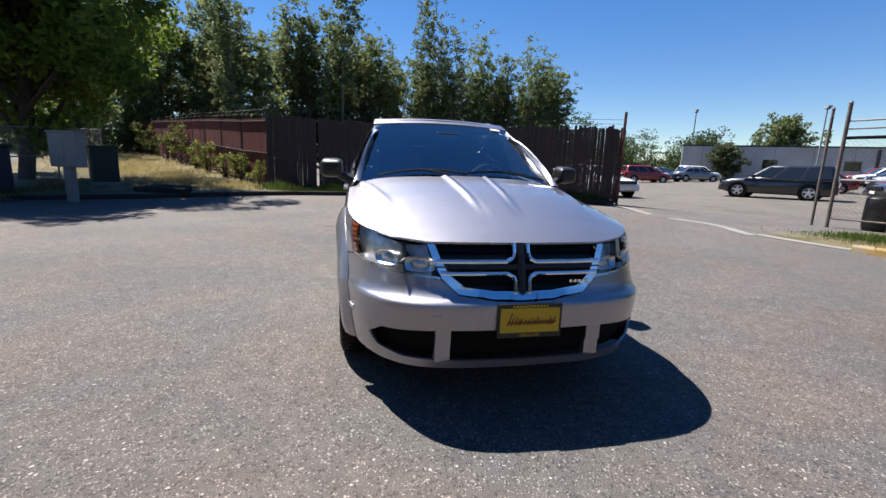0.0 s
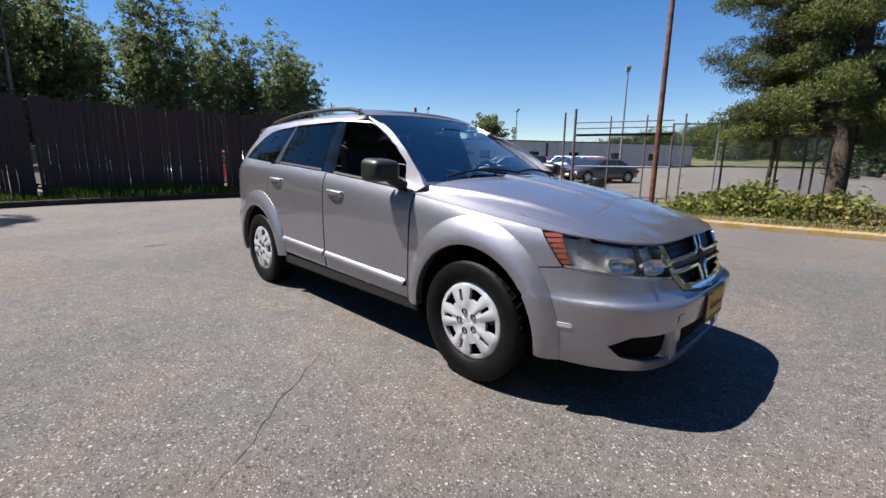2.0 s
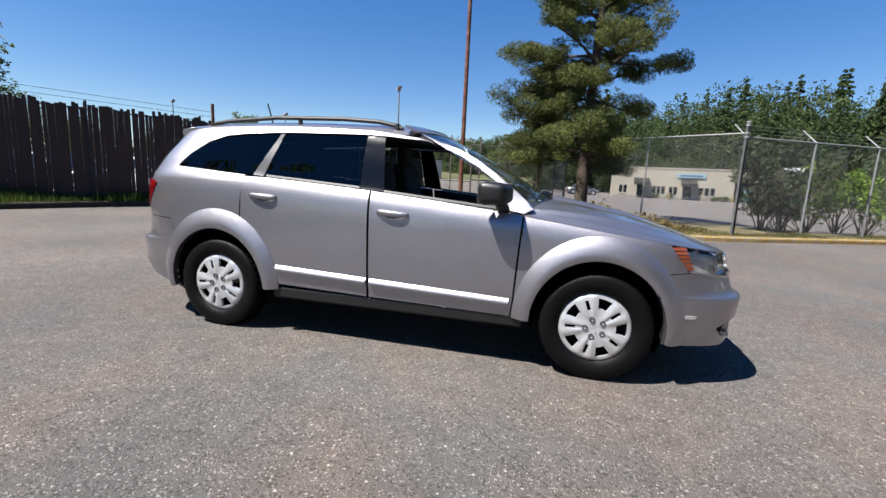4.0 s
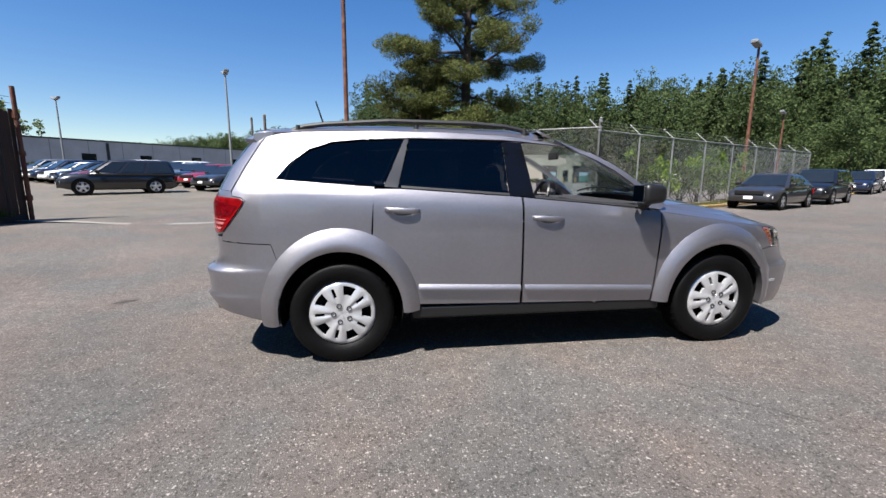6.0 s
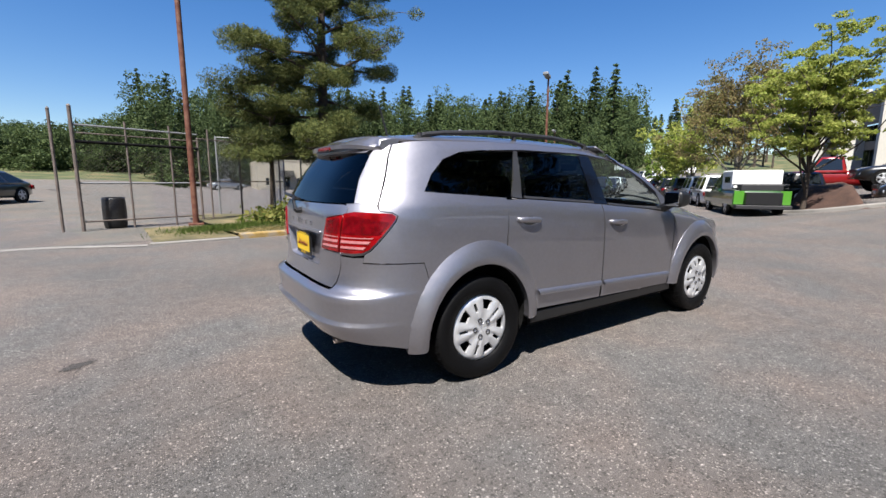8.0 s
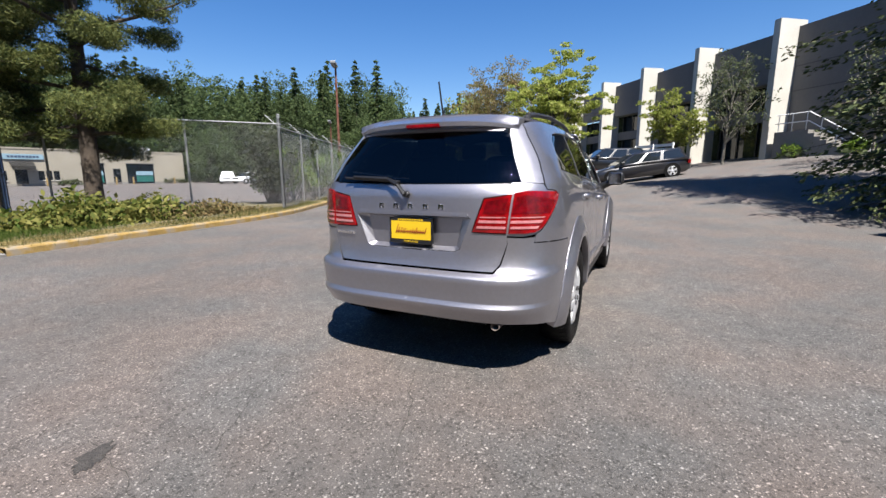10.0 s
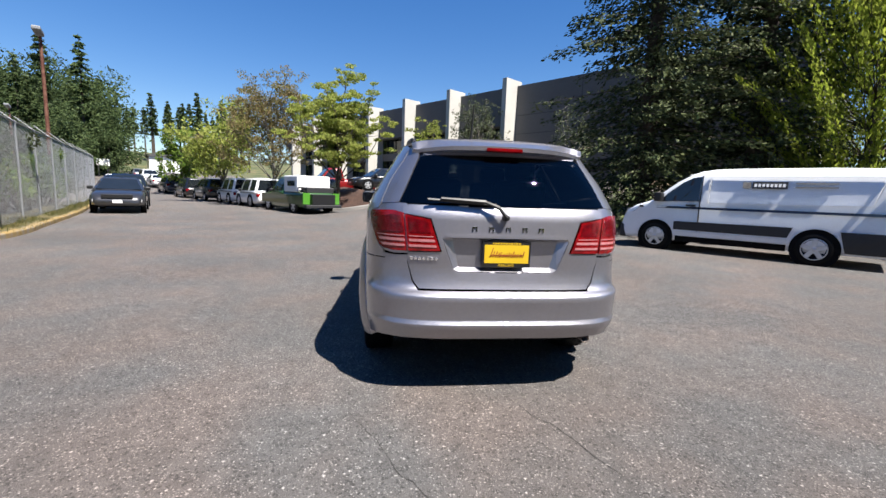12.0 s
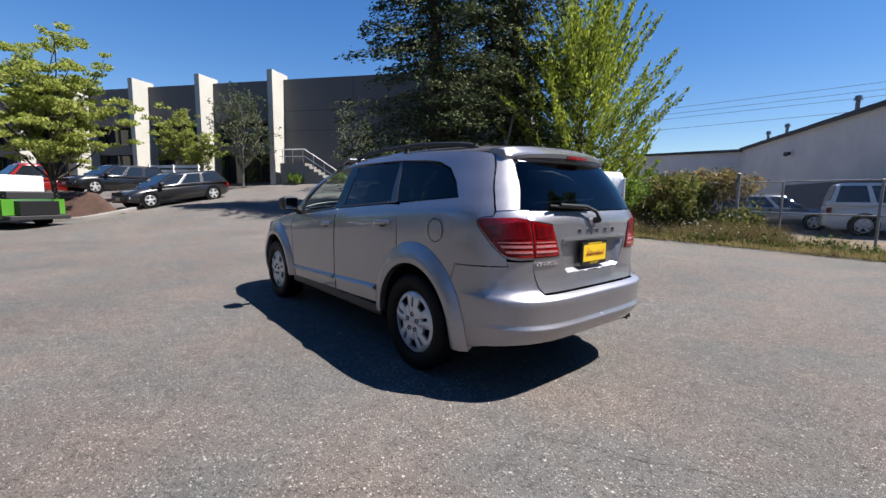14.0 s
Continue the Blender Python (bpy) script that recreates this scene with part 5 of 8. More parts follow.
rb = part("rear_bumper", skin_panel(BUMP_R, mirror=True), P_SILVER, car)
ex = bmesh.new()
lathe(ex, [(.028, -2.15), (.028, -2.335), (.024, -2.335), (.024, -2.2), (.001, -2.2)], 20, "x")
bmesh.ops.translate(ex, vec=(-.03, -.56, .364), verts=ex.verts)
part("exhaust", ex, M_OLDSTEEL, car, "steel exhaust tip", smooth=True)


def tail_place(y, z, o=0.0):
    p = shell(q_of("r", .1, .9), .9)
    return Vector((p[0] + .012 - o, -y, .832 + z))


plate(gate, tail_place, .305, .160, -1)
lt = bmesh.new()
for k in range(5):
    y = -.21 + .105 * k
    x = shell(q_of("r", abs(y), 1.065), 1.065)[0]
    for dy in (-.014, .010):
        add_box(lt, x - .006, x, y + dy - .003, y + dy + .003, 1.052, 1.080)
    add_box(lt, x - .006, x, y - .015, y + .013, 1.074, 1.080)
part("gate_badge", lt, M_CHROME, gate, "row of small chrome badge pieces")
lt = bmesh.new()
for k in range(7):
    y = .44 + .025 * k
    x = shell(q_of("r", y, .875), .875)[0]
    add_box(lt, x - .008, x + .002, y - .009, y + .007, .868, .884)
part("gate_badge", lt, M_CHROME, gate, "small chrome model badge")
wp = bmesh.new()
piv = Vector((-2.408, .02, 1.14))
tube(wp, piv + Vector((.04, 0, 0)), piv, .022, .018, 10)
arm = [piv, Vector((-2.405, .07, 1.20)), Vector((-2.382, .15, 1.232)), Vector((-2.367, .42, 1.245))]
for a, b in zip(arm, arm[1:]):
    tube(wp, a, b, .014, .010, 6)
tube(wp, (-2.357, .08, 1.215), (-2.347, .50, 1.238), .009, n=6)
part("rear_wiper", wp, M_BLACK, gate, "black rear wiper")
ant = bmesh.new()
tube(ant, (-1.62, .12, 1.67), (-1.70, .12, 1.93), .009, .006, 6)
tube(ant, (-1.60, .12, 1.66), (-1.62, .12, 1.715), .022, .010, 8)
part("antenna", ant, M_BLACK, car, "short black roof aerial")
fl = bmesh.new()
yy = half_width(-1.68, 1.06)
lathe(fl, [(.075, yy + .0015), (.078, yy + .0022), (.082, yy + .0015)], 32, "y")
bmesh.ops.translate(fl, vec=(-1.70, 0, 1.06), verts=fl.verts)
part("fuel_flap_seam", fl, M_TRIM, car)

# dark inner body, cabin
for b in ((-.97, .97, -.845, .845, .27, .98), (.95, 2.02, -.62, .62, .28, .88), (-2.20, -.95, -.62, .62, .36, .98), (1.92, 2.18, -.70, .70, .28, .72),
          (-2.25, -1.93, -.66, .66, .36, .98), (.95, 1.80, -.70, .70, .86, .955), (-2.15, -.95, -.74, .74, .845, 1.0), (-2.36, -2.18, -.50, .50, .36, .64), (-2.28, -1.94, -.62, .62, .38, .46), (1.95, 2.20, -.55, .55, .26, .33)):
    part("inner_body", box_bm(*b), M_UNDER, car, "dark inner body")
for y in (-.37, .37):
    for x0, nm in ((.05, "front_seat"), (-.95, "rear_seat")):
        st = box_bm(x0 - .25, x0 + .25, y - .24, y + .24, .96, 1.06, .04, 2)
        seat = part(nm, st, M_CABIN, car)
        bk_ = box_bm(-.06, .06, y - .235, y + .235, 0, .50, .045, 2)
        for v in bk_.verts:
            v.co.x += x0 - .27 - .22 * v.co.z
            v.co.z += .90
        part("backrest", bk_, M_CABIN, seat)
        hr = box_bm(-.05, .05, y - .13, y + .13, 1.40, 1.56, .04, 2)
        for v in hr.verts:
            v.co.x += x0 - .38
        part("headrest", hr, M_CABIN, seat)
part("dashboard", box_bm(.55, 1.02, -.72, .72, .93, 1.105, .05, 2), M_CABIN, car, "dark dashboard")
part("inner_mirror", box_bm(.40, .425, -.10, .10, 1.46, 1.53, .012, 2), M_BLACK, car, "black inner mirror")
sw = bmesh.new()
for k in range(28):
    a, b = k * math.tau / 28, (k + 1) * math.tau / 28
    tube(sw, (.17 * math.sin(a) * .35, .18 * math.cos(a), .18 * math.sin(a)), (.17 * math.sin(b) * .35, .18 * math.cos(b), .18 * math.sin(b)), .017, n=6, caps=False)
add_box(sw, -.02, .03, -.17, .17, -.03, .03)
add_box(sw, -.03, .02, -.03, .03, -.17, 0)
bmesh.ops.translate(sw, vec=(.44, .37, 1.08), verts=sw.verts)
part("steering_wheel", sw, M_BLACK, car, "black steering wheel")
part("headliner", skin_panel([("p", .05, 0), ("p", 0, .58), ("p", -1.9, .55), ("p", -1.95, 0)], cuts=([-1.8 + .2 * k for k in range(9)], [.15, .3, .45]),
     place=lambda x, y: Vector((x, y, roof_c(x) - .03 - roof_fall(x, y))), mirror=True), M_CABIN_GREY, car, "grey cabin ceiling")

for ob in list(bpy.data.objects):
    if ob.type == "MESH" and ob.data.materials and ob.data.materials[0] in (G_CLEAR, G_SHIELD, bpy.data.materials["lamp_cover"]):
        ob.visible_shadow = False

# wheels
def car_wheel(parent, m, r, w, rim_r, n_spoke=5, cover=None, fancy=True, side=1):
    """A wheel whose outer face looks along +y (or -y for side -1)."""
    cover = cover or M_ALLOY
    wh = new("wheel")
    wh.parent = parent
    wh.matrix_basis = m
    ty = bmesh.new()
    h = w / 2
    lathe(ty, [(rim_r * 1.0, h * .74), (rim_r * 1.05, h * .90), (r * .80, h * 1.0), (r * .90, h * .99), (r * .965, h * .90), (r * .992, h * .72), (r, h * .3), (r, -h * .3), (r * .992, -h * .72), (r * .965, -h * .9), (r * .8, -h), (rim_r, -h * .8)], 48)
    tyre = part("tyre", ty, M_RUBBER, wh, "black rubber tyre", True)
    bmt = bmesh.new()
    for k in range(44):
        a = k * math.tau / 44
        for sgn in (1,):
            rr_ = r * 1.001
            tube(bmt, (math.cos(a) * rr_, sgn * h * .35, math.sin(a) * rr_), (math.cos(a + .06) * r * .985, sgn * h * .86, math.sin(a + .06) * r * .985), .004, n=4, caps=False)
    part("tread", bmt, M_RUBBER, tyre)
    bd_ = bmesh.new()
    lathe(bd_, [(rim_r * 1.0, h * .70), (rim_r * .9, h * .30), (.02, h * .25)], 40)
    part("rim", bd_, M_UNDER, wh, "dark steel rim", True)
    y0 = h * .80
    cv = bmesh.new()                                          # one pressed cover: five broad arms, each with a slot, and five openings between
    cell = [-36, -30, -23.5, -19, -13, -8, -3.6, 3.6, 8, 13, 19, 23.5, 30]
    rad = [.03, .12, .20, .30, .40, .47, .53, .58, .66, .74, .82, .87, .905, .93, .965, 1.0, 1.03, 1.035]

    def face_y(u, th):
        arm = sst(26, 15, abs(th)) * sst(.25, .45, u) * sst(1.0, .88, u)
        groove = sst(4.5, 8, abs(th)) * .5 + .5
        return y0 + .002 + .014 * (1 - u ** 2.5) + .009 * arm * groove - .004 * sst(.14, .05, u) - .018 * sst(.985, 1.035, u)
    rings = []
    for u in rad:
        ring = []
        for k in range(5):
            for th in cell:
                w = th * (1 + .35 * (.75 - u)) if 20 < abs(th) < 34 else th * (.74 / max(.45, u)) if abs(th) < 4 else th
                ang = math.pi / 2 + k * math.tau / 5 + radians(w)
                ring.append(cv.verts.new((math.cos(ang) * rim_r * u, face_y(u, th), math.sin(ang) * rim_r * u)))
        rings.append(ring)
    m_ = len(cell)
    for i in range(len(rad) - 1):
        for j in range(5 * m_):
            lo, hi = cell[j % m_], (cell + [36])[j % m_ + 1]
            mid = abs((lo + hi) / 2)
            if (mid > 23.5 and .575 <= rad[i] < .87) or (mid < 3 and .525 <= rad[i] < .82):
                continue
            n_ = (j + 1) % (5 * m_)
            cv.faces.new((rings[i][j], rings[i][n_], rings[i + 1][n_], rings[i + 1][j]))
    cv.faces.new(rings[0][::-1])
    bmesh.ops.recalc_face_normals(cv, faces=cv.faces)
    rim_e = [e for e in cv.edges if e.is_boundary]
    for v in [g for g in bmesh.ops.extrude_edge_only(cv, edges=rim_e)["geom"] if isinstance(g, bmesh.types.BMVert)]:
        v.co.y -= .02
    for f in cv.faces:
        f.smooth = True
    for e in rim_e:
        e.smooth = False
    cov = part("wheel_cover", cv, cover, wh, "silver five-arm wheel cover with slots")
    for k in range(5):
        a = math.pi / 2 + k * math.tau / 5
        lg = bmesh.new()
        lathe(lg, [(.0175, y0 + .008), (.018, y0 + .0225), (.0135, y0 + .0225), (.012, y0 + .012), (.001, y0 + .012)], 14)
        bmesh.ops.translate(lg, vec=(math.cos(a) * .060, 0, math.sin(a) * .060), verts=lg.verts)
        part("lug_hole", lg, M_TRIM, cov, "dark wheel nut recess")
    return wh


for sx in (AX, -AX):
    for s in (1, -1):
        car_wheel(car, pose(sx, s * .79, WHEEL_Z, 0, 0 if s > 0 else 20, 0 if s > 0 else 180), .362, .225, .228)


# ---- trees and plants ----
def leaf_mesh(name, c, size, material, flat=0.0, long=1.6, seed=1, up=None):
    """Many small leaf-shaped faces, one island each. c: places (n, 3); size: (n,)."""
    rg = np.random.default_rng(seed)
    n = len(c)
    a = rg.normal(size=(n, 3))
    a /= np.linalg.norm(a, axis=1)[:, None]
    b = rg.normal(size=(n, 3))
    if flat:
        a[:, 2] *= (1 - flat)
        b[:, 2] *= (1 - flat)
        a /= np.linalg.norm(a, axis=1)[:, None]
    if up is not None:
        a = up + rg.normal(size=(n, 3)) * .35
        a /= np.linalg.norm(a, axis=1)[:, None]
    b -= a * np.sum(a * b, axis=1)[:, None]
    b /= np.linalg.norm(b, axis=1)[:, None] + 1e-9
    s = np.asarray(size)[:, None]
    v = np.empty((n, 4, 3))
    v[:, 0], v[:, 2] = c - a * s * long * .5, c + a * s * long * .5
    v[:, 1], v[:, 3] = c - b * s * .42, c + b * s * .42
    me = bpy.data.meshes.new(name)
    me.vertices.add(n * 4)
    me.vertices.foreach_set("co", v.reshape(-1))
    me.loops.add(n * 4)
    me.loops.foreach_set("vertex_index", np.arange(n * 4, dtype=np.int32))
    me.polygons.add(n)
    me.polygons.foreach_set("loop_start", np.arange(n, dtype=np.int32) * 4)
    me.materials.append(material)
    me.update(calc_edges=True)
    return me


def child(name, me, parent, label=""):
    ob = new(name, me)
    ob.parent = parent
    if label:
        ob["label"] = label
    return ob


def limb(bm, p, q, r0, r1, bend, rnd, n=5, sides=7):
    """A bent, tapering branch; returns points along it."""
    p, q = Vector(p), Vector(q)
    off = Vector((rnd.uniform(-1, 1), rnd.uniform(-1, 1), rnd.uniform(-.3, .8))) * bend * (q - p).length
    pts = [p.lerp(q, t) + off * math.sin(math.pi * t) for t in [k / n for k in range(n + 1)]]
    for k in range(n):
        tube(bm, pts[k], pts[k + 1], r0 + (r1 - r0) * k / n, r0 + (r1 - r0) * (k + 1) / n, sides, False)
    return pts


def puffs(centres, radii, per, seed, squash=1.0):
    """Leaf places gathered in uneven clumps."""
    rg = np.random.default_rng(seed)
    out = []
    for c, r in zip(centres, radii):
        m = max(8, int(per * r * r))
        d = rg.normal(size=(m, 3))
        d /= np.linalg.norm(d, axis=1)[:, None]
        k = rg.uniform(.25, 1.05, size=(m, 1)) ** .6
        d = d * k * r
        d[:, 2] *= squash
        out.append(np.asarray(c)[None, :] + d)
    return np.concatenate(out)


def broad_tree(name, m, h, spread, leaf, bark, label, seed, per=260, size=.13, base=.28, trunk=.16, airy=1.0, cap=22000, twigs=True, squash=.8, clump=1.0):
    """A broadleaf tree: forked trunk, limbs and many small leaf clumps with gaps between them."""
    rnd = random.Random(seed)
    top = thing(name, label, "tree", m=m)
    bm = bmesh.new()
    spine = limb(bm, (0, 0, -.1), (rnd.uniform(-.3, .3), rnd.uniform(-.3, .3), h * .62), trunk, trunk * .45, .03, rnd, 6, 9 if twigs else 5)
    stem, bm = bm, bm if twigs else bmesh.new()
    cs, rs = [], []
    for k in range(int(15 * airy) + 6):
        t = rnd.uniform(base, 1)
        s = spine[min(5, int(t * 6))]
        ang, reach = rnd.uniform(0, math.tau), spread * (.55 + .5 * rnd.random()) * math.sin(math.pi * min(1, .22 + t * .68)) ** .7
        z = h * (base + (1 - base) * t * .95)
        e = Vector((math.cos(ang) * reach, math.sin(ang) * reach, z + rnd.uniform(-.05, .08) * h))
        pts = limb(bm, s, e, trunk * .38, .012, .10, rnd, 5, 6)
        for j, p in enumerate(pts[2:]):
            for _ in range(3):
                o = Vector((rnd.gauss(0, 1), rnd.gauss(0, 1), rnd.gauss(0, .7))) * spread * .17
                cs.append(p + o)
                rs.append(spread * rnd.uniform(.09, .22) * clump)
                if rnd.random() < .3:
                    limb(bm, p, p + o, .014, .005, .1, rnd, 2, 4)
    for k in range(6):
        cs.append(Vector((rnd.gauss(0, spread * .16), rnd.gauss(0, spread * .16), h * rnd.uniform(.82, .98))))
        rs.append(spread * rnd.uniform(.10, .2) * clump)
    part("trunk", stem, bark, top, "", True)
    if not twigs:
        bm.free()
    c = puffs(cs, rs, per / (spread * spread) * 14 / clump ** 2, seed, squash)
    c = c[np.random.default_rng(seed).permutation(len(c))[:cap]]
    child("crown", leaf_mesh("crown", c, np.random.default_rng(seed).uniform(.6, 1.3, len(c)) * size, leaf, seed=seed), top)
    return top


def fir_tree(name, m, h, spread, leaf, label, seed, whorls=26, per=11, size=.16, base=.08, droop=.25, per_b=34, ragged=.35, cap=60000, twigs=True):
    """A conifer: straight trunk, whorls of drooping boughs with flat sprays, open towards the top."""
    rnd = random.Random(seed)
    rg = np.random.default_rng(seed)
    top = thing(name, label, "tree", m=m)
    bm = bmesh.new()
    tube(bm, (0, 0, -.1), (0, 0, h), .018 * h, .01, 9, False)
    cs, ups = [], []
    for w in range(whorls):
        t = base + (1 - base) * (w + rnd.uniform(-.3, .3)) / whorls
        z = h * t
        R = spread * (1 - t) ** .8 * (1.0 if t > base + .12 else .8)
        for k in range(per):
            if rnd.random() < .08:
                continue
            a, r = rnd.uniform(0, math.tau), R * rnd.uniform(1 - ragged, 1.08) + .15
            e = Vector((math.cos(a) * r, math.sin(a) * r, z - droop * r + rnd.uniform(-.2, .2)))
            if twigs:
                limb(bm, (0, 0, z), e, .016 + .012 * (1 - t), .004, .04, rnd, 2, 4)
            n = int(per_b * (.35 + r / spread))
            u = rg.uniform(.12, 1.05, n)
            p = np.outer(1 - u, (0, 0, z)) + np.outer(u, e)
            side = np.array((-math.sin(a), math.cos(a), 0))
            p += np.outer(rg.normal(size=n) * r * .16 * (1.15 - u), side) + rg.normal(size=(n, 3)) * .07
            p[:, 2] -= np.abs(rg.normal(size=n)) * .10
            cs.append(p)
            ups.append(np.tile(np.array((math.cos(a), math.sin(a), -.35)), (n, 1)))
    part("trunk", bm, M_BARK, top, "", True)
    c, up = np.concatenate(cs), np.concatenate(ups)
    keep = rg.permutation(len(c))[:cap]
    c, up = c[keep], up[keep]
    child("crown", leaf_mesh("crown", c, rg.uniform(.6, 1.3, len(c)) * size, leaf, seed=seed, up=up, long=2.0), top)
    return top


def pine_tree(name, m, h, label, seed, spread=1.0, low=.17, limbs=50):
    """A broad pine: bare lower trunk, heavy level limbs that end in flat pads of needles, with sky between."""
    rnd = random.Random(seed)
    rg = np.random.default_rng(seed)
    top = thing(name, label, "tree", m=m)
    bm = bmesh.new()
    spine = limb(bm, (0, 0, -.1), (.25, .1, h * .97), .24 if h > 8 else .075, .04 if h > 8 else .02, .012, rnd, 14, 10)
    cs, rs = [], []
    for k in range(limbs):
        t = low + (.98 - low) * (k + rnd.random()) / limbs
        s = spine[min(13, int(t * 14))].lerp(spine[min(14, int(t * 14) + 1)], t * 14 % 1)
        a = k * 2.4 + rnd.uniform(-.5, .5)
        prof = np.interp(t, [.17, .24, .32, .42, .52, .62, .74, .86, 1.0], [1.6, 2.4, 1.7, 2.6, 2.4, 1.7, 2.5, 1.6, .5])
        r = prof * rnd.choice((.5, .75, .95, 1.05)) * spread
        if t < .32:
            r *= 1.0 + .38 * max(0, math.cos(a - 3.0)) - .25 * max(0, math.cos(a))
        e = s + Vector((math.cos(a) * r, math.sin(a) * r, rnd.uniform(-.10, .34) * r - (.28 * r if t < .36 else 0)))
        pts = limb(bm, s, e, .060 * (1.1 - t) + .022, .014, .07, rnd, 6, 6)
        for j, p in enumerate(pts[2:]):
            for _ in range(2 + (j > 1)):
                o = Vector((rnd.gauss(0, .26), rnd.gauss(0, .26), rnd.uniform(-.06, .30)))
                cs.append(p + o)
                rs.append((.20 + .055 * j) * rnd.uniform(.7, 1.3))
                if rnd.random() < .5:
                    limb(bm, p, p + o, .016, .006, .1, rnd, 2, 4)
    part("trunk", bm, M_BARK, top, "", True)
    c = puffs(cs, rs, 3400, seed, .62)
    c = c[rg.permutation(len(c))[:250000 if h > 8 else 60000]]
    child("crown", leaf_mesh("crown", c, rg.uniform(.7, 1.3, len(c)) * .023, L_PINE, seed=seed, long=5.2), top)
    return top


def feather_tree(name, m, h, spread, leaf, bark, label, seed, shoots=230, per=190, size=.075):
    """A feathery broadleaf tree: many rising, outward-arching shoots with small leaves along them."""
    rnd = random.Random(seed)
    rg = np.random.default_rng(seed)
    top = thing(name, label, "tree", m=m)
    bm = bmesh.new()
    spine = limb(bm, (0, 0, -.1), (.2, -.1, h * .72), .17, .05, .03, rnd, 8, 9)
    cs, ups = [], []
    for k in range(shoots):
        t = (k + rnd.random()) / shoots
        s = spine[min(8, int(t * 8.5))]
        a = k * 2.39996 + rnd.uniform(-.3, .3)
        z1 = h * (.16 + .84 * t) + rnd.uniform(-.3, .3)
        r = spread * math.sin(math.pi * (.20 + .74 * t)) ** .75 * rnd.uniform(.55, 1.08)
        mid = s + Vector((math.cos(a) * r * .55, math.sin(a) * r * .55, max(.15, (z1 - s.z)) * .30))
        end = Vector((s.x + math.cos(a) * r, s.y + math.sin(a) * r, z1 + .30))
        path = [s * (1 - u) ** 2 + mid * 2 * u * (1 - u) + end * u * u for u in (0, .25, .5, .75, 1)]
        for p, q, w in zip(path, path[1:], (.026, .018, .012, .007)):
            tube(bm, p, q, w, w * .7, 5, False)
        u = rg.uniform(.22, 1.03, per) ** .85
        A, B, C = (np.array(v) for v in (s, mid, end))
        p = np.outer((1 - u) ** 2, A) + np.outer(2 * u * (1 - u), B) + np.outer(u * u, C)
        d = np.outer(1 - u, B - A) + np.outer(u, C - B)
        d /= np.linalg.norm(d, axis=1)[:, None] + 1e-6
        p += rg.normal(size=(per, 3)) * (.03 + .20 * (1.05 - u))[:, None]
        cs.append(p)
        ups.append(d + np.array((0, 0, .25)))
    part("trunk", bm, bark, top, "", True)
    c, up = np.concatenate(cs), np.concatenate(ups)
    child("crown", leaf_mesh("crown", c, rg.uniform(.6, 1.3, len(c)) * size, leaf, seed=seed, up=up, long=1.9), top)
    return top


def stand(x, y, dz=0.0, rz=0):
    return pose(x, y, ground_z(x, y) + dz, 0, 0, rz)


pine_tree("pine_tree", stand(2.1, 12.75), 12.2, "large spreading pine with thick needle pads beside the fence", 7, 1.08, .17, 58)
pine_tree("pine_tree", stand(.42, 13.8), 5.9, "smaller low pine behind the large one", 17, .72, .38, 24)
broad_tree("maple_tree", stand(19.8, 3.6), 7.6, 2.7, L_MAPLE, M_BARK, "yellow-green young maple on a mulch bed", 11, 420, .085, trunk=.11, airy=1.7, cap=34000, squash=.38, clump=.72)
broad_tree("street_tree", stand(24.5, 8.3, 0), 8.0, 3.3, L_RUSSET, M_BARK_PALE, "thin-crowned street tree turning russet", 12, 170, .085, trunk=.10, airy=1.8, cap=20000, squash=.5, clump=.75)
broad_tree("street_tree", stand(29.5, 13.0), 7.6, 3.0, L_MAPLE, M_BARK_PALE, "leafy yellow-green street tree by the parked cars", 13, 220, .14, trunk=.10, cap=9000)
broad_tree("street_tree", stand(40, 20.6), 6.2, 2.0, L_BROAD, M_BARK_PALE, "dark green street tree by the parked cars", 14, 200, .16, trunk=.11, cap=7000)
fir_tree("cedar_tree", stand(10.2, -8.6), 21.0, 4.6, L_FIR, "tall dark conifer with drooping boughs to the ground", 21, 84, 8, .085, .03, .20, 135, .62, cap=115000)
fir_tree("cedar_tree", stand(8.6, -11.6), 19.0, 4.0, L_FIR, "dark conifer behind the white van", 22, 76, 8, .088, .04, .14, 120, .62, cap=90000)
feather_tree("lime_tree", stand(6.1, -13.4), 9.6, 3.5, L_LIME, M_BARK, "bright lime-green feathery tree behind the fence", 23)
broad_tree("roadside_tree", stand(-13.0, -11.9), 12.0, 4.6, L_BROAD, M_BARK, "large dark green broadleaf tree over the kerb", 24, 900, .16, .24, trunk=.24, airy=2.0, cap=76000)
broad_tree("dock_tree", stand(28.2, -2.6), 4.9, 2.1, L_MAPLE, M_BARK, "small green tree in front of the concrete fins", 25, 120, .12, trunk=.07, airy=.9, cap=5200, squash=.5, clump=.8)
broad_tree("weeping_birch", stand(25.6, -5.2), 6.0, 2.0, L_WILLOW, M_BARK_PALE, "pale-barked weeping birch against the dark wall", 26, 110, .09, trunk=.09, base=.3, airy=.8, cap=3600, clump=.8)
broad_tree("weeping_birch", stand(18.0, -9.2), 4.6, 1.6, L_WILLOW, M_BARK_PALE, "small pale-barked birch by the loading dock", 27, 60, .09, trunk=.06, airy=.5, cap=1600, clump=.8)
broad_tree("yard_tree", stand(-39.9, 41.5), 4.3, 2.0, L_WILLOW, M_BARK, "thin bushy tree against the pale warehouse wall", 28, 240, .16, .1, trunk=.08, cap=9000)
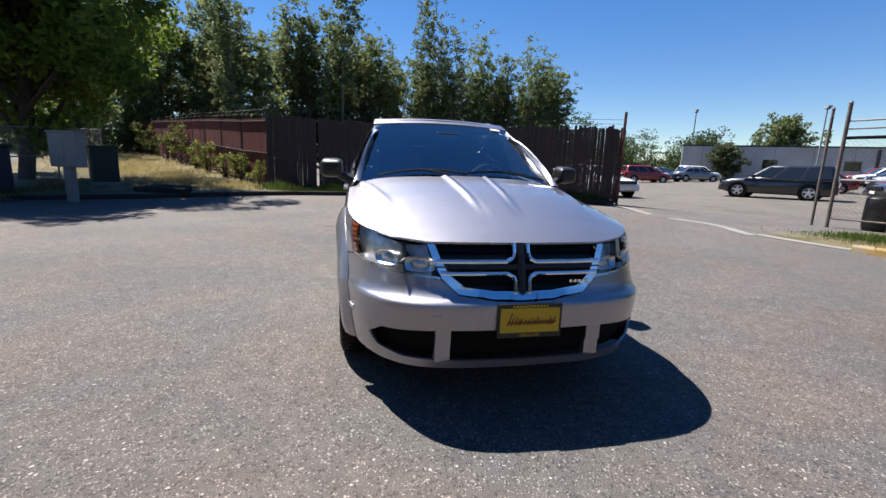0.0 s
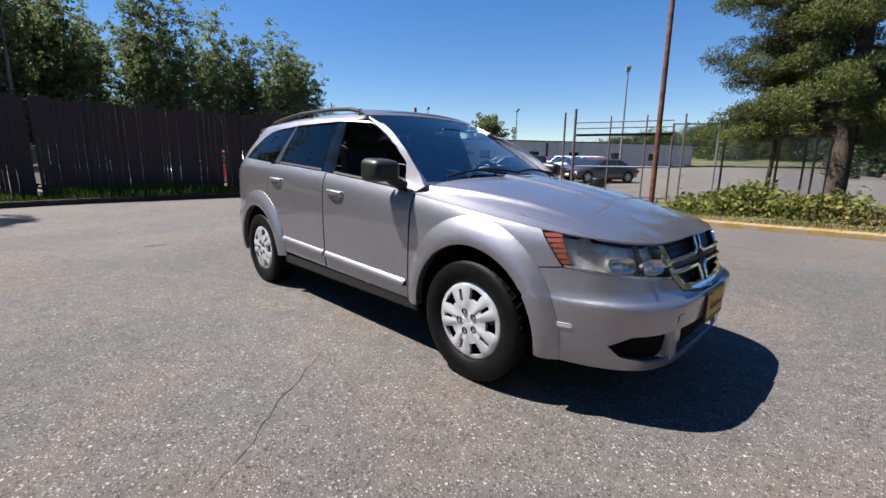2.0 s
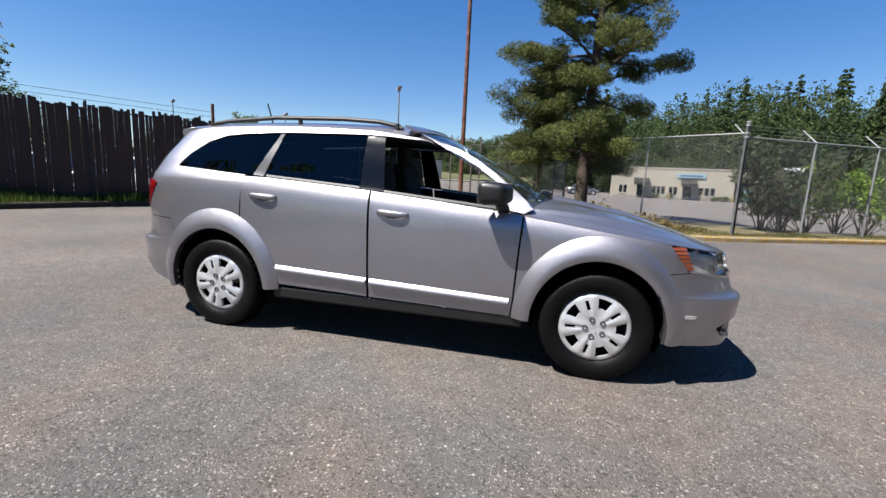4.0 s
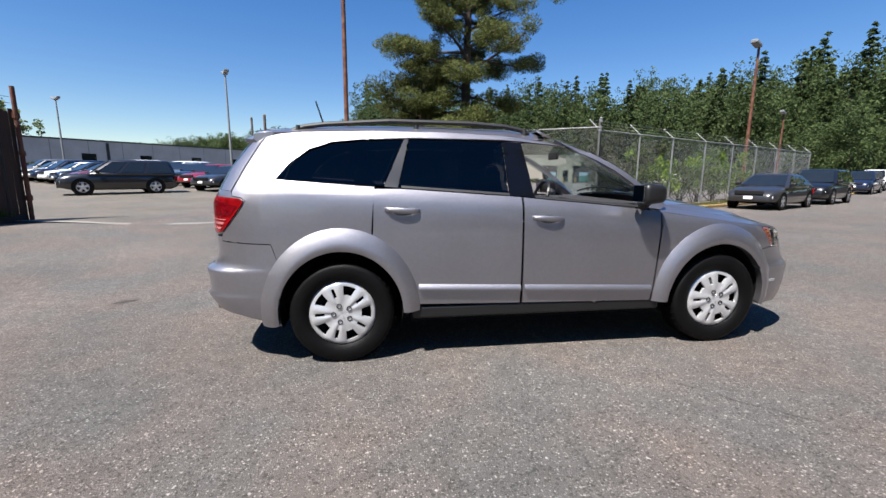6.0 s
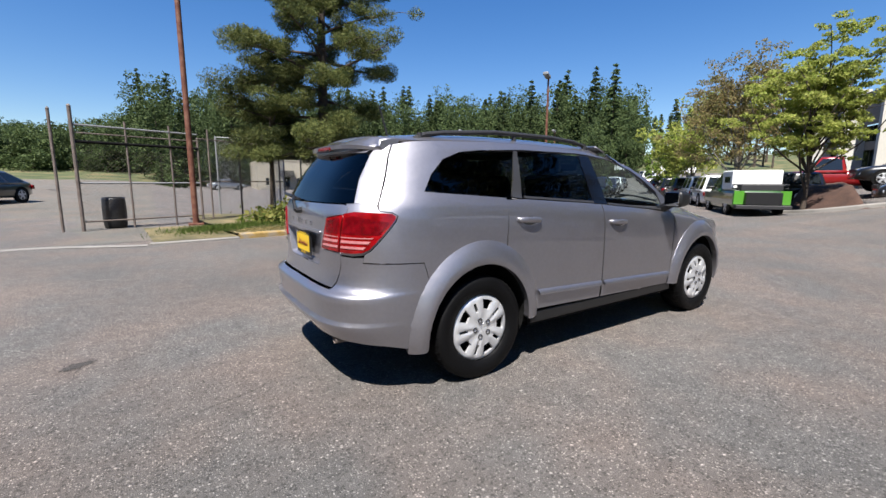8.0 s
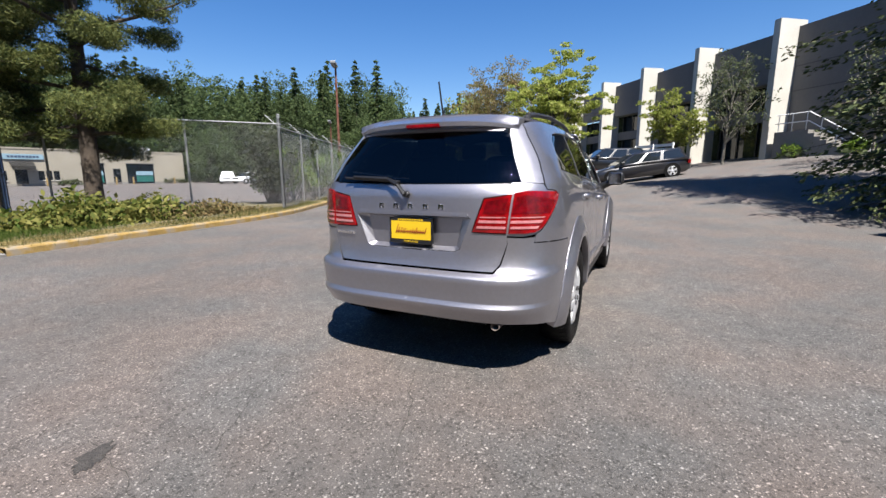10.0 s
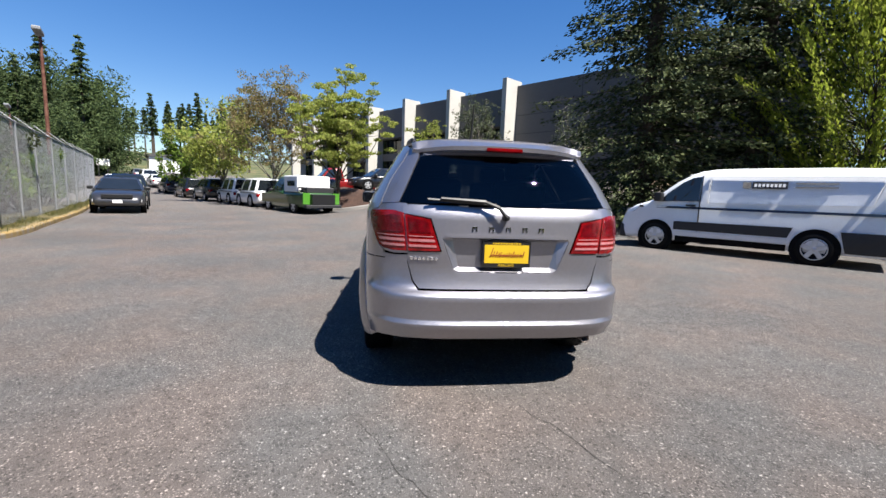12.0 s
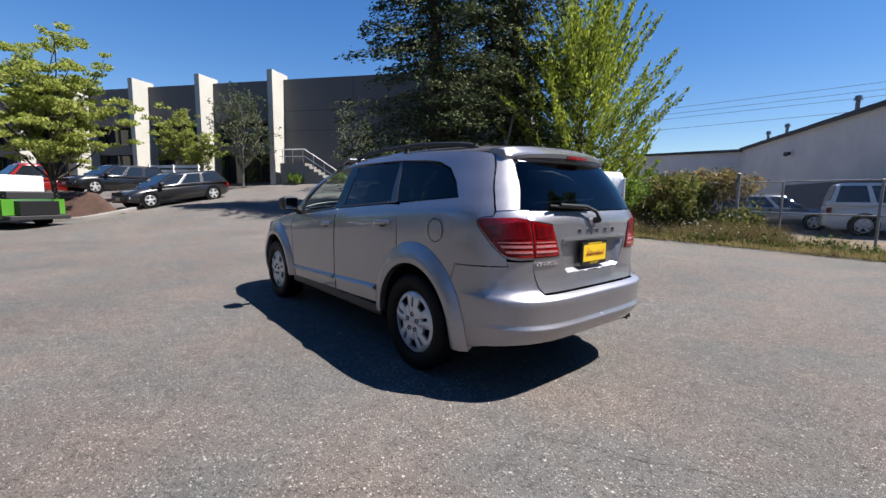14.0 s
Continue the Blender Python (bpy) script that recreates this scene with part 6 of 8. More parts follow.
broad_tree("yard_tree", stand(-51.5, 63.5), 9.4, 4.2, L_POPLAR, M_BARK, "round green tree behind the pale warehouse", 29, 240, .3, trunk=.15, cap=9000)

# tall cottonwoods beyond the brown fence: four shapes, each set out many times
protos = []
for k in range(4):
    protos.append(broad_tree("cottonwood_tree", pose(-32 - k * 4.2, -20 + k * 9, .1, 0, 0, 40 * k), 17.5 + k * .8, 2.3 + .3 * (k % 2), L_POPLAR, M_BARK_PALE, "tall narrow cottonwood in a dense row behind the fence", 40 + k, 430, .19, .10, trunk=.17, airy=2.2, cap=6800, twigs=False, squash=1.0, clump=.8))
rnd = random.Random(3)
for k in range(88):
    t = k / 87
    x, y = -33 - 17 * t + rnd.uniform(-2.5, 2.5) - (7 if k % 3 == 0 else 0), -46 + 72 * t + rnd.uniform(-1, 1)
    h = (.92 - .12 * t) * rnd.uniform(.78, 1.03)
    o = copy_thing(protos[k % 4], pose(x, y, .1, 0, 0, rnd.uniform(0, 360)) @ Matrix.Diagonal((h * 1.25, h * 1.25, h, 1)))
    tagged(o, group="cottonwood row")
for o in protos:
    tagged(o, group="cottonwood row")

# wooded hill: firs and broad crowns
hill_a = [fir_tree("hill_fir", pose(60 + 12 * k, 92 - 9 * k, 6), 16 + 2.4 * k, 3.9, L_HILL, "dark fir on the wooded hillside", 60 + k, 34, 6, .28, .04, .18, 34, cap=5200, twigs=False) for k in range(3)]
hill_b = [broad_tree("hill_tree", pose(46 + 15 * k, 96 - 6 * k, 6), 12.5 + 2 * k, 5.2, L_HILL, M_BARK, "rounded green tree on the wooded hillside", 70 + k, 700, .27, .06, trunk=.2, airy=1.8, cap=7200, twigs=False) for k in range(3)]
for o in hill_a + hill_b:
    tagged(o, group="wooded hillside")
far_pine = [fir_tree("hill_pine", pose(104 + 9 * k, 40 + 9 * k, ground_z(104 + 9 * k, 40 + 9 * k) - .3), 17 + 2 * k, 3.3, L_HILL, "tall bare-stemmed pine on the bank above the street", 160 + k, 20, 6, .36, .48, .10, 20, cap=1500, twigs=False) for k in range(2)]
for o in far_pine:
    tagged(o, group="wooded hillside")
for k in range(22):                                          # thin pines with sky between, above the end of the street
    b = radians(17.5 + 15 * (k + rnd.random()) / 22)
    d = rnd.uniform(112, 150)
    x, y = d * math.cos(b), d * math.sin(b)
    h = rnd.uniform(.72, 1.0)
    copy_thing(far_pine[k % 2], pose(x, y, ground_z(x, y) - .3, 0, 0, rnd.uniform(0, 360)) @ Matrix.Diagonal((h, h, h, 1)))
for k in range(310):
    b = radians(32.5 + 59.5 * (k + rnd.random()) / 310)
    d = rnd.uniform(74, 120) + (25 if k % 4 == 0 else 0) - (10 if k % 3 == 1 else 0)
    x, y = d * math.cos(b), d * math.sin(b)
    src = (hill_a if rnd.random() < .34 else hill_b)[k % 3]
    h = rnd.uniform(.65, 1.02) * (1.0 if d < 105 else 1.2) * (.55 if k % 3 == 1 else 1) * (1 + .12 * sst(52, 38, math.degrees(b))) * (.92 if src in hill_a else 1.05)
    copy_thing(src, pose(x, y, ground_z(x, y) - .3, 0, 0, rnd.uniform(0, 360)) @ Matrix.Diagonal((h, h, h, 1)))
for k in range(34):                                          # low dark wood closing the view to the west
    x, y = -62 - 14 * rnd.random(), -70 + 4.2 * k
    h = rnd.uniform(.5, .8)
    copy_thing(hill_b[k % 3], pose(x, y, -.3, 0, 0, rnd.uniform(0, 360)) @ Matrix.Diagonal((h * 1.3, h * 1.3, h, 1)))
for k in range(120):                                         # wooded ridge behind the yard, falling away to the west
    b = rnd.uniform(91, 122)
    d = rnd.uniform(98, 138)
    x, y = d * math.cos(radians(b)), d * math.sin(radians(b))
    src, tall = (hill_a[k % 3], 16 + 2.4 * (k % 3)) if k % 4 == 0 else (hill_b[k % 3], 12.5 + 2 * (k % 3))
    z = ground_z(x, y) * .5 - .3
    h = (1.3 + d * float(np.interp(b, [91, 97, 106, 117, 122], [.128, .104, .084, .056, .040])) * rnd.uniform(.78, 1.06) - z) / tall
    copy_thing(src, pose(x, y, z, 0, 0, rnd.uniform(0, 360)) @ Matrix.Diagonal((h * 1.3, h * 1.3, h, 1)))
for k in range(14):                                          # low far trees beyond the warehouse
    b = radians(rnd.uniform(122, 150))
    d = rnd.uniform(125, 165)
    copy_thing(hill_b[k % 3], pose(d * math.cos(b), d * math.sin(b), -.3, 0, 0, 40 * k) @ Matrix.Diagonal((.4, .4, .32, 1)))
for k in range(14):
    b = radians(rnd.uniform(-82, -60))
    d = rnd.uniform(90, 120)
    copy_thing(hill_a[k % 3], pose(d * math.cos(b), d * math.sin(b), 0, 0, 0, 50 * k) @ Matrix.Diagonal((.4, .4, .4, 1)))


def scatter_stuff(name, label, category, pts, n, hmin, hmax, size, material, seed, width=.5, upright=True, lift=.10):
    """Low growth along a line of (x, y, half width): one mesh of many blades or leaves."""
    rg = np.random.default_rng(seed)
    P = np.array(pts, float)
    L = np.r_[0, np.cumsum(np.hypot(*(P[1:, :2] - P[:-1, :2]).T))]
    s = rg.uniform(0, L[-1], n)
    x, y, w = (np.interp(s, L, P[:, i]) for i in range(3))
    x, y = x + rg.normal(size=n) * w * .5, y + rg.normal(size=n) * w * .5
    patch = np.array([.55 + .9 * max(-.5, noise.noise((a * .7, b * .7, seed))) for a, b in zip(x, y)])
    h = rg.uniform(hmin, hmax, n) * np.clip(patch + .3, .25, 1.5)
    z = np.array([ground_z(a, b) for a, b in zip(x, y)]) + lift + (h * .5 if upright else rg.uniform(0, 1, n) ** 1.3 * h)
    c = np.stack((x, y, z), 1)
    sz = h / 1.6 if upright else rg.uniform(.6, 1.4, n) * size
    me = leaf_mesh(name, c, sz, material, seed=seed, long=1.6 if not upright else 1.7, up=np.tile(np.array((0, 0, 1.)), (n, 1)) if upright else None)
    if upright:                                              # narrow the blades
        v = np.empty(n * 12)
        me.vertices.foreach_get("co", v)
        v = v.reshape(n, 4, 3)
        mid = c[:, None, :]
        v[:, (1, 3)] = mid + (v[:, (1, 3)] - mid) * (size / np.maximum(sz, .01))[:, None, None]
        me.vertices.foreach_set("co", v.reshape(-1))
    ob = new(name, me)
    return tagged(ob, label, category, kind="stuff")


VE = [(x, y + 1.0, .9) for x, y in KERB_E]
scatter_stuff("dry_grass", "short dry and green grass on the verge", "grass", [(x, y + .55, .5) for x, y in KERB_E], 16000, .05, .16, .012, L_GRASS, 1)
scatter_stuff("green_grass", "green grass tufts by the gate", "grass", [(-2.6, 8.7, .8), (-1.9, 9.2, .8), (-.9, 9.6, .9), (.8, 10.0, .8)], 8000, .04, .14, .012, L_GREEN, 2)
scatter_stuff("dry_grass", "short dry straw-coloured grass behind the yellow kerb", "grass", [(-1.5, 8.35, .3), (.4, 8.6, .35), (2.2, 8.8, .4), (3.8, 9.05, .4), (5.4, 9.4, .35), (7.0, 10.1, .3)], 9000, .03, .10, .012, L_STRAW, 112)
scatter_stuff("ground_ivy", "yellow-green ivy and low shrubs under the pine", "shrub", [(-.4, 10.3, .8), (1.0, 10.5, .9), (2.6, 10.4, .7)], 7200, .25, .72, .085, L_IVY, 3, upright=False)
scatter_stuff("dry_brush", "reddish dry brush under the pine", "shrub", [(2.2, 10.2, .6), (3.6, 10.1, .6), (5.2, 10.1, .3)], 4600, .12, .42, .06, L_WEED, 4, upright=False)
scatter_stuff("dry_grass", "dry yellow grass slope beside the red fence", "grass", [(-12.0, -4.8, 1.2), (-13.6, -7.2, 2.2), (-18, -10.6, 2.8), (-30, -18, 4)], 32000, .06, .22, .016, L_STRAW, 5)
scatter_stuff("green_grass", "strip of green weeds along the brown fence", "grass", [(-10.3, 8.0, .35), (-11.5, 4.6, .5), (-12.1, 1.8, .5), (-12.0, -1.5, .6), (-11.6, -3.8, .7)], 16000, .06, .34, .014, L_GREEN, 6)
BRAMBLES = ((13.0, 4.35, .34, 1.0), (14.5, 5.35, .50, 1.45), (16.3, 6.45, .42, 1.05), (18.4, 7.75, .55, 1.5), (20.6, 9.0, .45, 1.2), (23.6, 10.7, .6, 2.7), (27.2, 12.9, .6, 1.7), (32.0, 15.8, .8, 2.2))
scatter_stuff("weeds", "tall dry weeds and flowers along the fence", "weeds", [(7, -12.9, .8), (3, -12.3, .9), (.6, -12.1, .9), (-.8, -11.6, .6)], 15000, .22, .80, .013, L_WEED, 8, lift=.02)
scatter_stuff("weeds", "thin dry weeds at the end of the fence", "weeds", [(-.8, -11.4, .5), (-3, -10.9, .45), (-7, -10.0, .4), (-11, -9.4, .4)], 5200, .10, .42, .012, L_WEED, 108, lift=.02)
scatter_stuff("weeds", "green bushes and blackberries along the fence", "shrub", [(7, -14.0, .9), (3.4, -13.6, .9), (1.4, -13.3, .7), (-.1, -12.9, .35)], 13000, .35, 1.45, .075, L_IVY, 9, upright=False, lift=.02)
scatter_stuff("weeds", "low green weeds at the edge of the asphalt", "weeds", [(4.5, -12.0, .5), (1.5, -11.6, .5), (-1.2, -11.0, .3), (-3.5, -10.5, .2)], 2400, .12, .38, .06, L_GREEN, 10, upright=False, lift=.02)
scatter_stuff("dry_grass", "low straw-coloured grass at the edge of the asphalt", "grass", [(4.5, -11.8, .4), (1.5, -11.4, .4), (-1.2, -10.8, .4), (-3.5, -10.35, .3), (-8, -9.4, .3)], 9000, .06, .26, .010, L_STRAW, 111, lift=.02)
L_PETAL = leafmat("white_petals", (.42, .40, .34), (.50, .48, .42), .3)
scatter_stuff("daisies", "small white flowers among the weeds", "flowers", [(3.4, -12.4, .7), (1.2, -12.1, .7), (-.6, -11.7, .5)], 520, .30, .80, .034, L_PETAL, 110, upright=False, lift=.12)


def shrub(name, x, y, r, h, leaf, label, seed, size=.09, per=900):
    top = thing(name, label, "shrub", m=stand(x, y, .05))
    rnd = random.Random(seed)
    bm = bmesh.new()
    cs, rs = [], []
    for k in range(16):
        e = Vector((rnd.gauss(0, r * .5), rnd.gauss(0, r * .5), h * rnd.uniform(.25, .95)))
        limb(bm, (rnd.uniform(-.1, .1), rnd.uniform(-.1, .1), -.05), e, .02, .006, .1, rnd, 3, 5)
        cs.append(e)
        rs.append(r * rnd.uniform(.25, .5))
    part("stem", bm, M_BARK, top)
    c = puffs(cs, rs, per, seed)
    c[:, 2] = np.maximum(c[:, 2], .03)
    child("leaves", leaf_mesh("leaves", c, np.random.default_rng(seed).uniform(.6, 1.3, len(c)) * size, leaf, seed=seed), top)


shrub("corner_shrub", 7.6, 11.9, 1.15, 2.9, L_WILLOW, "tall pale green shrub grown through the chain-link corner", 81, .085, 1500)
shrub("corner_shrub", 9.3, 12.9, .9, 2.2, L_BROAD, "green creeper on the chain-link fence", 82, .085, 900)
shrub("corner_shrub", 12.6, 14.2, .8, 2.0, L_BROAD, "green creeper on the chain-link fence", 83, .085, 900)
for k, (x, y, r, h) in enumerate(((8.4, 12.5, .8, 2.3), (10.4, 13.4, .9, 2.4), (11.5, 13.9, .8, 1.9), (14.0, 15.0, .9, 2.3), (15.6, 15.8, .9, 2.0), (17.4, 16.7, 1.0, 2.4), (19.4, 17.7, 1.0, 2.2))):
    shrub("fence_creeper", x, y, r, h, (L_WILLOW, L_BROAD)[k % 2], "leafy creeper grown along the chain-link fence", 90 + k, .09, 800)
for k, (x, y, r, h) in enumerate(BRAMBLES):
    shrub("bramble", -x, -y, r, h, L_IVY, "leafy bramble clump climbing the red-brown fence", 240 + k, .10, 700)
shrub("clipped_shrub", 23.9, -8.0, .5, .55, L_BROAD, "rounded clipped shrub below the concrete wall", 84, .08, 1600)
shrub("clipped_shrub", 21.6, -9.8, .55, .55, L_BROAD, "rounded clipped shrub below the concrete wall", 85, .08, 1600)
shrub("wild_shrub", 1.2, -14.0, 1.0, 2.2, L_WEED, "wild brownish shrub behind the wire fence", 86, .09, 900)
shrub("wild_shrub", 3.2, -14.4, 1.2, 2.0, L_WEED, "wild brownish shrub behind the wire fence", 87, .09, 900)
for k, (x, y, r, h) in enumerate(((2.2, -13.4, .9, 2.0), (4.0, -13.4, 1.1, 2.3), (6.3, -13.1, 1.1, 2.4), (8.0, -12.0, 1.0, 2.4))):
    shrub("wild_shrub", x, y, r, h, (L_IVY, L_BROAD)[k % 2], "dense green shrub beside the wire fence", 190 + k, .085, 1100)
chain_fence("chain_link_fence", [(7, -14.6), (.65, -13.45), (-.55, -13.25), (-9, -11.8), (-16, -11)], 1.85, "low chain-link fence overgrown with weeds", 2.3, post_r=.032, mid=True, corner=((.65, -13.45),))


# ---- buildings ----
def wall_thing(name, label, category="building"):
    return thing(name, label, category)


def slab_part(name, p, q, z0, z1, thick, material, parent, label=""):
    """An upright slab from p to q in plan; thick goes to the left of p->q."""
    d = (Vector((*q, 0)) - Vector((*p, 0))).normalized()
    n = Vector((-d.y, d.x, 0)) * thick
    bm = bmesh.new()
    lo = [Vector((*p, z0)), Vector((*q, z0)), Vector((*q, z0)) + n, Vector((*p, z0)) + n]
    a = [bm.verts.new(v) for v in lo]
    b = [bm.verts.new(v + Vector((0, 0, z1 - z0))) for v in lo]
    bm.faces.new(b)
    bm.faces.new(a[::-1])
    for k in range(4):
        bm.faces.new((a[k], a[(k + 1) % 4], b[(k + 1) % 4], b[k]))
    bmesh.ops.recalc_face_normals(bm, faces=bm.faces)
    return part(name, bm, material, parent, label)


def along(p, q, s, off=0.0):
    d = (Vector((*q, 0)) - Vector((*p, 0))).normalized()
    v = Vector((*p, 0)) + d * s + Vector((-d.y, d.x, 0)) * off
    return (v.x, v.y)


# grey tilt-up building with pale fins, by the loading dock
B0, B1 = (13.26, -17.9), (56.66, 14.8)
dock = wall_thing("office_block", "grey tilt-up office block with pale concrete fins")
LB = math.hypot(B1[0] - B0[0], B1[1] - B0[1])
S0 = math.hypot(26.26 - B0[0], -8.1 - B0[1])
slab_part("blank_wall", B0, along(B0, B1, S0), -1, 9.0, -.4, M_WALL_GREY, dock)
slab_part("upper_wall", along(B0, B1, S0), B1, 6.3, 9.0, -.4, M_WALL_GREY, dock)
slab_part("window_band", along(B0, B1, S0, -.9), along(B0, B1, LB, -.9), -1, 6.3, -.3, M_WINDOW, dock, "dark recessed glazing")
slab_part("mid_wall", along(B0, B1, S0, -.5), along(B0, B1, LB, -.5), 4.2, 4.9, -.3, M_WALL_GREY, dock)
slab_part("end_wall", along(B0, B1, 0, -26), B0, -1, 9.0, .4, M_WALL_GREY, dock)
slab_part("roof", along(B0, B1, 0, -.4), along(B0, B1, LB, -.4), 8.6, 8.8, -25, M_ROOF, dock)
for k in range(7):
    p, q = along(B0, B1, S0 + 5.6 * k - .15, -.5), along(B0, B1, S0 + 5.6 * k - .15, 1.25)
    slab_part("concrete_fin", p, q, -1, 9.35, -.38, M_FIN, dock, "pale rendered fin")
for z in (6.9, 5.6, 3.0):
    slab_part("wall_joint", along(B0, B1, 0, .003), along(B0, B1, S0 - .2, .003), z, z + .05, .012, M_ROOF, dock)
for s in (5.5, 11):
    slab_part("wall_joint", along(B0, B1, s, .003), along(B0, B1, s + .05, .003), -.5, 9.0, .012, M_ROOF, dock)
for k in range(24):
    s = S0 + 1.0 + k * 1.4
    slab_part("mullion", along(B0, B1, s, -.86), along(B0, B1, s + .07, -.86), 0, 6.3, .05, M_TRIM, dock)
st = thing("dock_stairs", "concrete stair with white metal railing on the grey wall", "stairs")
for k in range(9):
    p, q = along(B0, B1, S0 - 5.2 + .32 * k, .3), along(B0, B1, S0 - 5.2 + .32 * (k + 1), .3)
    slab_part("step", p, q, .8, 1.65 + .19 * k, .9, M_CONCRETE, st)
slab_part("landing", along(B0, B1, S0 - 2.32, .3), along(B0, B1, S0 - .5, .3), .8, 3.36, .9, M_CONCRETE, st)


def rail_piece(name, p, q, r):
    bm = bmesh.new()
    tube(bm, p, q, r)
    part(name, bm, M_WHITE, st, "white metal railing")


for o in (.45, .9):
    a, b = along(B0, B1, S0 - 5.2, 1.2), along(B0, B1, S0 - 2.3, 1.2)
    rail_piece("rail", (*a, 1.6 + o), (*b, 3.35 + o), .025)
    c = along(B0, B1, S0 - .5, 1.2)
    rail_piece("rail", (*b, 3.35 + o), (*c, 3.35 + o), .025)
for k in range(7):
    a = along(B0, B1, S0 - 5.2 + .75 * k, 1.2)
    z = min(3.36, 1.65 + .6 * .75 * k * 1.0)
    rail_piece("post", (*a, z), (*a, z + .9), .02)
rl = thing("dock_railing", "low white slatted railing by the parked cars", "railing")
for k in range(4):
    slab_part("slat", along((24.6, -2.6), (27.4, -.4), 0), along((24.6, -2.6), (27.4, -.4), 3.4), 2.0 + .26 * k, 2.16 + .26 * k, .04, M_WHITE, rl)
for s in (0, 1.7, 3.4):
    slab_part("upright", along((24.6, -2.6), (27.4, -.4), s, .05), along((24.6, -2.6), (27.4, -.4), s + .08, .05), 1.0, 2.98, .06, M_WHITE, rl)
# mulch bed with kerb
bed = bmesh.new()
bmesh.ops.create_grid(bed, x_segments=22, y_segments=16, size=1)
for v in bed.verts:
    u, w = v.co.x, v.co.y
    x, y = 23.6 + 4.2 * u + .8 * w, 4.0 + 1.2 * u + 1.6 * w
    v.co = Vector((x, y, ground_z(x, y) - .05 + .95 * sst(1.0, .55, max(abs(u), abs(w))) + .05 * noise.noise((x * 2, y * 2, 0))))
tagged(part("planting_bed", bed, M_BARK_DUST, None, "", True), "raised planting bed of dark red bark mulch", "planting bed", kind="structure")
kerb("bed_kerb", [(18.6, 4.2), (18.2, 2.8), (18.9, 1.6), (20.4, .5), (23, .2)], .15, .14, M_CONCRETE, "pale concrete kerb round the mulch bed")

# pale long warehouse behind the yard
W0, W1 = (-19.7, 76.4), (-43.9, 39.1)
wh = wall_thing("warehouse", "long low pale concrete warehouse behind the yard")
LW = math.hypot(W1[0] - W0[0], W1[1] - W0[1])
slab_part("front_wall", W0, W1, 0, 4.85, -.3, M_WALL_WHITE, wh)
slab_part("side_wall", W1, (W1[0] - 12.6, W1[1] + 12.8), 0, 4.85, -.3, M_WALL_WHITE, wh)
slab_part("roof_edge", along(W0, W1, -.1, .06), along(W0, W1, LW + .1, .06), 4.85, 5.02, -.5, M_ROOF, wh)
slab_part("roof", along(W0, W1, 0, -.3), along(W0, W1, LW - 4, -.3), 4.75, 4.85, -17, M_ROOF, wh)
for s in (9.3, 17.0, 23.5, 30.6, 37.2):
    s = LW - s
    w = slab_part("window", along(W0, W1, s - .75, .02), along(W0, W1, s + .75, .02), 2.45, 3.4, -.1, M_WINDOW, wh, "small dark window")
    slab_part("frame", along(W0, W1, s - .85, .04), along(W0, W1, s + .85, .04), 2.35, 2.45, -.08, M_TRIM, w)
slab_part("downpipe", along(W0, W1, LW - 19.2, .10), along(W0, W1, LW - 18.9, .10), 2.2, 4.7, -.08, M_TRIM, wh, "dark vertical duct")
for k in range(12):
    s = 1.5 + 3.7 * k
    slab_part("wall_joint", along(W0, W1, s, .012), along(W0, W1, s + .05, .012), .6, 4.85, -.02, M_CONCRETE, wh)

# cream office across the far lot
C0, C1 = (34.6, 57.4), (9.2, 60.2)
of = wall_thing("cream_office", "low cream office building with dark windows and awnings")
LC = math.hypot(C1[0] - C0[0], C1[1] - C0[1])
slab_part("front_wall", C0, C1, -.2, 4.15, -.3, M_WALL_CREAM, of)
slab_part("end_wall", along(C0, C1, 0, -14), C0, -.2, 4.15, .3, M_WALL_CREAM, of)
slab_part("end_wall", C1, along(C0, C1, LC, -14), -.2, 4.15, .3, M_WALL_CREAM, of)
slab_part("roof", along(C0, C1, 0, -.3), along(C0, C1, LC, -.3), 4.0, 4.1, -13, M_ROOF, of)
slab_part("cornice", along(C0, C1, -.1, .05), along(C0, C1, LC + .1, .05), 4.02, 4.20, -.2, M_WALL_CREAM, of)
slab_part("plinth", along(C0, C1, 0, .03), along(C0, C1, LC, .03), -.2, .34, -.05, M_CONCRETE, of)
slab_part("roof_unit", along(C0, C1, 2.6, -2.5), along(C0, C1, 5.2, -2.5), 4.1, 4.75, -1.4, M_WHITE, of, "white rooftop unit")
M_TEAL = mat("teal_awning", (0.0147, 0.098, 0.0833), .6, 0, .15, 2, .1)
M_TURQ = mat("pale_blue_sign", (0.20, 0.30, 0.36), .5, 0, .1, 2, .1)
M_AWN = mat("dark_awning_cloth", (0.040, 0.038, 0.034), .8, 0, .2, 3, .15)
for s0, s1 in ((3.6, 6.7), (9.1, 11.3)):                     # garage doorways
    bay = slab_part("garage_door", along(C0, C1, s0, .04), along(C0, C1, s1, .04), .15, 2.55, -.1, M_WINDOW, of, "dark open garage doorway")
    slab_part("lintel", along(C0, C1, s0 - .1, .08), along(C0, C1, s1 + .1, .08), 2.55, 2.68, -.1, M_TRIM, bay)
    # reflections in the doorway, painted in as flat teal and pale blue panels
    slab_part("glazing", along(C0, C1, s0 + .15, .07), along(C0, C1, s1 - 1.0, .07), .35, 1.15, -.03, M_TEAL, bay, "teal reflection painted on the doorway")
    slab_part("glazing", along(C0, C1, s0 + .15, .07), along(C0, C1, s1 - 1.0, .07), 1.2, 1.7, -.03, M_TURQ, bay, "pale blue reflection painted on the doorway")
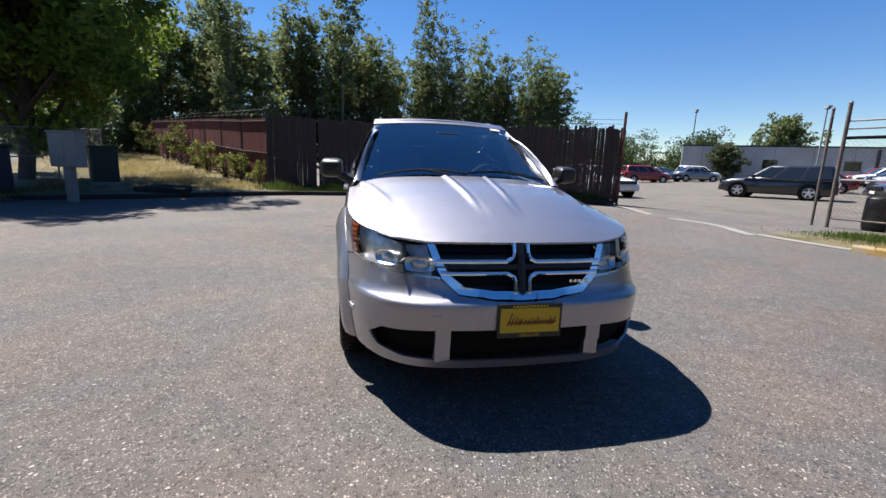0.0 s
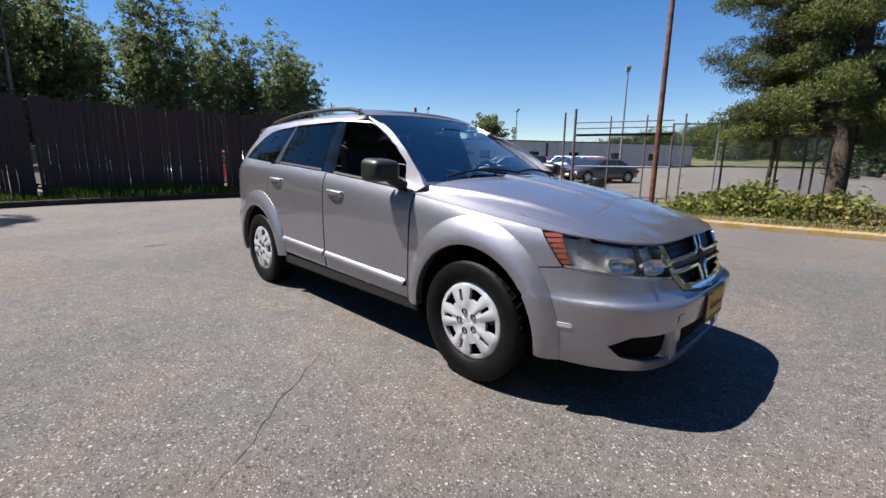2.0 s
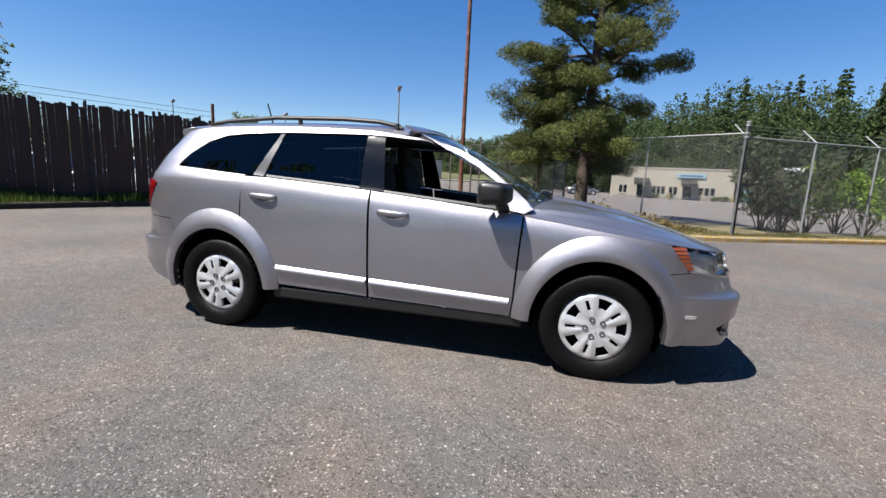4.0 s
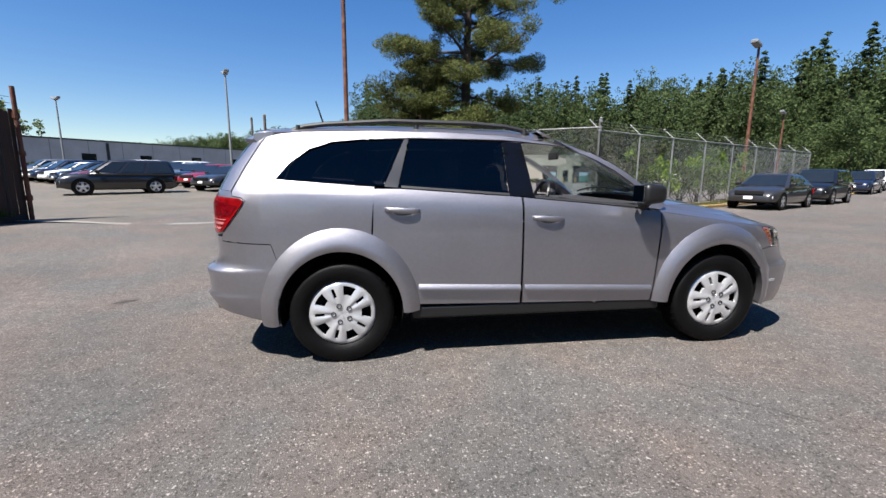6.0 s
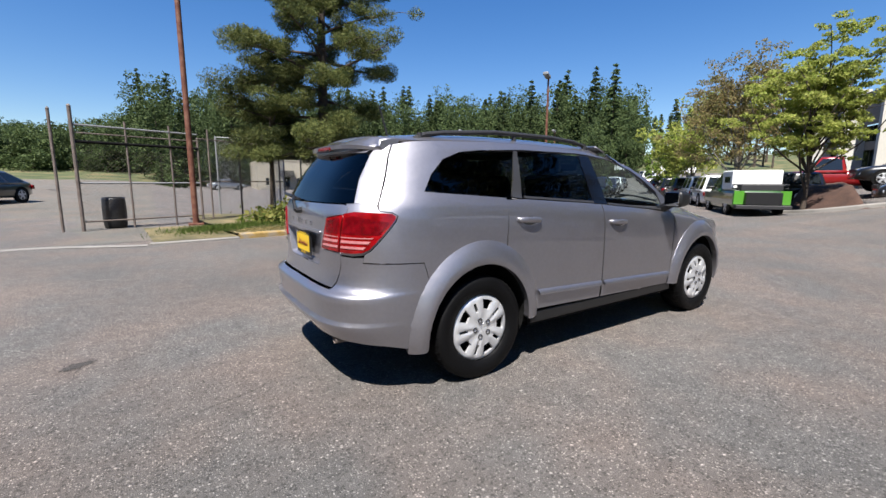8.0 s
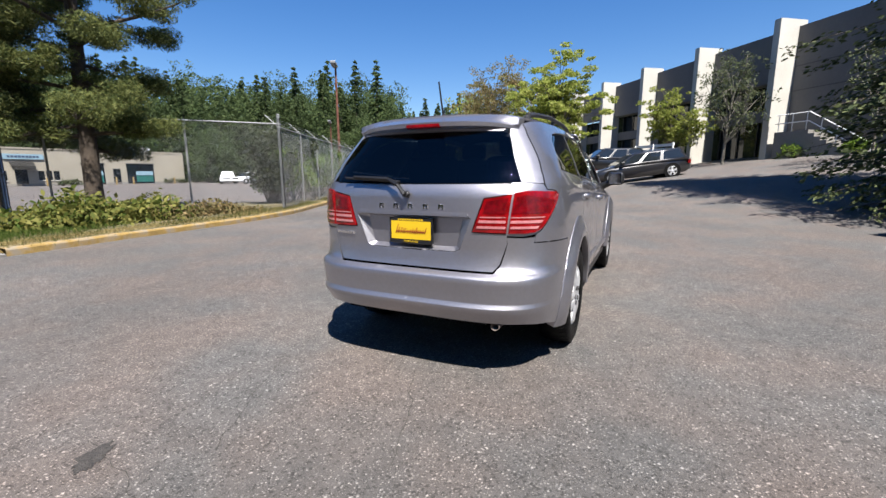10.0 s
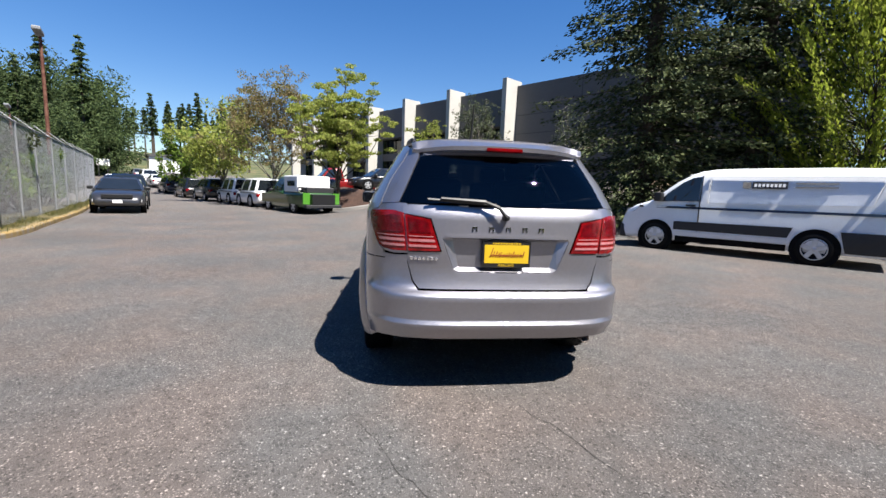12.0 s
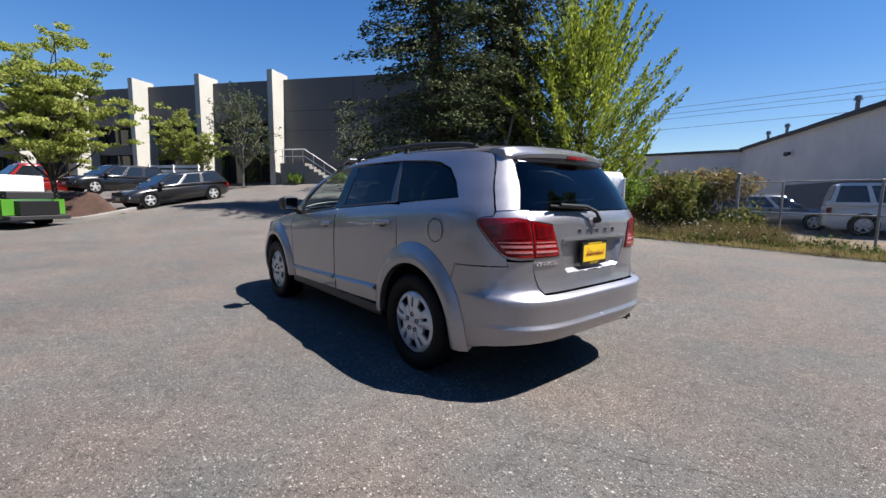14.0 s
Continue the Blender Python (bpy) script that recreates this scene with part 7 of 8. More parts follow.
for s0, w in ((13.4, .5), (14.05, .5), (14.7, .5), (17.75, .4), (18.3, .4), (19.2, .42), (19.75, .42), (20.3, .42), (23.9, .4), (24.45, .4)):
    wnd = slab_part("window", along(C0, C1, s0, .02), along(C0, C1, s0 + w, .02), .72, 1.72, -.1, M_WINDOW, of, "dark office window")
    slab_part("sill", along(C0, C1, s0 - .05, .08), along(C0, C1, s0 + w + .05, .08), .62, .72, -.1, M_FIN, wnd)
for s0, s1 in ((7.4, 8.2), (16.1, 17.1), (21.7, 22.6)):
    slab_part("door", along(C0, C1, s0, .03), along(C0, C1, s1, .03), .1, 2.0, -.1, M_WINDOW, of, "dark glazed door")
for s0, s1 in ((15.6, 17.5), (21.2, 23.1)):
    bm = bmesh.new()
    for f, z in ((0, 2.75), (.5, 2.6), (.95, 2.2), (1.0, 1.85)):
        for q in (along(C0, C1, s0, .05 + f), along(C0, C1, s1, .05 + f)):
            bm.verts.new((*q, z))
    bm.verts.ensure_lookup_table()
    for k in range(3):
        bm.faces.new([bm.verts[2 * k + n] for n in (0, 1, 3, 2)])
    bmesh.ops.solidify(bm, geom=bm.faces[:], thickness=.05)
    part("awning", bm, M_AWN, of, "dark curved entrance awning")
sg = slab_part("sign", along(C0, C1, 14.6, .12), along(C0, C1, 17.9, .12), 2.95, 3.5, -.1, M_TURQ, of, "pale blue sign board")
for k in range(9):                                           # lettering too small to read
    slab_part("letter_bar", along(C0, C1, 15.0 + .29 * k, .14), along(C0, C1, 15.2 + .29 * k, .14), 3.12, 3.33, -.02, M_NAVY, sg)
for k, s0 in enumerate((2.2, 7.0, 8.8, 11.8, 15.2, 18.9)):
    p = along(C0, C1, s0, 2.2)
    bo = thing("bollard", "short yellow steel bollard before the cream office", "bollard", group="office bollards", m=stand(*p))
    bm = bmesh.new()
    tube(bm, (0, 0, -.1), (0, 0, .85), .085, n=10)
    tube(bm, (0, 0, .85), (0, 0, .90), .085, .04, n=10)
    part("post", bm, M_YELLOW_KERB, bo)
for k, (s0, r) in enumerate(((-3.2, .8), (-1.6, .7), (.4, .7), (2.0, .7), (12.2, .7), (13.4, .6), (18.6, .5), (20.2, .5))):
    p = along(C0, C1, s0, .75)
    shrub("office_hedge", *p, r, .62, L_FIR, "low dark clipped hedge before the cream office", 260 + k, .12, 260)

# pale warehouse beyond the weeds
D0, D1 = (-3.6, -19.0), (7.2, -36.5)
ww = wall_thing("warehouse", "pale warehouse with a sloping dark roof edge and navy lower wall")
bm = bmesh.new()
d = (Vector((*D1, 0)) - Vector((*D0, 0))).normalized()
pts = [(*D0, -.5), (*D1, -.5), (*D1, 5.1), (*D0, 5.1)]
nn = Vector((d.y, -d.x, 0)) * -.3
a = [bm.verts.new(p) for p in pts]
b = [bm.verts.new(Vector(p) - nn) for p in pts]
bm.faces.new(a)
bm.faces.new(b[::-1])
for k in range(4):
    bm.faces.new((a[k], a[(k + 1) % 4], b[(k + 1) % 4], b[k]))
bmesh.ops.recalc_face_normals(bm, faces=bm.faces)
part("long_wall", bm, M_WALL_PALE, ww)
bm = bmesh.new()
tube(bm, (D0[0] + .1, D0[1] + .1, 5.18), (D1[0] + .1, D1[1] + .1, 5.18), .12, n=6)
part("roof_edge", bm, M_ROOF, ww, "dark roof edge")
slab_part("lower_wall", along(D0, D1, 0, .05), along(D0, D1, 12, .05), -.5, 2.2, .1, M_NAVY, ww, "navy lower wall")
slab_part("wing_wall", D1, (16, -35.0), -.5, 5.0, -.3, M_WALL_PALE, ww)
slab_part("wing_edge", (7.1, -36.35), (16, -34.85), 5.0, 5.2, -.3, M_ROOF, ww)
slab_part("wing_end", (16, -35.0), (20, -44), -.5, 4.6, -.3, M_WALL_PALE, ww)
for s in (7.0, 14.5, 17.5):
    p = along(D0, D1, s, -.6)
    bm = bmesh.new()
    tube(bm, (*p, 5.0), (*p, 6.05 - .01 * s), .09)
    tube(bm, (*p, 6.05 - .01 * s), (*p, 6.25 - .01 * s), .17, .12)
    part("roof_vent", bm, M_STEEL, ww, "small metal roof vent")
bm = bmesh.new()
p = along(D0, D1, 11.5, .25)
tube(bm, (*p, 4.0), (*along(D0, D1, 11.9, .25), 4.0), .10, .14)
part("wall_lamp", bm, M_TRIM, ww, "dark wall lamp")
pl = thing("power_lines", "thin dark overhead power lines", "cable")
for k, z in enumerate((13.6, 12.9, 12.3, 11.0)):
    bm = bmesh.new()
    P = [Vector((-40 + 16 * j, -64 + 2 * j, z - 2.2 * (1 - ((j - 4.5) / 4.5) ** 2) * .3)) for j in range(10)]
    for a_, b_ in zip(P, P[1:]):
        tube(bm, a_, b_, .022, n=4, caps=False)
    part("wire", bm, M_TRIM, pl)


# ---- poles, lamps, gate ----
def lamp_post(name, x, y, h, mast, label, heads, lean=0.0):
    top = thing(name, label, "street lamp", m=stand(x, y, 0))
    bm = bmesh.new()
    tube(bm, (0, 0, -.2), (lean, 0, h), .10, .06, 12)
    part("mast", bm, mast, top)
    bm = bmesh.new()
    tube(bm, (0, 0, 0), (0, 0, .08), .22, n=12)
    part("base", bm, M_CONCRETE, top)
    for a in heads:
        bm = box_bm(0, .55, -.17, .17, -.06, .12, .04, 2)
        for v in bm.verts:
            v.co.z += .35 * v.co.x
        bmesh.ops.rotate(bm, verts=bm.verts, cent=(0, 0, 0), matrix=Matrix.Rotation(radians(a), 3, "Z"))
        bmesh.ops.translate(bm, vec=(lean, 0, h - .02), verts=bm.verts)
        hd = part("lamp_head", bm, M_GALV, top, "grey floodlight head")
    return top


lamp_post("lamp_post", 18.56, 17.2, 7.95, M_RUST, "rust-coloured lamp post with one floodlight head", (200,))
lamp_post("lamp_post", -12.65, 33.2, 8.2, M_GALV, "grey lamp post with two floodlight heads", (-60, 120))
lamp_post("lamp_post", -47, 43, 8.6, M_GALV, "distant grey lamp post with twin heads", (-30, 150))
lamp_post("lamp_post", -32.5, 45.7, 7.4, M_GALV, "distant grey lamp post with twin heads", (-30, 150))
lamp_post("lamp_post", 37, 33, 7.0, M_RUST, "distant brown lamp post along the street", (200,))
rp = thing("steel_pole", "tall rusty red steel pole inside the fence", "pole", m=stand(-2.2, 11.9, 0))
bm = bmesh.new()
tube(bm, (0, 0, -.2), (0, 0, 14), .085, .055, 14)
part("shaft", bm, M_RUST, rp)
bm = box_bm(-.2, .2, -.2, .2, -.02, .06, .01)
part("base_plate", bm, M_RUST, rp)

gt = thing("yard_gate", "rusty steel gate posts with barred chain-link leaf standing open", "gate")
for nm, x, y, h, r, mm in (("gate_post", -4.79, 11.38, 3.16, .044, M_OLDSTEEL), ("gate_post", -5.2, 11.40, 3.06, .034, M_OLDSTEEL)):
    bm = bmesh.new()
    z = ground_z(x, y)
    tube(bm, (x, y, z - .1), (x, y, z + h), r, n=10)
    tube(bm, (x, y, z + h), (x, y, z + h + .05), r * 1.2, r * .4, n=10)
    part(nm, bm, mm, gt)
G0, G1 = (-4.74, 11.40), (-1.95, 12.45)
for h, r in ((2.72, .024), (2.52, .018), (2.30, .040), (1.25, .024), (.25, .022)):
    bm = bmesh.new()
    tube(bm, (*G0, ground_z(*G0) + h), (*G1, ground_z(*G1) + h), r, n=8)
    part("bar", bm, M_GALV if h in (2.72, 1.25) else M_UNDER if h == 2.30 else M_OLDSTEEL, gt)
for s in (1.1, 2.2, 3.3):
    p = along(G0, G1, s)
    bm = bmesh.new()
    tube(bm, (*p, ground_z(*p)), (*p, ground_z(*p) + 2.9), .026, n=8)
    part("upright", bm, M_OLDSTEEL, gt)
bm = bmesh.new()
chain_link(bm, G0, G1, .2, 2.25, .10)
part("wire_mesh", bm, M_OLDSTEEL, gt)
chain_fence("chain_link_fence", [G1, (.6, 14.0), (1.6, 16.5)], 2.6, "weathered yard fence with old steel posts and rails", 1.6, mid=True, post_mat=M_OLDSTEEL, post_r=.032)
brl = thing("barrel", "black plastic barrel behind the gate post", "barrel", m=stand(-4.15, 12.05))
bm = bmesh.new()
lathe(bm, [(.001, 0), (.24, 0), (.27, .08), (.28, .3), (.275, .33), (.28, .36), (.28, .6), (.275, .63), (.27, .8), (.25, .86), (.23, .84), (.001, .84)], 28, "z")
part("drum", bm, M_BLACK, brl, "", True)
ep = thing("slat_gate_post", "rusty end post of the slatted gate with hinges", "gate post", m=stand(-9.9, 8.5))
bm = bmesh.new()
tube(bm, (0, 0, -.1), (0, 0, 3.25), .05, n=10)
for z in (.5, 1.6, 2.5):
    tube(bm, (0, 0, z), (0, 0, z + .12), .075, n=10)
part("post", bm, M_RUST, ep)

# cabinet on a post and bin in the shade of the broadleaf tree
cb = thing("meter_panel", "grey metal meter cabinet on a short post", "cabinet", m=pose(-8.3, -7.9, ground_z(-8.3, -7.9) + .1, 0, 0, 62))
M_CAB = mat("grey_cabinet", (0.1764, 0.1862, 0.1813), .6, .1, .12, 3, .1)
part("box", box_bm(-.48, .48, -.12, .12, .78, 1.62, .015, 2), M_CAB, cb)
part("cap", box_bm(-.51, .51, -.15, .15, 1.62, 1.66, .008), M_CAB, cb)
part("door_panel", box_bm(-.40, .05, -.128, -.118, .85, 1.55, .003), M_CAB, cb)
part("door_panel", box_bm(.09, .42, -.128, -.118, 1.15, 1.55, .003), M_CAB, cb)
part("post", box_bm(-.12, .12, -.08, .08, -.2, .78, .01), M_CAB, cb)
M_BIN = mat("navy_bin", (0.0088, 0.0108, 0.0269), .55, 0, .2, 3, .15)
dm = thing("dumpster", "dark navy steel waste container under the tree", "dumpster", m=pose(-8.85, -10.75, ground_z(-8.85, -10.75), 0, 0, 60))
bm = box_bm(-.95, .95, -.7, .7, .15, 1.3, .02)
part("tub", bm, M_BIN, dm)
part("lid", box_bm(-1.0, 1.0, -.75, .75, 1.3, 1.38, .02, 2), M_BLACK, dm)
for x in (-.7, 0, .7):
    part("rib", box_bm(x - .04, x + .04, .70, .745, .15, 1.28, .005), M_BIN, dm)
for x in (-.8, .8):
    part("side_pocket", box_bm(x - .06 + (.2 if x > 0 else -.2), x + .06 + (.2 if x > 0 else -.2), -.35, .35, .75, .95, .01), M_BIN, dm)
part("notice", box_bm(.1, .4, .746, .75, .6, .85), M_WHITE, dm, "small white notice")
M_GREEN_BOX = mat("dark_green_paint", (0.012, 0.024, 0.017), .6, .1, .2, 4, .15)
gb = thing("green_cabinet", "dark green utility cabinet standing in the grass", "cabinet", m=stand(-12.3, -9.15, .08, 32))
part("plinth", box_bm(-.56, .56, -.42, .42, -.1, .10, .01), M_CONCRETE, gb)
part("body", box_bm(-.50, .50, -.36, .36, .10, 1.18, .02, 2), M_GREEN_BOX, gb)
part("lid", box_bm(-.53, .53, -.39, .39, 1.18, 1.26, .02, 2), M_GREEN_BOX, gb)
for x in (-.24, .24):
    part("door", box_bm(x - .22, x + .22, -.372, -.358, .16, 1.12, .004), M_GREEN_BOX, gb)
wb = thing("parking_block", "short stack of dark timber by the kerb", "timber", m=pose(-10.1, -6.4, ground_z(-10, -6.4) + .1, 0, 0, 70))
for k in range(3):
    part("timber", box_bm(-.9 + .1 * k, .8 - .1 * k, -.3 + .2 * k, -.12 + .2 * k, 0, .15 + .03 * k, .015), M_DARK_KERB, wb)


# ---- other vehicles ----
M_GLASS_DARK = mat("car_window_glass", (0.01, 0.013, 0.016), 0.03, 0, 0.1, 2, 0.03, spec=0.8)
PAINTS = {}
for nm, rgb, me_ in (("charcoal", (.018, .0175, .0195), .4), ("black", (.007, .007, .008), .2), ("red", (.19, .008, .009), .2), ("silver", (.25, .255, .26), .7), ("white", (.68, .68, .67), 0),
                     ("grey", (.065, .068, .07), .5), ("navy", (.010, .015, .038), .3), ("graphite", (.040, .039, .040), .5), ("green", (.06, .20, .02), 0), ("dark_green", (.022, .065, .014), 0), ("pale_blue", (.70, .72, .75), 0)):
    PAINTS[nm] = paint(nm + "_car_paint", rgb, me_, .3, 1.0)
wheel_cache = {}


def far_wheel(parent, x, y, r, w=.21, m_rim=None, flip=1):
    """A wheel of a parked car: tyre and spoked rim, meshes shared by size."""
    m_rim = m_rim or M_ALLOY
    key = (round(r, 3), m_rim.name)
    if key not in wheel_cache:
        t = bmesh.new()
        lathe(t, [(r * .62, w * .42), (r * .72, w * .5), (r * .93, w * .46), (r, w * .3), (r, -w * .3), (r * .93, -w * .46), (r * .6, -w * .5)], 26)
        d = bmesh.new()
        lathe(d, [(r * .66, w * .44), (r * .62, w * .47), (r * .58, w * .40), (r * .54, w * .22), (.01, w * .2)], 26)
        sp = bmesh.new()
        lathe(sp, [(r * .67, w * .43), (r * .655, w * .485), (r * .60, w * .46)], 26)
        lathe(sp, [(r * .18, w * .36), (r * .14, w * .46), (.004, w * .48)], 12)
        for k in range(5):
            a = k * math.tau / 5 + math.pi / 2
            c, s_ = Vector((math.cos(a), 0, math.sin(a))), Vector((-math.sin(a), 0, math.cos(a)))
            vs = [sp.verts.new(c * r * u + s_ * r * wd * q + Vector((0, w * .46, 0))) for u, wd, q in ((.1, .13, -1), (.1, .13, 1), (.64, .12, 1), (.64, .12, -1))]
            sp.faces.new(vs)
        out = []
        for nm, bm, mm in (("tyre", t, M_RUBBER), ("rim", d, M_UNDER), ("rim_spokes", sp, m_rim)):
            me = bpy.data.meshes.new(nm)
            bm.to_mesh(me)
            bm.free()
            me.materials.append(mm)
            me.polygons.foreach_set("use_smooth", [True] * len(me.polygons))
            out.append(me)
        wheel_cache[key] = out
    wh = new("wheel")
    wh.parent = parent
    wh.matrix_basis = pose(x, y, r, 0, 0, 0 if flip > 0 else 180)
    for me in wheel_cache[key]:
        child(me.name.split(".")[0], me, wh)


def ring_loft(rings, close_ends=True):
    bm = bmesh.new()
    R = [[bm.verts.new(p) for p in r] for r in rings]
    n = len(R[0])
    for a, b in zip(R, R[1:]):
        for k in range(n):
            bm.faces.new((a[k], a[(k + 1) % n], b[(k + 1) % n], b[k]))
    if close_ends:
        bm.faces.new(R[0][::-1])
        bm.faces.new(R[-1])
    bmesh.ops.recalc_face_normals(bm, faces=bm.faces)
    return bm


def vehicle(name, label, category, m, color, L, W, H, shape, r=.33, group="", trim=None, panes=((.03, .36), (.39, .68), (.71, .97)), extra=None, glass=None):
    """A parked vehicle, nose along +x. shape: top line of the lower body and the cabin's four corners, as shares of length and height."""
    low, (rb, rt, ft, fb), bz = shape
    top = thing(name, label, category, group, m)
    pm = PAINTS[color]
    z0, hw = .22, W / 2
    rings = []
    for t, zt in low:
        x, z1 = t * L, zt * H
        e = abs(t) / .5
        w = hw * (1 - .10 * max(0, e - .7) / .3 - .14 * max(0, e - .93) / .07)
        zb = z0 + (.10 if e > .9 else 0)
        h = z1 - zb
        half = [(w * .86, zb), (w * .97, zb + .10 * h), (w, zb + .40 * h), (w * .985, zb + .72 * h), (w * .93, zb + .92 * h), (w * .80, z1), (w * .4, z1 + .012)]
        rings.append([(x, y, z) for y, z in half] + [(x, -y, z) for y, z in half[::-1]])
    body = part("body", ring_loft(rings), pm, top, "", True)
    zb_, zt_ = bz * H, H
    wb, wt = hw * .955, hw * .70

    def cab(u, v, side=1):
        x = (rb + (fb - rb) * u) * (1 - v) + (rt + (ft - rt) * u) * v
        return Vector((x * L, side * (wb + (wt - wb) * v), zb_ + (zt_ - .05 - zb_) * v))
    half = [(0.0, 0), (.5, 0), (1.0, 0)]
    ringz = []
    for v in (-.15, 0, .35, .7, .94):
        ringz.append([cab(0, v, 1), cab(.33, v, 1), cab(.66, v, 1), cab(1, v, 1), cab(1, v, .5) + Vector((.07, 0, 0)), cab(1, v, -.5) + Vector((.07, 0, 0)),
                      cab(1, v, -1), cab(.66, v, -1), cab(.33, v, -1), cab(0, v, -1), cab(0, v, -.5) - Vector((.03, 0, 0)), cab(0, v, .5) - Vector((.03, 0, 0))])
    c0 = sum((p for p in ringz[-1]), Vector()) / 12
    ringz.append([c0 + (p - c0) * .93 + Vector((0, 0, .035)) for p in ringz[-1]])
    ringz.append([c0 + (p - c0) * .72 + Vector((0, 0, .055)) for p in ringz[-2]])
    part("cabin", ring_loft(ringz), pm, top, "", True)

    def pane(nm, f, pts, off):
        bm = bmesh.new()
        lo = [bm.verts.new(f(*p)) for p in pts]
        up = [bm.verts.new(f(*p) + off) for p in pts]
        bm.faces.new(up)
        for k in range(len(pts)):
            bm.faces.new((lo[k], lo[(k + 1) % len(pts)], up[(k + 1) % len(pts)], up[k]))
        bmesh.ops.recalc_face_normals(bm, faces=bm.faces)
        part(nm, bm, glass or M_GLASS_DARK, top, "dark window glass")
    for s in (1, -1):
        for a, b in panes:
            pane("side_window", cab, [(a + .012, .06, s), (b - .012, .06, s), (b - .012, .86, s), (a + .012, .86, s)], Vector((0, s * .008, .002)))
        for t in (.5 - r / L * 2.55, -(.5 - r / L * 2.75)):
            ar = bmesh.new()
            lathe(ar, [(r * 1.17, hw * .955), (r * 1.17, hw * 1.003), (r * .9, hw * 1.001), (r * .9, hw * .9)], 28)
            bmesh.ops.translate(ar, vec=(t * L, 0, r), verts=ar.verts)
            if s < 0:
                for v in ar.verts:
                    v.co.y = -v.co.y
            part("wheel_arch", ar, M_UNDER, top, "dark wheel arch")
            far_wheel(top, t * L, s * (hw - .10), r, flip=s)
        zf, zr = low[-2][1] * H * .93, low[1][1] * H * .88
        bm = box_bm(.455 * L, .478 * L, s * hw * .52 if s > 0 else -hw * .88, hw * .88 if s > 0 else -hw * .52, zf - .13, zf, .03, 2)
        part("headlamp", bm, M_LENS, top, "clear headlamp")
        bm = box_bm(-.497 * L, -.465 * L, hw * .60 if s > 0 else -hw * .92, hw * .92 if s > 0 else -hw * .60, zr - .20, zr, .025, 2)
        part("tail_lamp", bm, M_TAIL, top, "red tail lamp")
        bm = box_bm((fb - .07) * L, (fb - .03) * L, min(s * hw * .96, s * (hw + .16)), max(s * hw * .96, s * (hw + .16)), zb_ + .01, zb_ + .15, .03, 2)
        part("door_mirror", bm, M_BLACK, top)
        for a in (.42, .72):
            p = cab(a, -.12, s)
            part("door_handle", box_bm(p.x - .09, p.x + .09, s * hw * .985 - .012, s * hw * .985 + .012, p.z - .012, p.z + .012, .005), M_TRIM, top)
    E5 = Vector((.075, 0, .01))
    pane("windscreen", lambda u, v: cab(1, v, u), [(-.90, .05), (-.45, .05), (.45, .05), (.90, .05), (.88, .90), (.45, .90), (-.45, .90), (-.88, .90)], E5)
    pane("rear_window", lambda u, v: cab(0, v, u), [(-.86, .10), (.86, .10), (.84, .86), (-.84, .86)], Vector((-.035, 0, .006)))
    part("grille", box_bm(.485 * L, .502 * L, -hw * .55, hw * .55, .42 * H, .52 * H if H < 1.6 else .48 * H, .01), M_BLACK, top, "dark grille")
    part("front_plate", box_bm(.50 * L, .506 * L, -.16, .16, .29 * H, .29 * H + .12, .004), M_WHITE, top, "pale number plate")
    part("rear_plate", box_bm(-.506 * L, -.50 * L, -.16, .16, .45 * H, .45 * H + .12, .004), M_WHITE, top, "pale number plate")
    if extra:
        extra(top, cab, hw, L, H)
    return top


SEDAN = ([(-.5, .42), (-.485, .62), (-.40, .68), (-.22, .66), (.0, .645), (.2, .635), (.36, .585), (.455, .50), (.49, .42), (.5, .34)], (-.40, -.21, .04, .235), .63)
SUV = ([(-.5, .40), (-.49, .58), (-.44, .615), (-.2, .61), (.05, .605), (.24, .60), (.38, .565), (.465, .49), (.492, .42), (.5, .32)], (-.482, -.435, .05, .235), .595)
WAGON = ([(-.5, .42), (-.49, .62), (-.44, .66), (-.2, .64), (.05, .62), (.24, .61), (.38, .56), (.46, .49), (.49, .42), (.5, .34)], (-.47, -.40, .045, .25), .625)
PICKUP = ([(-.5, .40), (-.497, .55), (-.46, .56), (-.1, .56), (.2, .56), (.32, .55), (.44, .52), (.49, .44), (.5, .30)], (-.06, -.03, .12, .245), .555)
JEEP = ([(-.5, .38), (-.49, .52), (-.4, .53), (0, .53), (.22, .53), (.40, .52), (.47, .48), (.5, .32)], (-.47, -.45, .11, .20), .52)

vehicle("parked_suv", "dark charcoal crossover parked in the yard", "car", stand(-13.9, 19.95, 0, 213), "charcoal", 4.75, 1.86, 1.68, SUV, .36)
row = "cars in the storage yard"
for k, (col, shp, h, nm) in enumerate((("graphite", SEDAN, 1.45, "dark grey"), ("red", SEDAN, 1.46, "red"), ("black", SEDAN, 1.48, "black"), ("silver", SEDAN, 1.46, "silver"), ("white", SUV, 1.60, "white"), ("charcoal", SEDAN, 1.47, "charcoal"), ("white", SEDAN, 1.46, "white"))):
    vehicle("parked_car", f"{nm} car in a slanted row in the storage yard", "car", stand(-9.7 - 1.80 * k, 23.6 + 2.72 * k, 0, 244), col, 4.7, 1.84, h, shp, group=row)
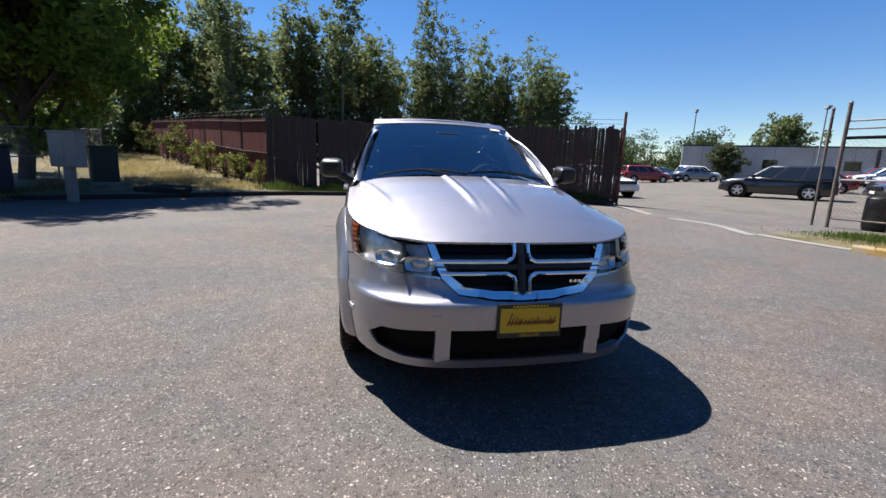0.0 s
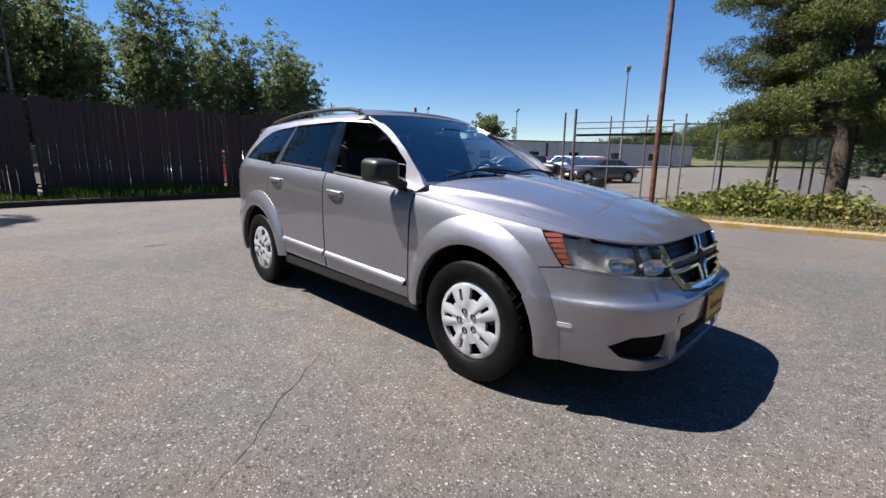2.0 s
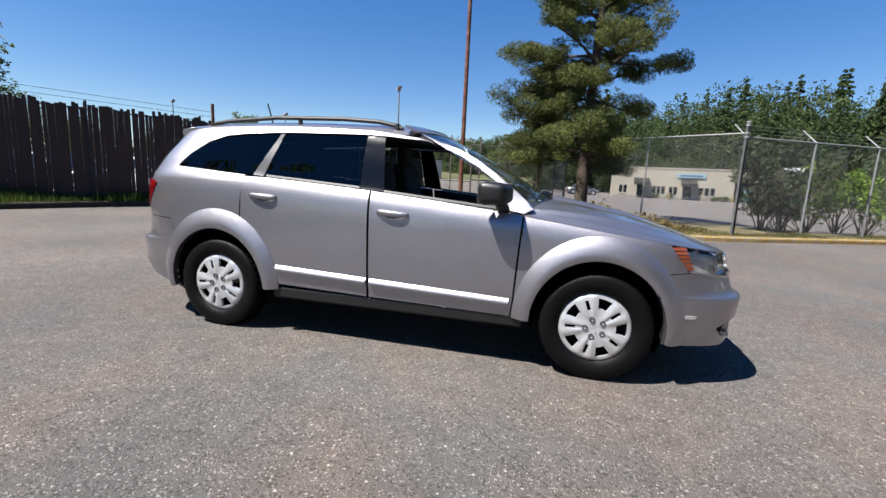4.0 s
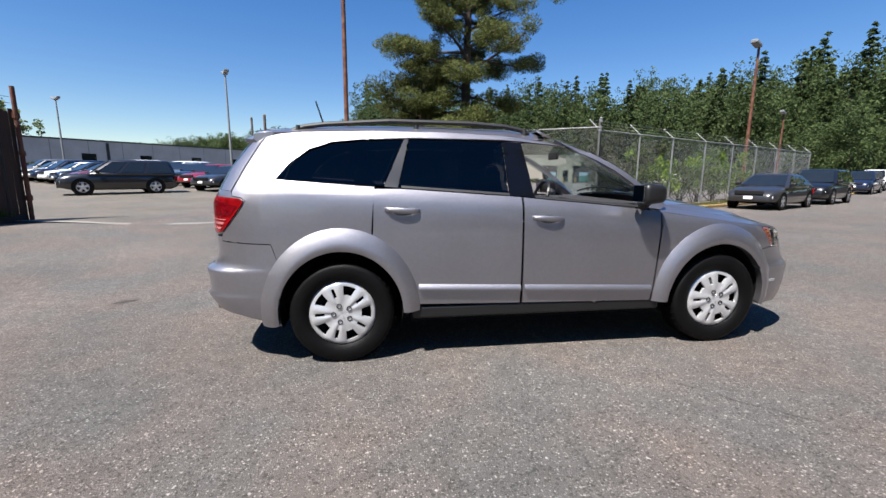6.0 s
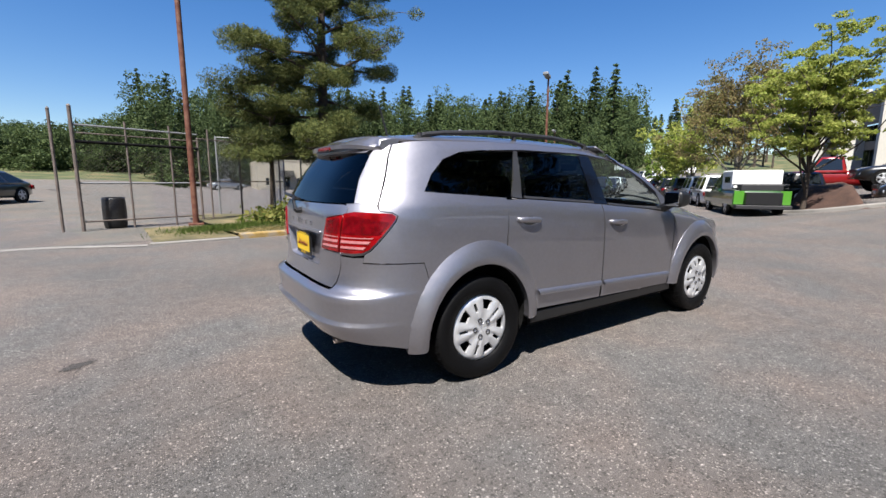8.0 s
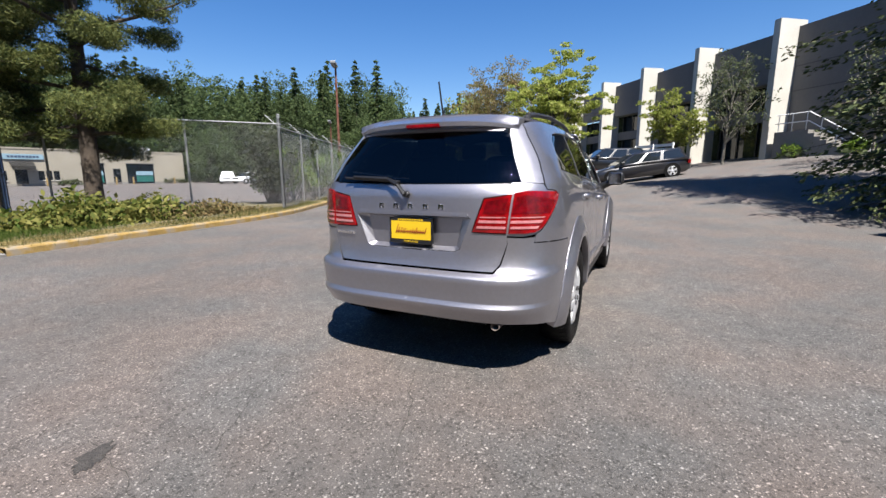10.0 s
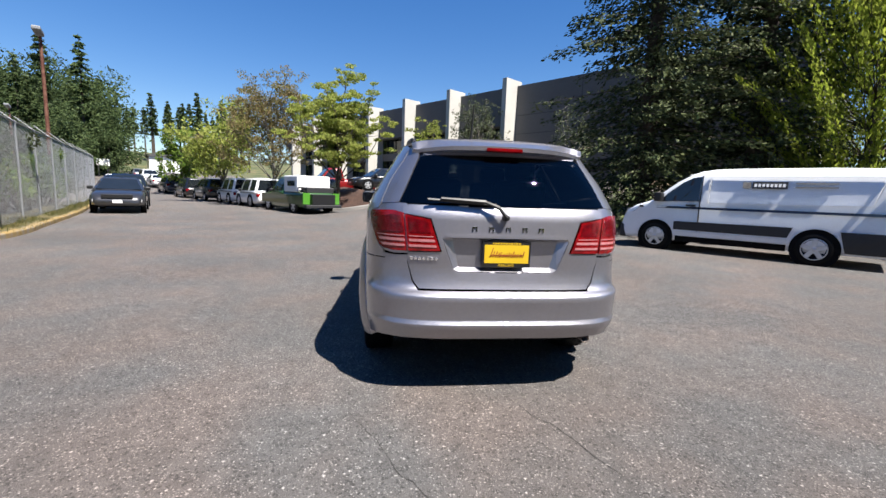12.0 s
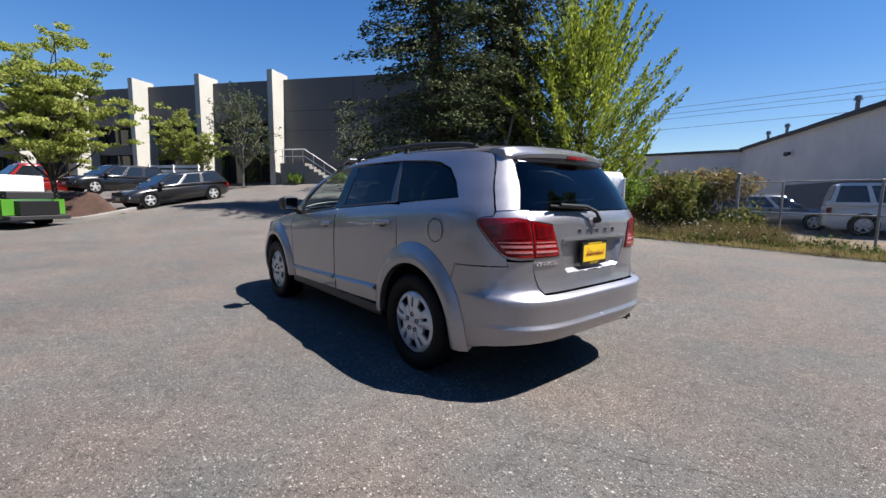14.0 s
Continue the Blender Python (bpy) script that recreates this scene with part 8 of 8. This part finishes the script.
for k, (col, shp, h, nm) in enumerate((("red", SEDAN, 1.46, "red"), ("black", SEDAN, 1.47, "black"), ("white", SEDAN, 1.46, "white"), ("navy", SUV, 1.60, "navy"), ("white", SEDAN, 1.45, "white"), ("silver", SUV, 1.62, "silver"), ("charcoal", SEDAN, 1.46, "charcoal"))):
    vehicle("parked_car", f"{nm} car in the back row of the yard", "car", stand(-18.3 - 1.78 * k, 27.3 + 1.62 * k, 0, 230), col, 4.6, 1.82, h, shp, group=row)
for k, (col, shp, h, nm) in enumerate((("silver", SEDAN, 1.46, "silver"), ("white", SEDAN, 1.46, "white"), ("navy", SEDAN, 1.47, "navy"), ("white", SUV, 1.64, "white"), ("red", SUV, 1.62, "red"))):
    vehicle("parked_car", f"{nm} car in the far row of the yard", "car", stand(-18.6 - 1.9 * k, 37.6 + 1.7 * k, 0, 230), col, 4.6, 1.82, h, shp, group=row)
for k, (x, y, col, shp, rz) in enumerate(((-34, 27, "red", SUV, 80), (-37, 31, "charcoal", SEDAN, 10), (-35.5, 34, "silver", SEDAN, 80), (-39, 37.5, "white", SUV, 80), (-43, 33, "black", SUV, 80), (-47, 36, "silver", SUV, 80), (-52, 36.5, "white", SUV, 80), (-55.5, 38.5, "white", SEDAN, 80),
                                          (-50, 33.5, "white", SEDAN, 80), (-57, 42, "silver", SUV, 80), (-61, 41, "white", SUV, 80), (-63.5, 44.5, "white", SEDAN, 80), (-66, 47.5, "silver", SUV, 80))):
    vehicle("parked_car", f"{col} car far back in the yard", "car", stand(x, y, 0, rz), col, 4.6, 1.82, 1.5 if shp is SEDAN else 1.66, shp, group=row)
for k, (x, y, col, shp) in enumerate(((-17.2, -1.2, "charcoal", SUV), (-17.0, 1.8, "silver", SEDAN), (-16.6, 4.8, "red", SUV), (-16.2, 7.8, "charcoal", SEDAN), (-15.6, 10.8, "white", SEDAN), (-22, 6, "white", SUV), (-22, 10, "red", SEDAN))):
    vehicle("parked_car", f"{col} car parked behind the slatted fence", "car", stand(x, y, 0, 12), col, 4.6, 1.82, 1.5 if shp is SEDAN else 1.66, shp, group=row)

street = "cars parked along the street"
vehicle("parked_sedan", "dark blue-grey sedan parked against the fence kerb", "car", stand(15.5, 12.35, 0, 206), "graphite", 4.7, 1.82, 1.46, SEDAN, group=street)
vehicle("parked_suv", "black crossover parked behind the sedan", "car", stand(21.0, 15.1, 0, 207), "black", 4.7, 1.9, 1.72, SUV, .37, group=street)
for d, col, shp in ((34, "navy", SUV), (40, "white", SUV), (46, "charcoal", SEDAN)):
    vehicle("parked_car", f"{col} car parked far up the street kerb", "car", stand(7.4 + .885 * d * .93, 8.3 + .466 * d, 0, 207), col, 4.6, 1.85, 1.5 if shp is SEDAN else 1.72, shp, group=street)


def canopy(top, cab, hw, L, H):
    part("bed_canopy", box_bm(-.36 * L, -.05 * L, -hw * .90, hw * .90, .56 * H, 1.0 * H, .07, 3), M_WHITE, top, "white bed canopy")
    for s in (1, -1):
        part("canopy_window", box_bm(-.30 * L, -.14 * L, min(s * hw * .90, s * (hw * .90 + .01)), max(s * hw * .90, s * (hw * .90 + .01)), .72 * H, .86 * H, .003), M_GLASS_DARK, top, "canopy window")
        part("green_panel", box_bm(-.50 * L, .48 * L, min(s * (hw * .99), s * (hw + .006)), max(s * (hw * .99), s * (hw + .006)), .24 * H, .50 * H, .003), PAINTS["dark_green"], top, "green side panel")
        part("rear_panel", box_bm(-.512 * L, -.498 * L, min(s * hw * .62, s * hw * .98), max(s * hw * .62, s * hw * .98), .26 * H, .55 * H, .004), PAINTS["green"], top, "lime green rear panel")
    for s in (1, -1):
        for z in (.60, .68):
            part("rack_bar", box_bm(-.50 * L, -.36 * L, s * hw * .86 - .03, s * hw * .86 + .03, z * H - .03, z * H + .03, .01), M_BLACK, top, "black bed rack bar")
    part("rack_load", box_bm(-.49 * L, -.37 * L, -hw * .74, hw * .74, .54 * H, .70 * H, .05, 2), M_TRIM, top, "dark load in the truck bed")
    part("lowered_tailgate", box_bm(-.56 * L, -.50 * L, -hw * .62, hw * .62, .26 * H, .52 * H, .01), M_BLACK, top, "black tailgate rack")
    part("rear_bumper", box_bm(-.57 * L, -.50 * L, -hw * .95, hw * .95, .17 * H, .25 * H, .02), M_TRIM, top, "dark rear bumper")


vehicle("pickup_truck", "green and white pickup truck with white bed canopy", "truck", stand(18.9, 5.6, 0, 36), "dark_green", 5.2, 1.95, 1.86, PICKUP, .38, group=street, panes=((.08, .92),), extra=canopy)


def jeep_extra(top, cab, hw, L, H):
    part("spare_wheel", (lambda bm: (lathe(bm, [(.01, -.5 * L - .18), (.30, -.5 * L - .18), (.36, -.5 * L - .10), (.36, -.5 * L), (.01, -.5 * L)], 24, "x"), bmesh.ops.translate(bm, vec=(0, -.1, .52 * H), verts=bm.verts), bm)[2])(bmesh.new()), M_RUBBER, top, "spare wheel")
    for s in (1, -1):
        part("blue_stripe", box_bm(-.45 * L, .45 * L, min(s * hw * .99, s * (hw + .006)), max(s * hw * .99, s * (hw + .006)), .46 * H, .49 * H, .002), PAINTS["navy"], top, "blue side stripe")


for k in range(2):
    vehicle("boxy_jeep", "small white boxy utility jeep with blue stripe", "jeep", stand(23.6 + 3.3 * k, 9.0 + 2.4 * k, 0, 36), "white", 3.9, 1.7, 1.8, JEEP, .36, group=street, panes=((.05, .40), (.48, .92)), extra=jeep_extra)
for k, (x, y, col, shp, lab) in enumerate(((31.5, 14.8, "black", SUV, "black sport utility car"), (36.6, 18.6, "black", JEEP, "black boxy utility car"), (43, 23.2, "navy", SUV, "navy blue van-like car"), (50, 28, "white", SEDAN, "white sedan"), (54.5, 31.4, "white", SUV, "white crossover"), (59, 34.8, "silver", SEDAN, "silver sedan"))):
    vehicle("parked_car", f"{lab} parked along the street", "car", stand(x, y, 0, 36), col, 4.6, 1.85, 1.5 if shp is SEDAN else 1.75, shp, group=street)
vehicle("parked_wagon", "dark grey estate car parked beside the mulch bed", "car", pose(21.0, -.8, .80, 0, 7, 109) , "charcoal", 4.85, 1.86, 1.52, WAGON, .35)
vehicle("parked_suv", "black crossover on the raised parking", "car", stand(26.2, 1.3, .35, 115), "black", 4.7, 1.86, 1.62, SUV, .36)
vehicle("pickup_truck", "bright red pickup truck on the raised parking", "truck", stand(27.5, 4.6, .45, 110), "red", 5.4, 1.95, 1.8, PICKUP, .38, panes=((.08, .92),))
vehicle("parked_suv", "black crossover behind the pickup", "car", stand(24.0, 6.4, .2, 110), "black", 4.6, 1.86, 1.65, SUV, .36)
vehicle("parked_suv", "white crew-cab truck behind the wire fence", "car", stand(-2.6, -21.0, 0, 196), "white", 4.6, 1.95, 2.05, SUV, .40)
vehicle("parked_car", "silver car behind the overgrown fence", "car", stand(1.6, -22.6, 0, 190), "silver", 4.6, 1.85, 1.6, SUV, .36)
vehicle("parked_car", "white car in the lot before the cream office", "car", stand(35.6, 45.6, 0, 185), "white", 4.5, 1.8, 1.46, SEDAN)
vehicle("box_van", "white box van in the lot before the cream office", "van", stand(34.4, 48.0, 0, 228), "white", 4.4, 1.8, 1.6, JEEP, .33)
vehicle("parked_car", "silver car in the lot beyond the pine", "car", stand(5.0, 60.4, 0, 10), "silver", 4.5, 1.8, 1.46, SEDAN)

# the white panel van beside the conifers
def panel_van(m, L=5.55, W=2.02, H=2.08):
    top = thing("panel_van", "white panel van with navy stripe and dark cladding", "van", m=m)
    hw = W / 2
    pm = PAINTS["pale_blue"]

    def w_at(z):
        return hw * float(np.interp(z / H, [.08, .2, .5, .62, .8, .93, 1.0], [.94, .99, 1.0, .985, .935, .875, .78]))
    prof = [(-.5, .90), (-.496, .96), (-.48, .985), (-.3, 1.0), (0, 1.0), (.10, .992), (.155, .97), (.19, .935), (.25, .84), (.31, .715), (.352, .62), (.375, .595), (.43, .55), (.47, .485), (.492, .40), (.5, .30)]
    rings = []
    for t, zt in prof:
        e = max(0, (t - .33) / .17)
        zb = .13 * H
        k_ = 1 - .16 * e ** 2.2
        half = []
        for f in (0, .12, .3, .5, .68, .82, .92, .975, 1.0):
            z = zb + (zt * H - zb) * f
            w = min(w_at(z), w_at(zt * H * .5 + z * .5)) * k_
            half.append((w * (1 if f < .95 else .97 if f < .99 else .90), z))
        half.append((0, zt * H + .012))
        rings.append([(t * L, y, z) for y, z in half[:-1]] + [(t * L, 0, half[-1][1])] + [(t * L, -y, z) for y, z in half[:-1][::-1]])
    part("body", ring_loft(rings), pm, top, "", True)

    def on_side(pts, s, name, material, label="", off=.006, n=6):
        bm = bmesh.new()
        dens = []
        for a, b in zip(pts, pts[1:] + pts[:1]):
            for k in range(n):
                dens.append((a[0] + (b[0] - a[0]) * k / n, a[1] + (b[1] - a[1]) * k / n))
        P = [Vector((t * L, s * (w_at(z * H) * (1 - .16 * max(0, (t - .33) / .17) ** 2.2) + off), z * H)) for t, z in dens]
        up = [bm.verts.new(p) for p in P]
        lo = [bm.verts.new(p - Vector((0, s * .03, 0))) for p in P]
        bm.faces.new(up)
        for k in range(len(P)):
            bm.faces.new((lo[k], lo[(k + 1) % len(P)], up[(k + 1) % len(P)], up[k]))
        bmesh.ops.recalc_face_normals(bm, faces=bm.faces)
        part(name, bm, material, top, label)
    for s in (1, -1):
        on_side([(.15, .615), (.315, .60), (.285, .70), (.225, .83), (.185, .89), (.15, .905)], s, "side_window", M_GLASS_DARK, "dark cab window")
        on_side([(-.48, .525), (.41, .520), (.41, .545), (-.48, .552)], s, "blue_stripe", PAINTS["navy"], "navy side stripe", .004)
        on_side([(-.492, .15), (-.365, .15), (-.345, .36), (-.492, .36)], s, "lower_cladding", M_TRIM, "dark lower cladding", .010)
        on_side([(-.185, .265), (.245, .265), (.245, .365), (-.20, .375)], s, "lower_cladding", M_TRIM, "dark lower cladding", .010)
        on_side([(-.185, .195), (.235, .195), (.235, .25), (-.185, .25)], s, "sill_strip", PAINTS["white"], "pale sill strip", .012)
        on_side([(-.185, .12), (.235, .12), (.235, .19), (-.185, .19)], s, "under_sill", M_UNDER, "", .002)
        on_side([(-.497, .40), (-.474, .40), (-.474, .68), (-.494, .68)], s, "rear_lamp", M_TAIL, "tall red tail lamp", .008)
        for pts in ([(-.45, .90), (.11, .905), (.11, .898), (-.45, .893)], [(-.42, .622), (.11, .60), (.11, .592), (-.42, .614)], [(.11, .60), (.116, .60), (.116, .90), (.11, .90)], [(-.45, .893), (-.42, .622), (-.425, .622), (-.455, .893)]):
            on_side(pts, s, "panel_rib", PAINTS["white"], "", .010, 3)
        on_side([(-.165, .775), (-.045, .775), (-.045, .85), (-.165, .85)], s, "lettering_block", M_TRIM, "dark lettering block", .004)
        for k in range(8):
            on_side([(-.158 + .0138 * k, .795), (-.149 + .0138 * k, .795), (-.149 + .0138 * k, .828), (-.158 + .0138 * k, .828)], s, "lettering", M_WHITE, "pale lettering bar", .007, 1)
        on_side([(-.04, .78), (-.012, .78), (-.012, .845), (-.04, .845)], s, "emblem", M_CONCRETE, "grey emblem", .004)
        for zz in (.83, .79):
            on_side([(-.32, zz), (-.19, zz), (-.19, zz + .012), (-.32, zz + .012)], s, "lettering", M_CONCRETE, "grey lettering bar", .004, 2)
        on_side([(.16, .555), (.20, .555), (.20, .575), (.16, .575)], s, "door_handle", M_TRIM, "", .018, 1)
        on_side([(.143, .20), (.146, .20), (.146, .92), (.143, .92)], s, "door_seam", M_TRIM, "", .002, 4)
        bm = box_bm(.30 * L, .335 * L, min(s * hw * .95, s * (hw + .2)), max(s * hw * .95, s * (hw + .2)), .60 * H, .71 * H, .03, 2)
        part("door_mirror", bm, M_BLACK, top)
        hl = bmesh.new()
        hv = [hl.verts.new(p) for p in ((.40 * L, s * hw * .955, .545 * H), (.475 * L, s * hw * .83, .49 * H), (.488 * L, s * hw * .78, .415 * H), (.43 * L, s * hw * .965, .46 * H))]
        hl.faces.new(hv)
        for v in hl.verts:
            v.co += Vector((.012, s * .012, .006))
        part("headlamp", hl, M_LENS, top, "clear headlamp")
        for t in (.325, -.275):
            ar = bmesh.new()
            lathe(ar, [(.43, hw * .93), (.43, hw * 1.008), (.33, hw * 1.006), (.33, hw * .8)], 30)
            bmesh.ops.translate(ar, vec=(t * L, 0, .35), verts=ar.verts)
            if s < 0:
                for v in ar.verts:
                    v.co.y = -v.co.y
            part("wheel_arch", ar, M_UNDER, top, "dark wheel arch")
            far_wheel(top, t * L, s * (hw - .09), .35, flip=s)
    ws = bmesh.new()
    f = [(.352, .63, .80), (.352, .63, -.80), (.195, .93, -.70), (.195, .93, .70)]
    ws.faces.new([ws.verts.new((t * L + .04, y * hw, z * H + .03)) for t, z, y in f])
    part("windscreen", ws, M_GLASS_DARK, top, "dark windscreen")
    part("front_bumper", box_bm(.455 * L, .508 * L, -hw * .86, hw * .86, .12 * H, .30 * H, .05, 2), M_TRIM, top, "dark front bumper")
    part("grille", box_bm(.487 * L, .503 * L, -hw * .55, hw * .55, .32 * H, .42 * H, .01), M_BLACK, top, "dark grille")
    part("rear_bumper", box_bm(-.515 * L, -.49 * L, -hw * .95, hw * .95, .14 * H, .22 * H, .02), M_TRIM, top, "dark rear bumper")
    for y in (-.5, .5):
        part("rear_door", box_bm(-.506 * L, -.497 * L, y * hw - .46 * hw, y * hw + .46 * hw, .26 * H, .90 * H, .01), pm, top, "rear cargo door")


panel_van(stand(4.85, -8.1, 0, 39), 5.35)
# street furniture up the hill
sg = thing("road_sign", "white rectangular sign on posts on the grassy bank", "sign", m=stand(62, 41, 0, 120))
part("board", box_bm(-.75, .75, -.05, .05, 1.5, 2.4, .02), M_WHITE, sg)
for x in (-.5, .5):
    part("post", box_bm(x - .06, x + .06, .05, .15, -.2, 2.3), M_TRIM, sg)
hs = thing("white_house", "small white building on the bank among trees", "house", m=stand(82, 42, 0, 30))
part("wall", box_bm(-4, 4, -3, 3, 0, 2.8), M_WHITE, hs)
bm = bmesh.new()
v = [bm.verts.new(p) for p in ((-4.4, -3.4, 2.8), (4.4, -3.4, 2.8), (4.4, 3.4, 2.8), (-4.4, 3.4, 2.8), (-4.4, 0, 4.3), (4.4, 0, 4.3))]
for f in ((0, 1, 5, 4), (2, 3, 4, 5), (0, 4, 3), (1, 2, 5), (0, 3, 2, 1)):
    bm.faces.new([v[i] for i in f])
part("roof", bm, M_ROOF, hs)
for x in (-2.4, 0, 2.2):
    part("window", box_bm(x - .5, x + .5, -3.03, -2.98, 1.0, 2.1), M_GLASS_DARK, hs)
# oil stains, patch and litter on the asphalt
M_STAIN = mat("oil_stain", (0.0304, 0.0265, 0.0235), .8, 0, .35, 25, .5, .8, 90)


def stain(x, y, r, seed, stretch=1.0, rz=0):
    rn = random.Random(seed)
    bm = bmesh.new()
    n = 72
    c = bm.verts.new((0, 0, .0045))
    ring = []
    for k in range(n):
        a = k * math.tau / n
        q = r * (1 + .35 * noise.noise((math.cos(a) * 1.3, math.sin(a) * 1.3, seed + .37)) + .3 * noise.noise((math.cos(a) * 5, math.sin(a) * 5, seed + .61)) + .12 * rn.uniform(-1, 1))
        ring.append(bm.verts.new((math.cos(a) * q * stretch, math.sin(a) * q, .0035)))
    for k in range(n):
        bm.faces.new((c, ring[k], ring[(k + 1) % n]))
    ob = part("oil_stain", bm, M_STAIN, None)
    ob.matrix_basis = pose(x, y, ground_z(x, y), 0, 0, rz)
    tagged(ob, "dark irregular oil stain on the asphalt", "stain", kind="structure")


stain(-3.80, .86, .058, 4, 1.7, 40)
stain(-4.42, -1.30, .07, 9, 2.0, 80)
stain(9.2, -1.6, .16, 12, 1.5, 30)


M_CRACK = mat("crack_filler", (0.030, 0.027, 0.024), .9, 0, .3, 12, .3, .5, 60)


def crack(pts, width, seed):
    """A wandering open crack: a ragged dark ribbon, wider and narrower along its way, with short side arms."""
    rn = random.Random(seed)
    line = [Vector((p.x, p.y, 0)) for p in curve_pts(pts, .045)]
    for i, p in enumerate(line):
        p += Vector((noise.noise((p.x * 7, p.y * 7, seed)), noise.noise((p.x * 7, p.y * 7, seed + 9)), 0)) * .030 + Vector((rn.uniform(-1, 1), rn.uniform(-1, 1), 0)) * .006
    bm = bmesh.new()

    def ribbon(run, w0):
        prev = None
        for i, p in enumerate(run):
            d = (run[min(i + 1, len(run) - 1)] - run[max(i - 1, 0)]).normalized()
            w = w0 * rn.uniform(.35, 1.3) * min(1, .25 + 3 * min(i, len(run) - 1 - i) / len(run))
            n = Vector((-d.y, d.x, 0)) * w
            z = ground_z(p.x, p.y) + .0032
            row = (bm.verts.new((p.x + n.x, p.y + n.y, z)), bm.verts.new((p.x - n.x, p.y - n.y, z)))
            if prev:
                bm.faces.new((prev[0], prev[1], row[1], row[0]))
            prev = row
    ribbon(line, width)
    for k in range(max(1, len(line) // 14)):
        p = line[rn.randrange(2, len(line) - 2)]
        a = rn.uniform(0, math.tau)
        ribbon([p + Vector((math.cos(a), math.sin(a), 0)) * .05 * j + Vector((rn.uniform(-.01, .01), rn.uniform(-.01, .01), 0)) for j in range(rn.randint(3, 6))], width * .6)
    ob = part("crack", bm, M_CRACK, None)
    tagged(ob, "thin ragged crack in the asphalt", "crack", kind="structure")


crack([(.43, -1.16), (.85, -1.68), (1.04, -1.89), (1.23, -2.07), (1.42, -2.30)], .0026, 1)
crack([(-2.39, -.02), (-2.71, -.17), (-3.08, -.33), (-3.32, -.41)], .0019, 2)
crack([(-2.43, 1.01), (-2.77, .82), (-3.22, .59), (-3.60, .36)], .0019, 3)
crack([(-3.71, 1.14), (-3.88, .40), (-4.18, .23)], .0018, 5)
lf = bmesh.new()
lfv = [lf.verts.new(p) for p in ((-.03, -.012, .004), (.0, -.022, .012), (.034, -.004, .006), (.02, .018, .016), (-.02, .016, .007))]
lf.faces.new(lfv)
leaf_ob = part("fallen_leaf", lf, L_STRAW, None)
leaf_ob.matrix_basis = pose(-.39, .97, .004, 0, 0, 25)
tagged(leaf_ob, "single dry leaf lying on the asphalt", "leaf")
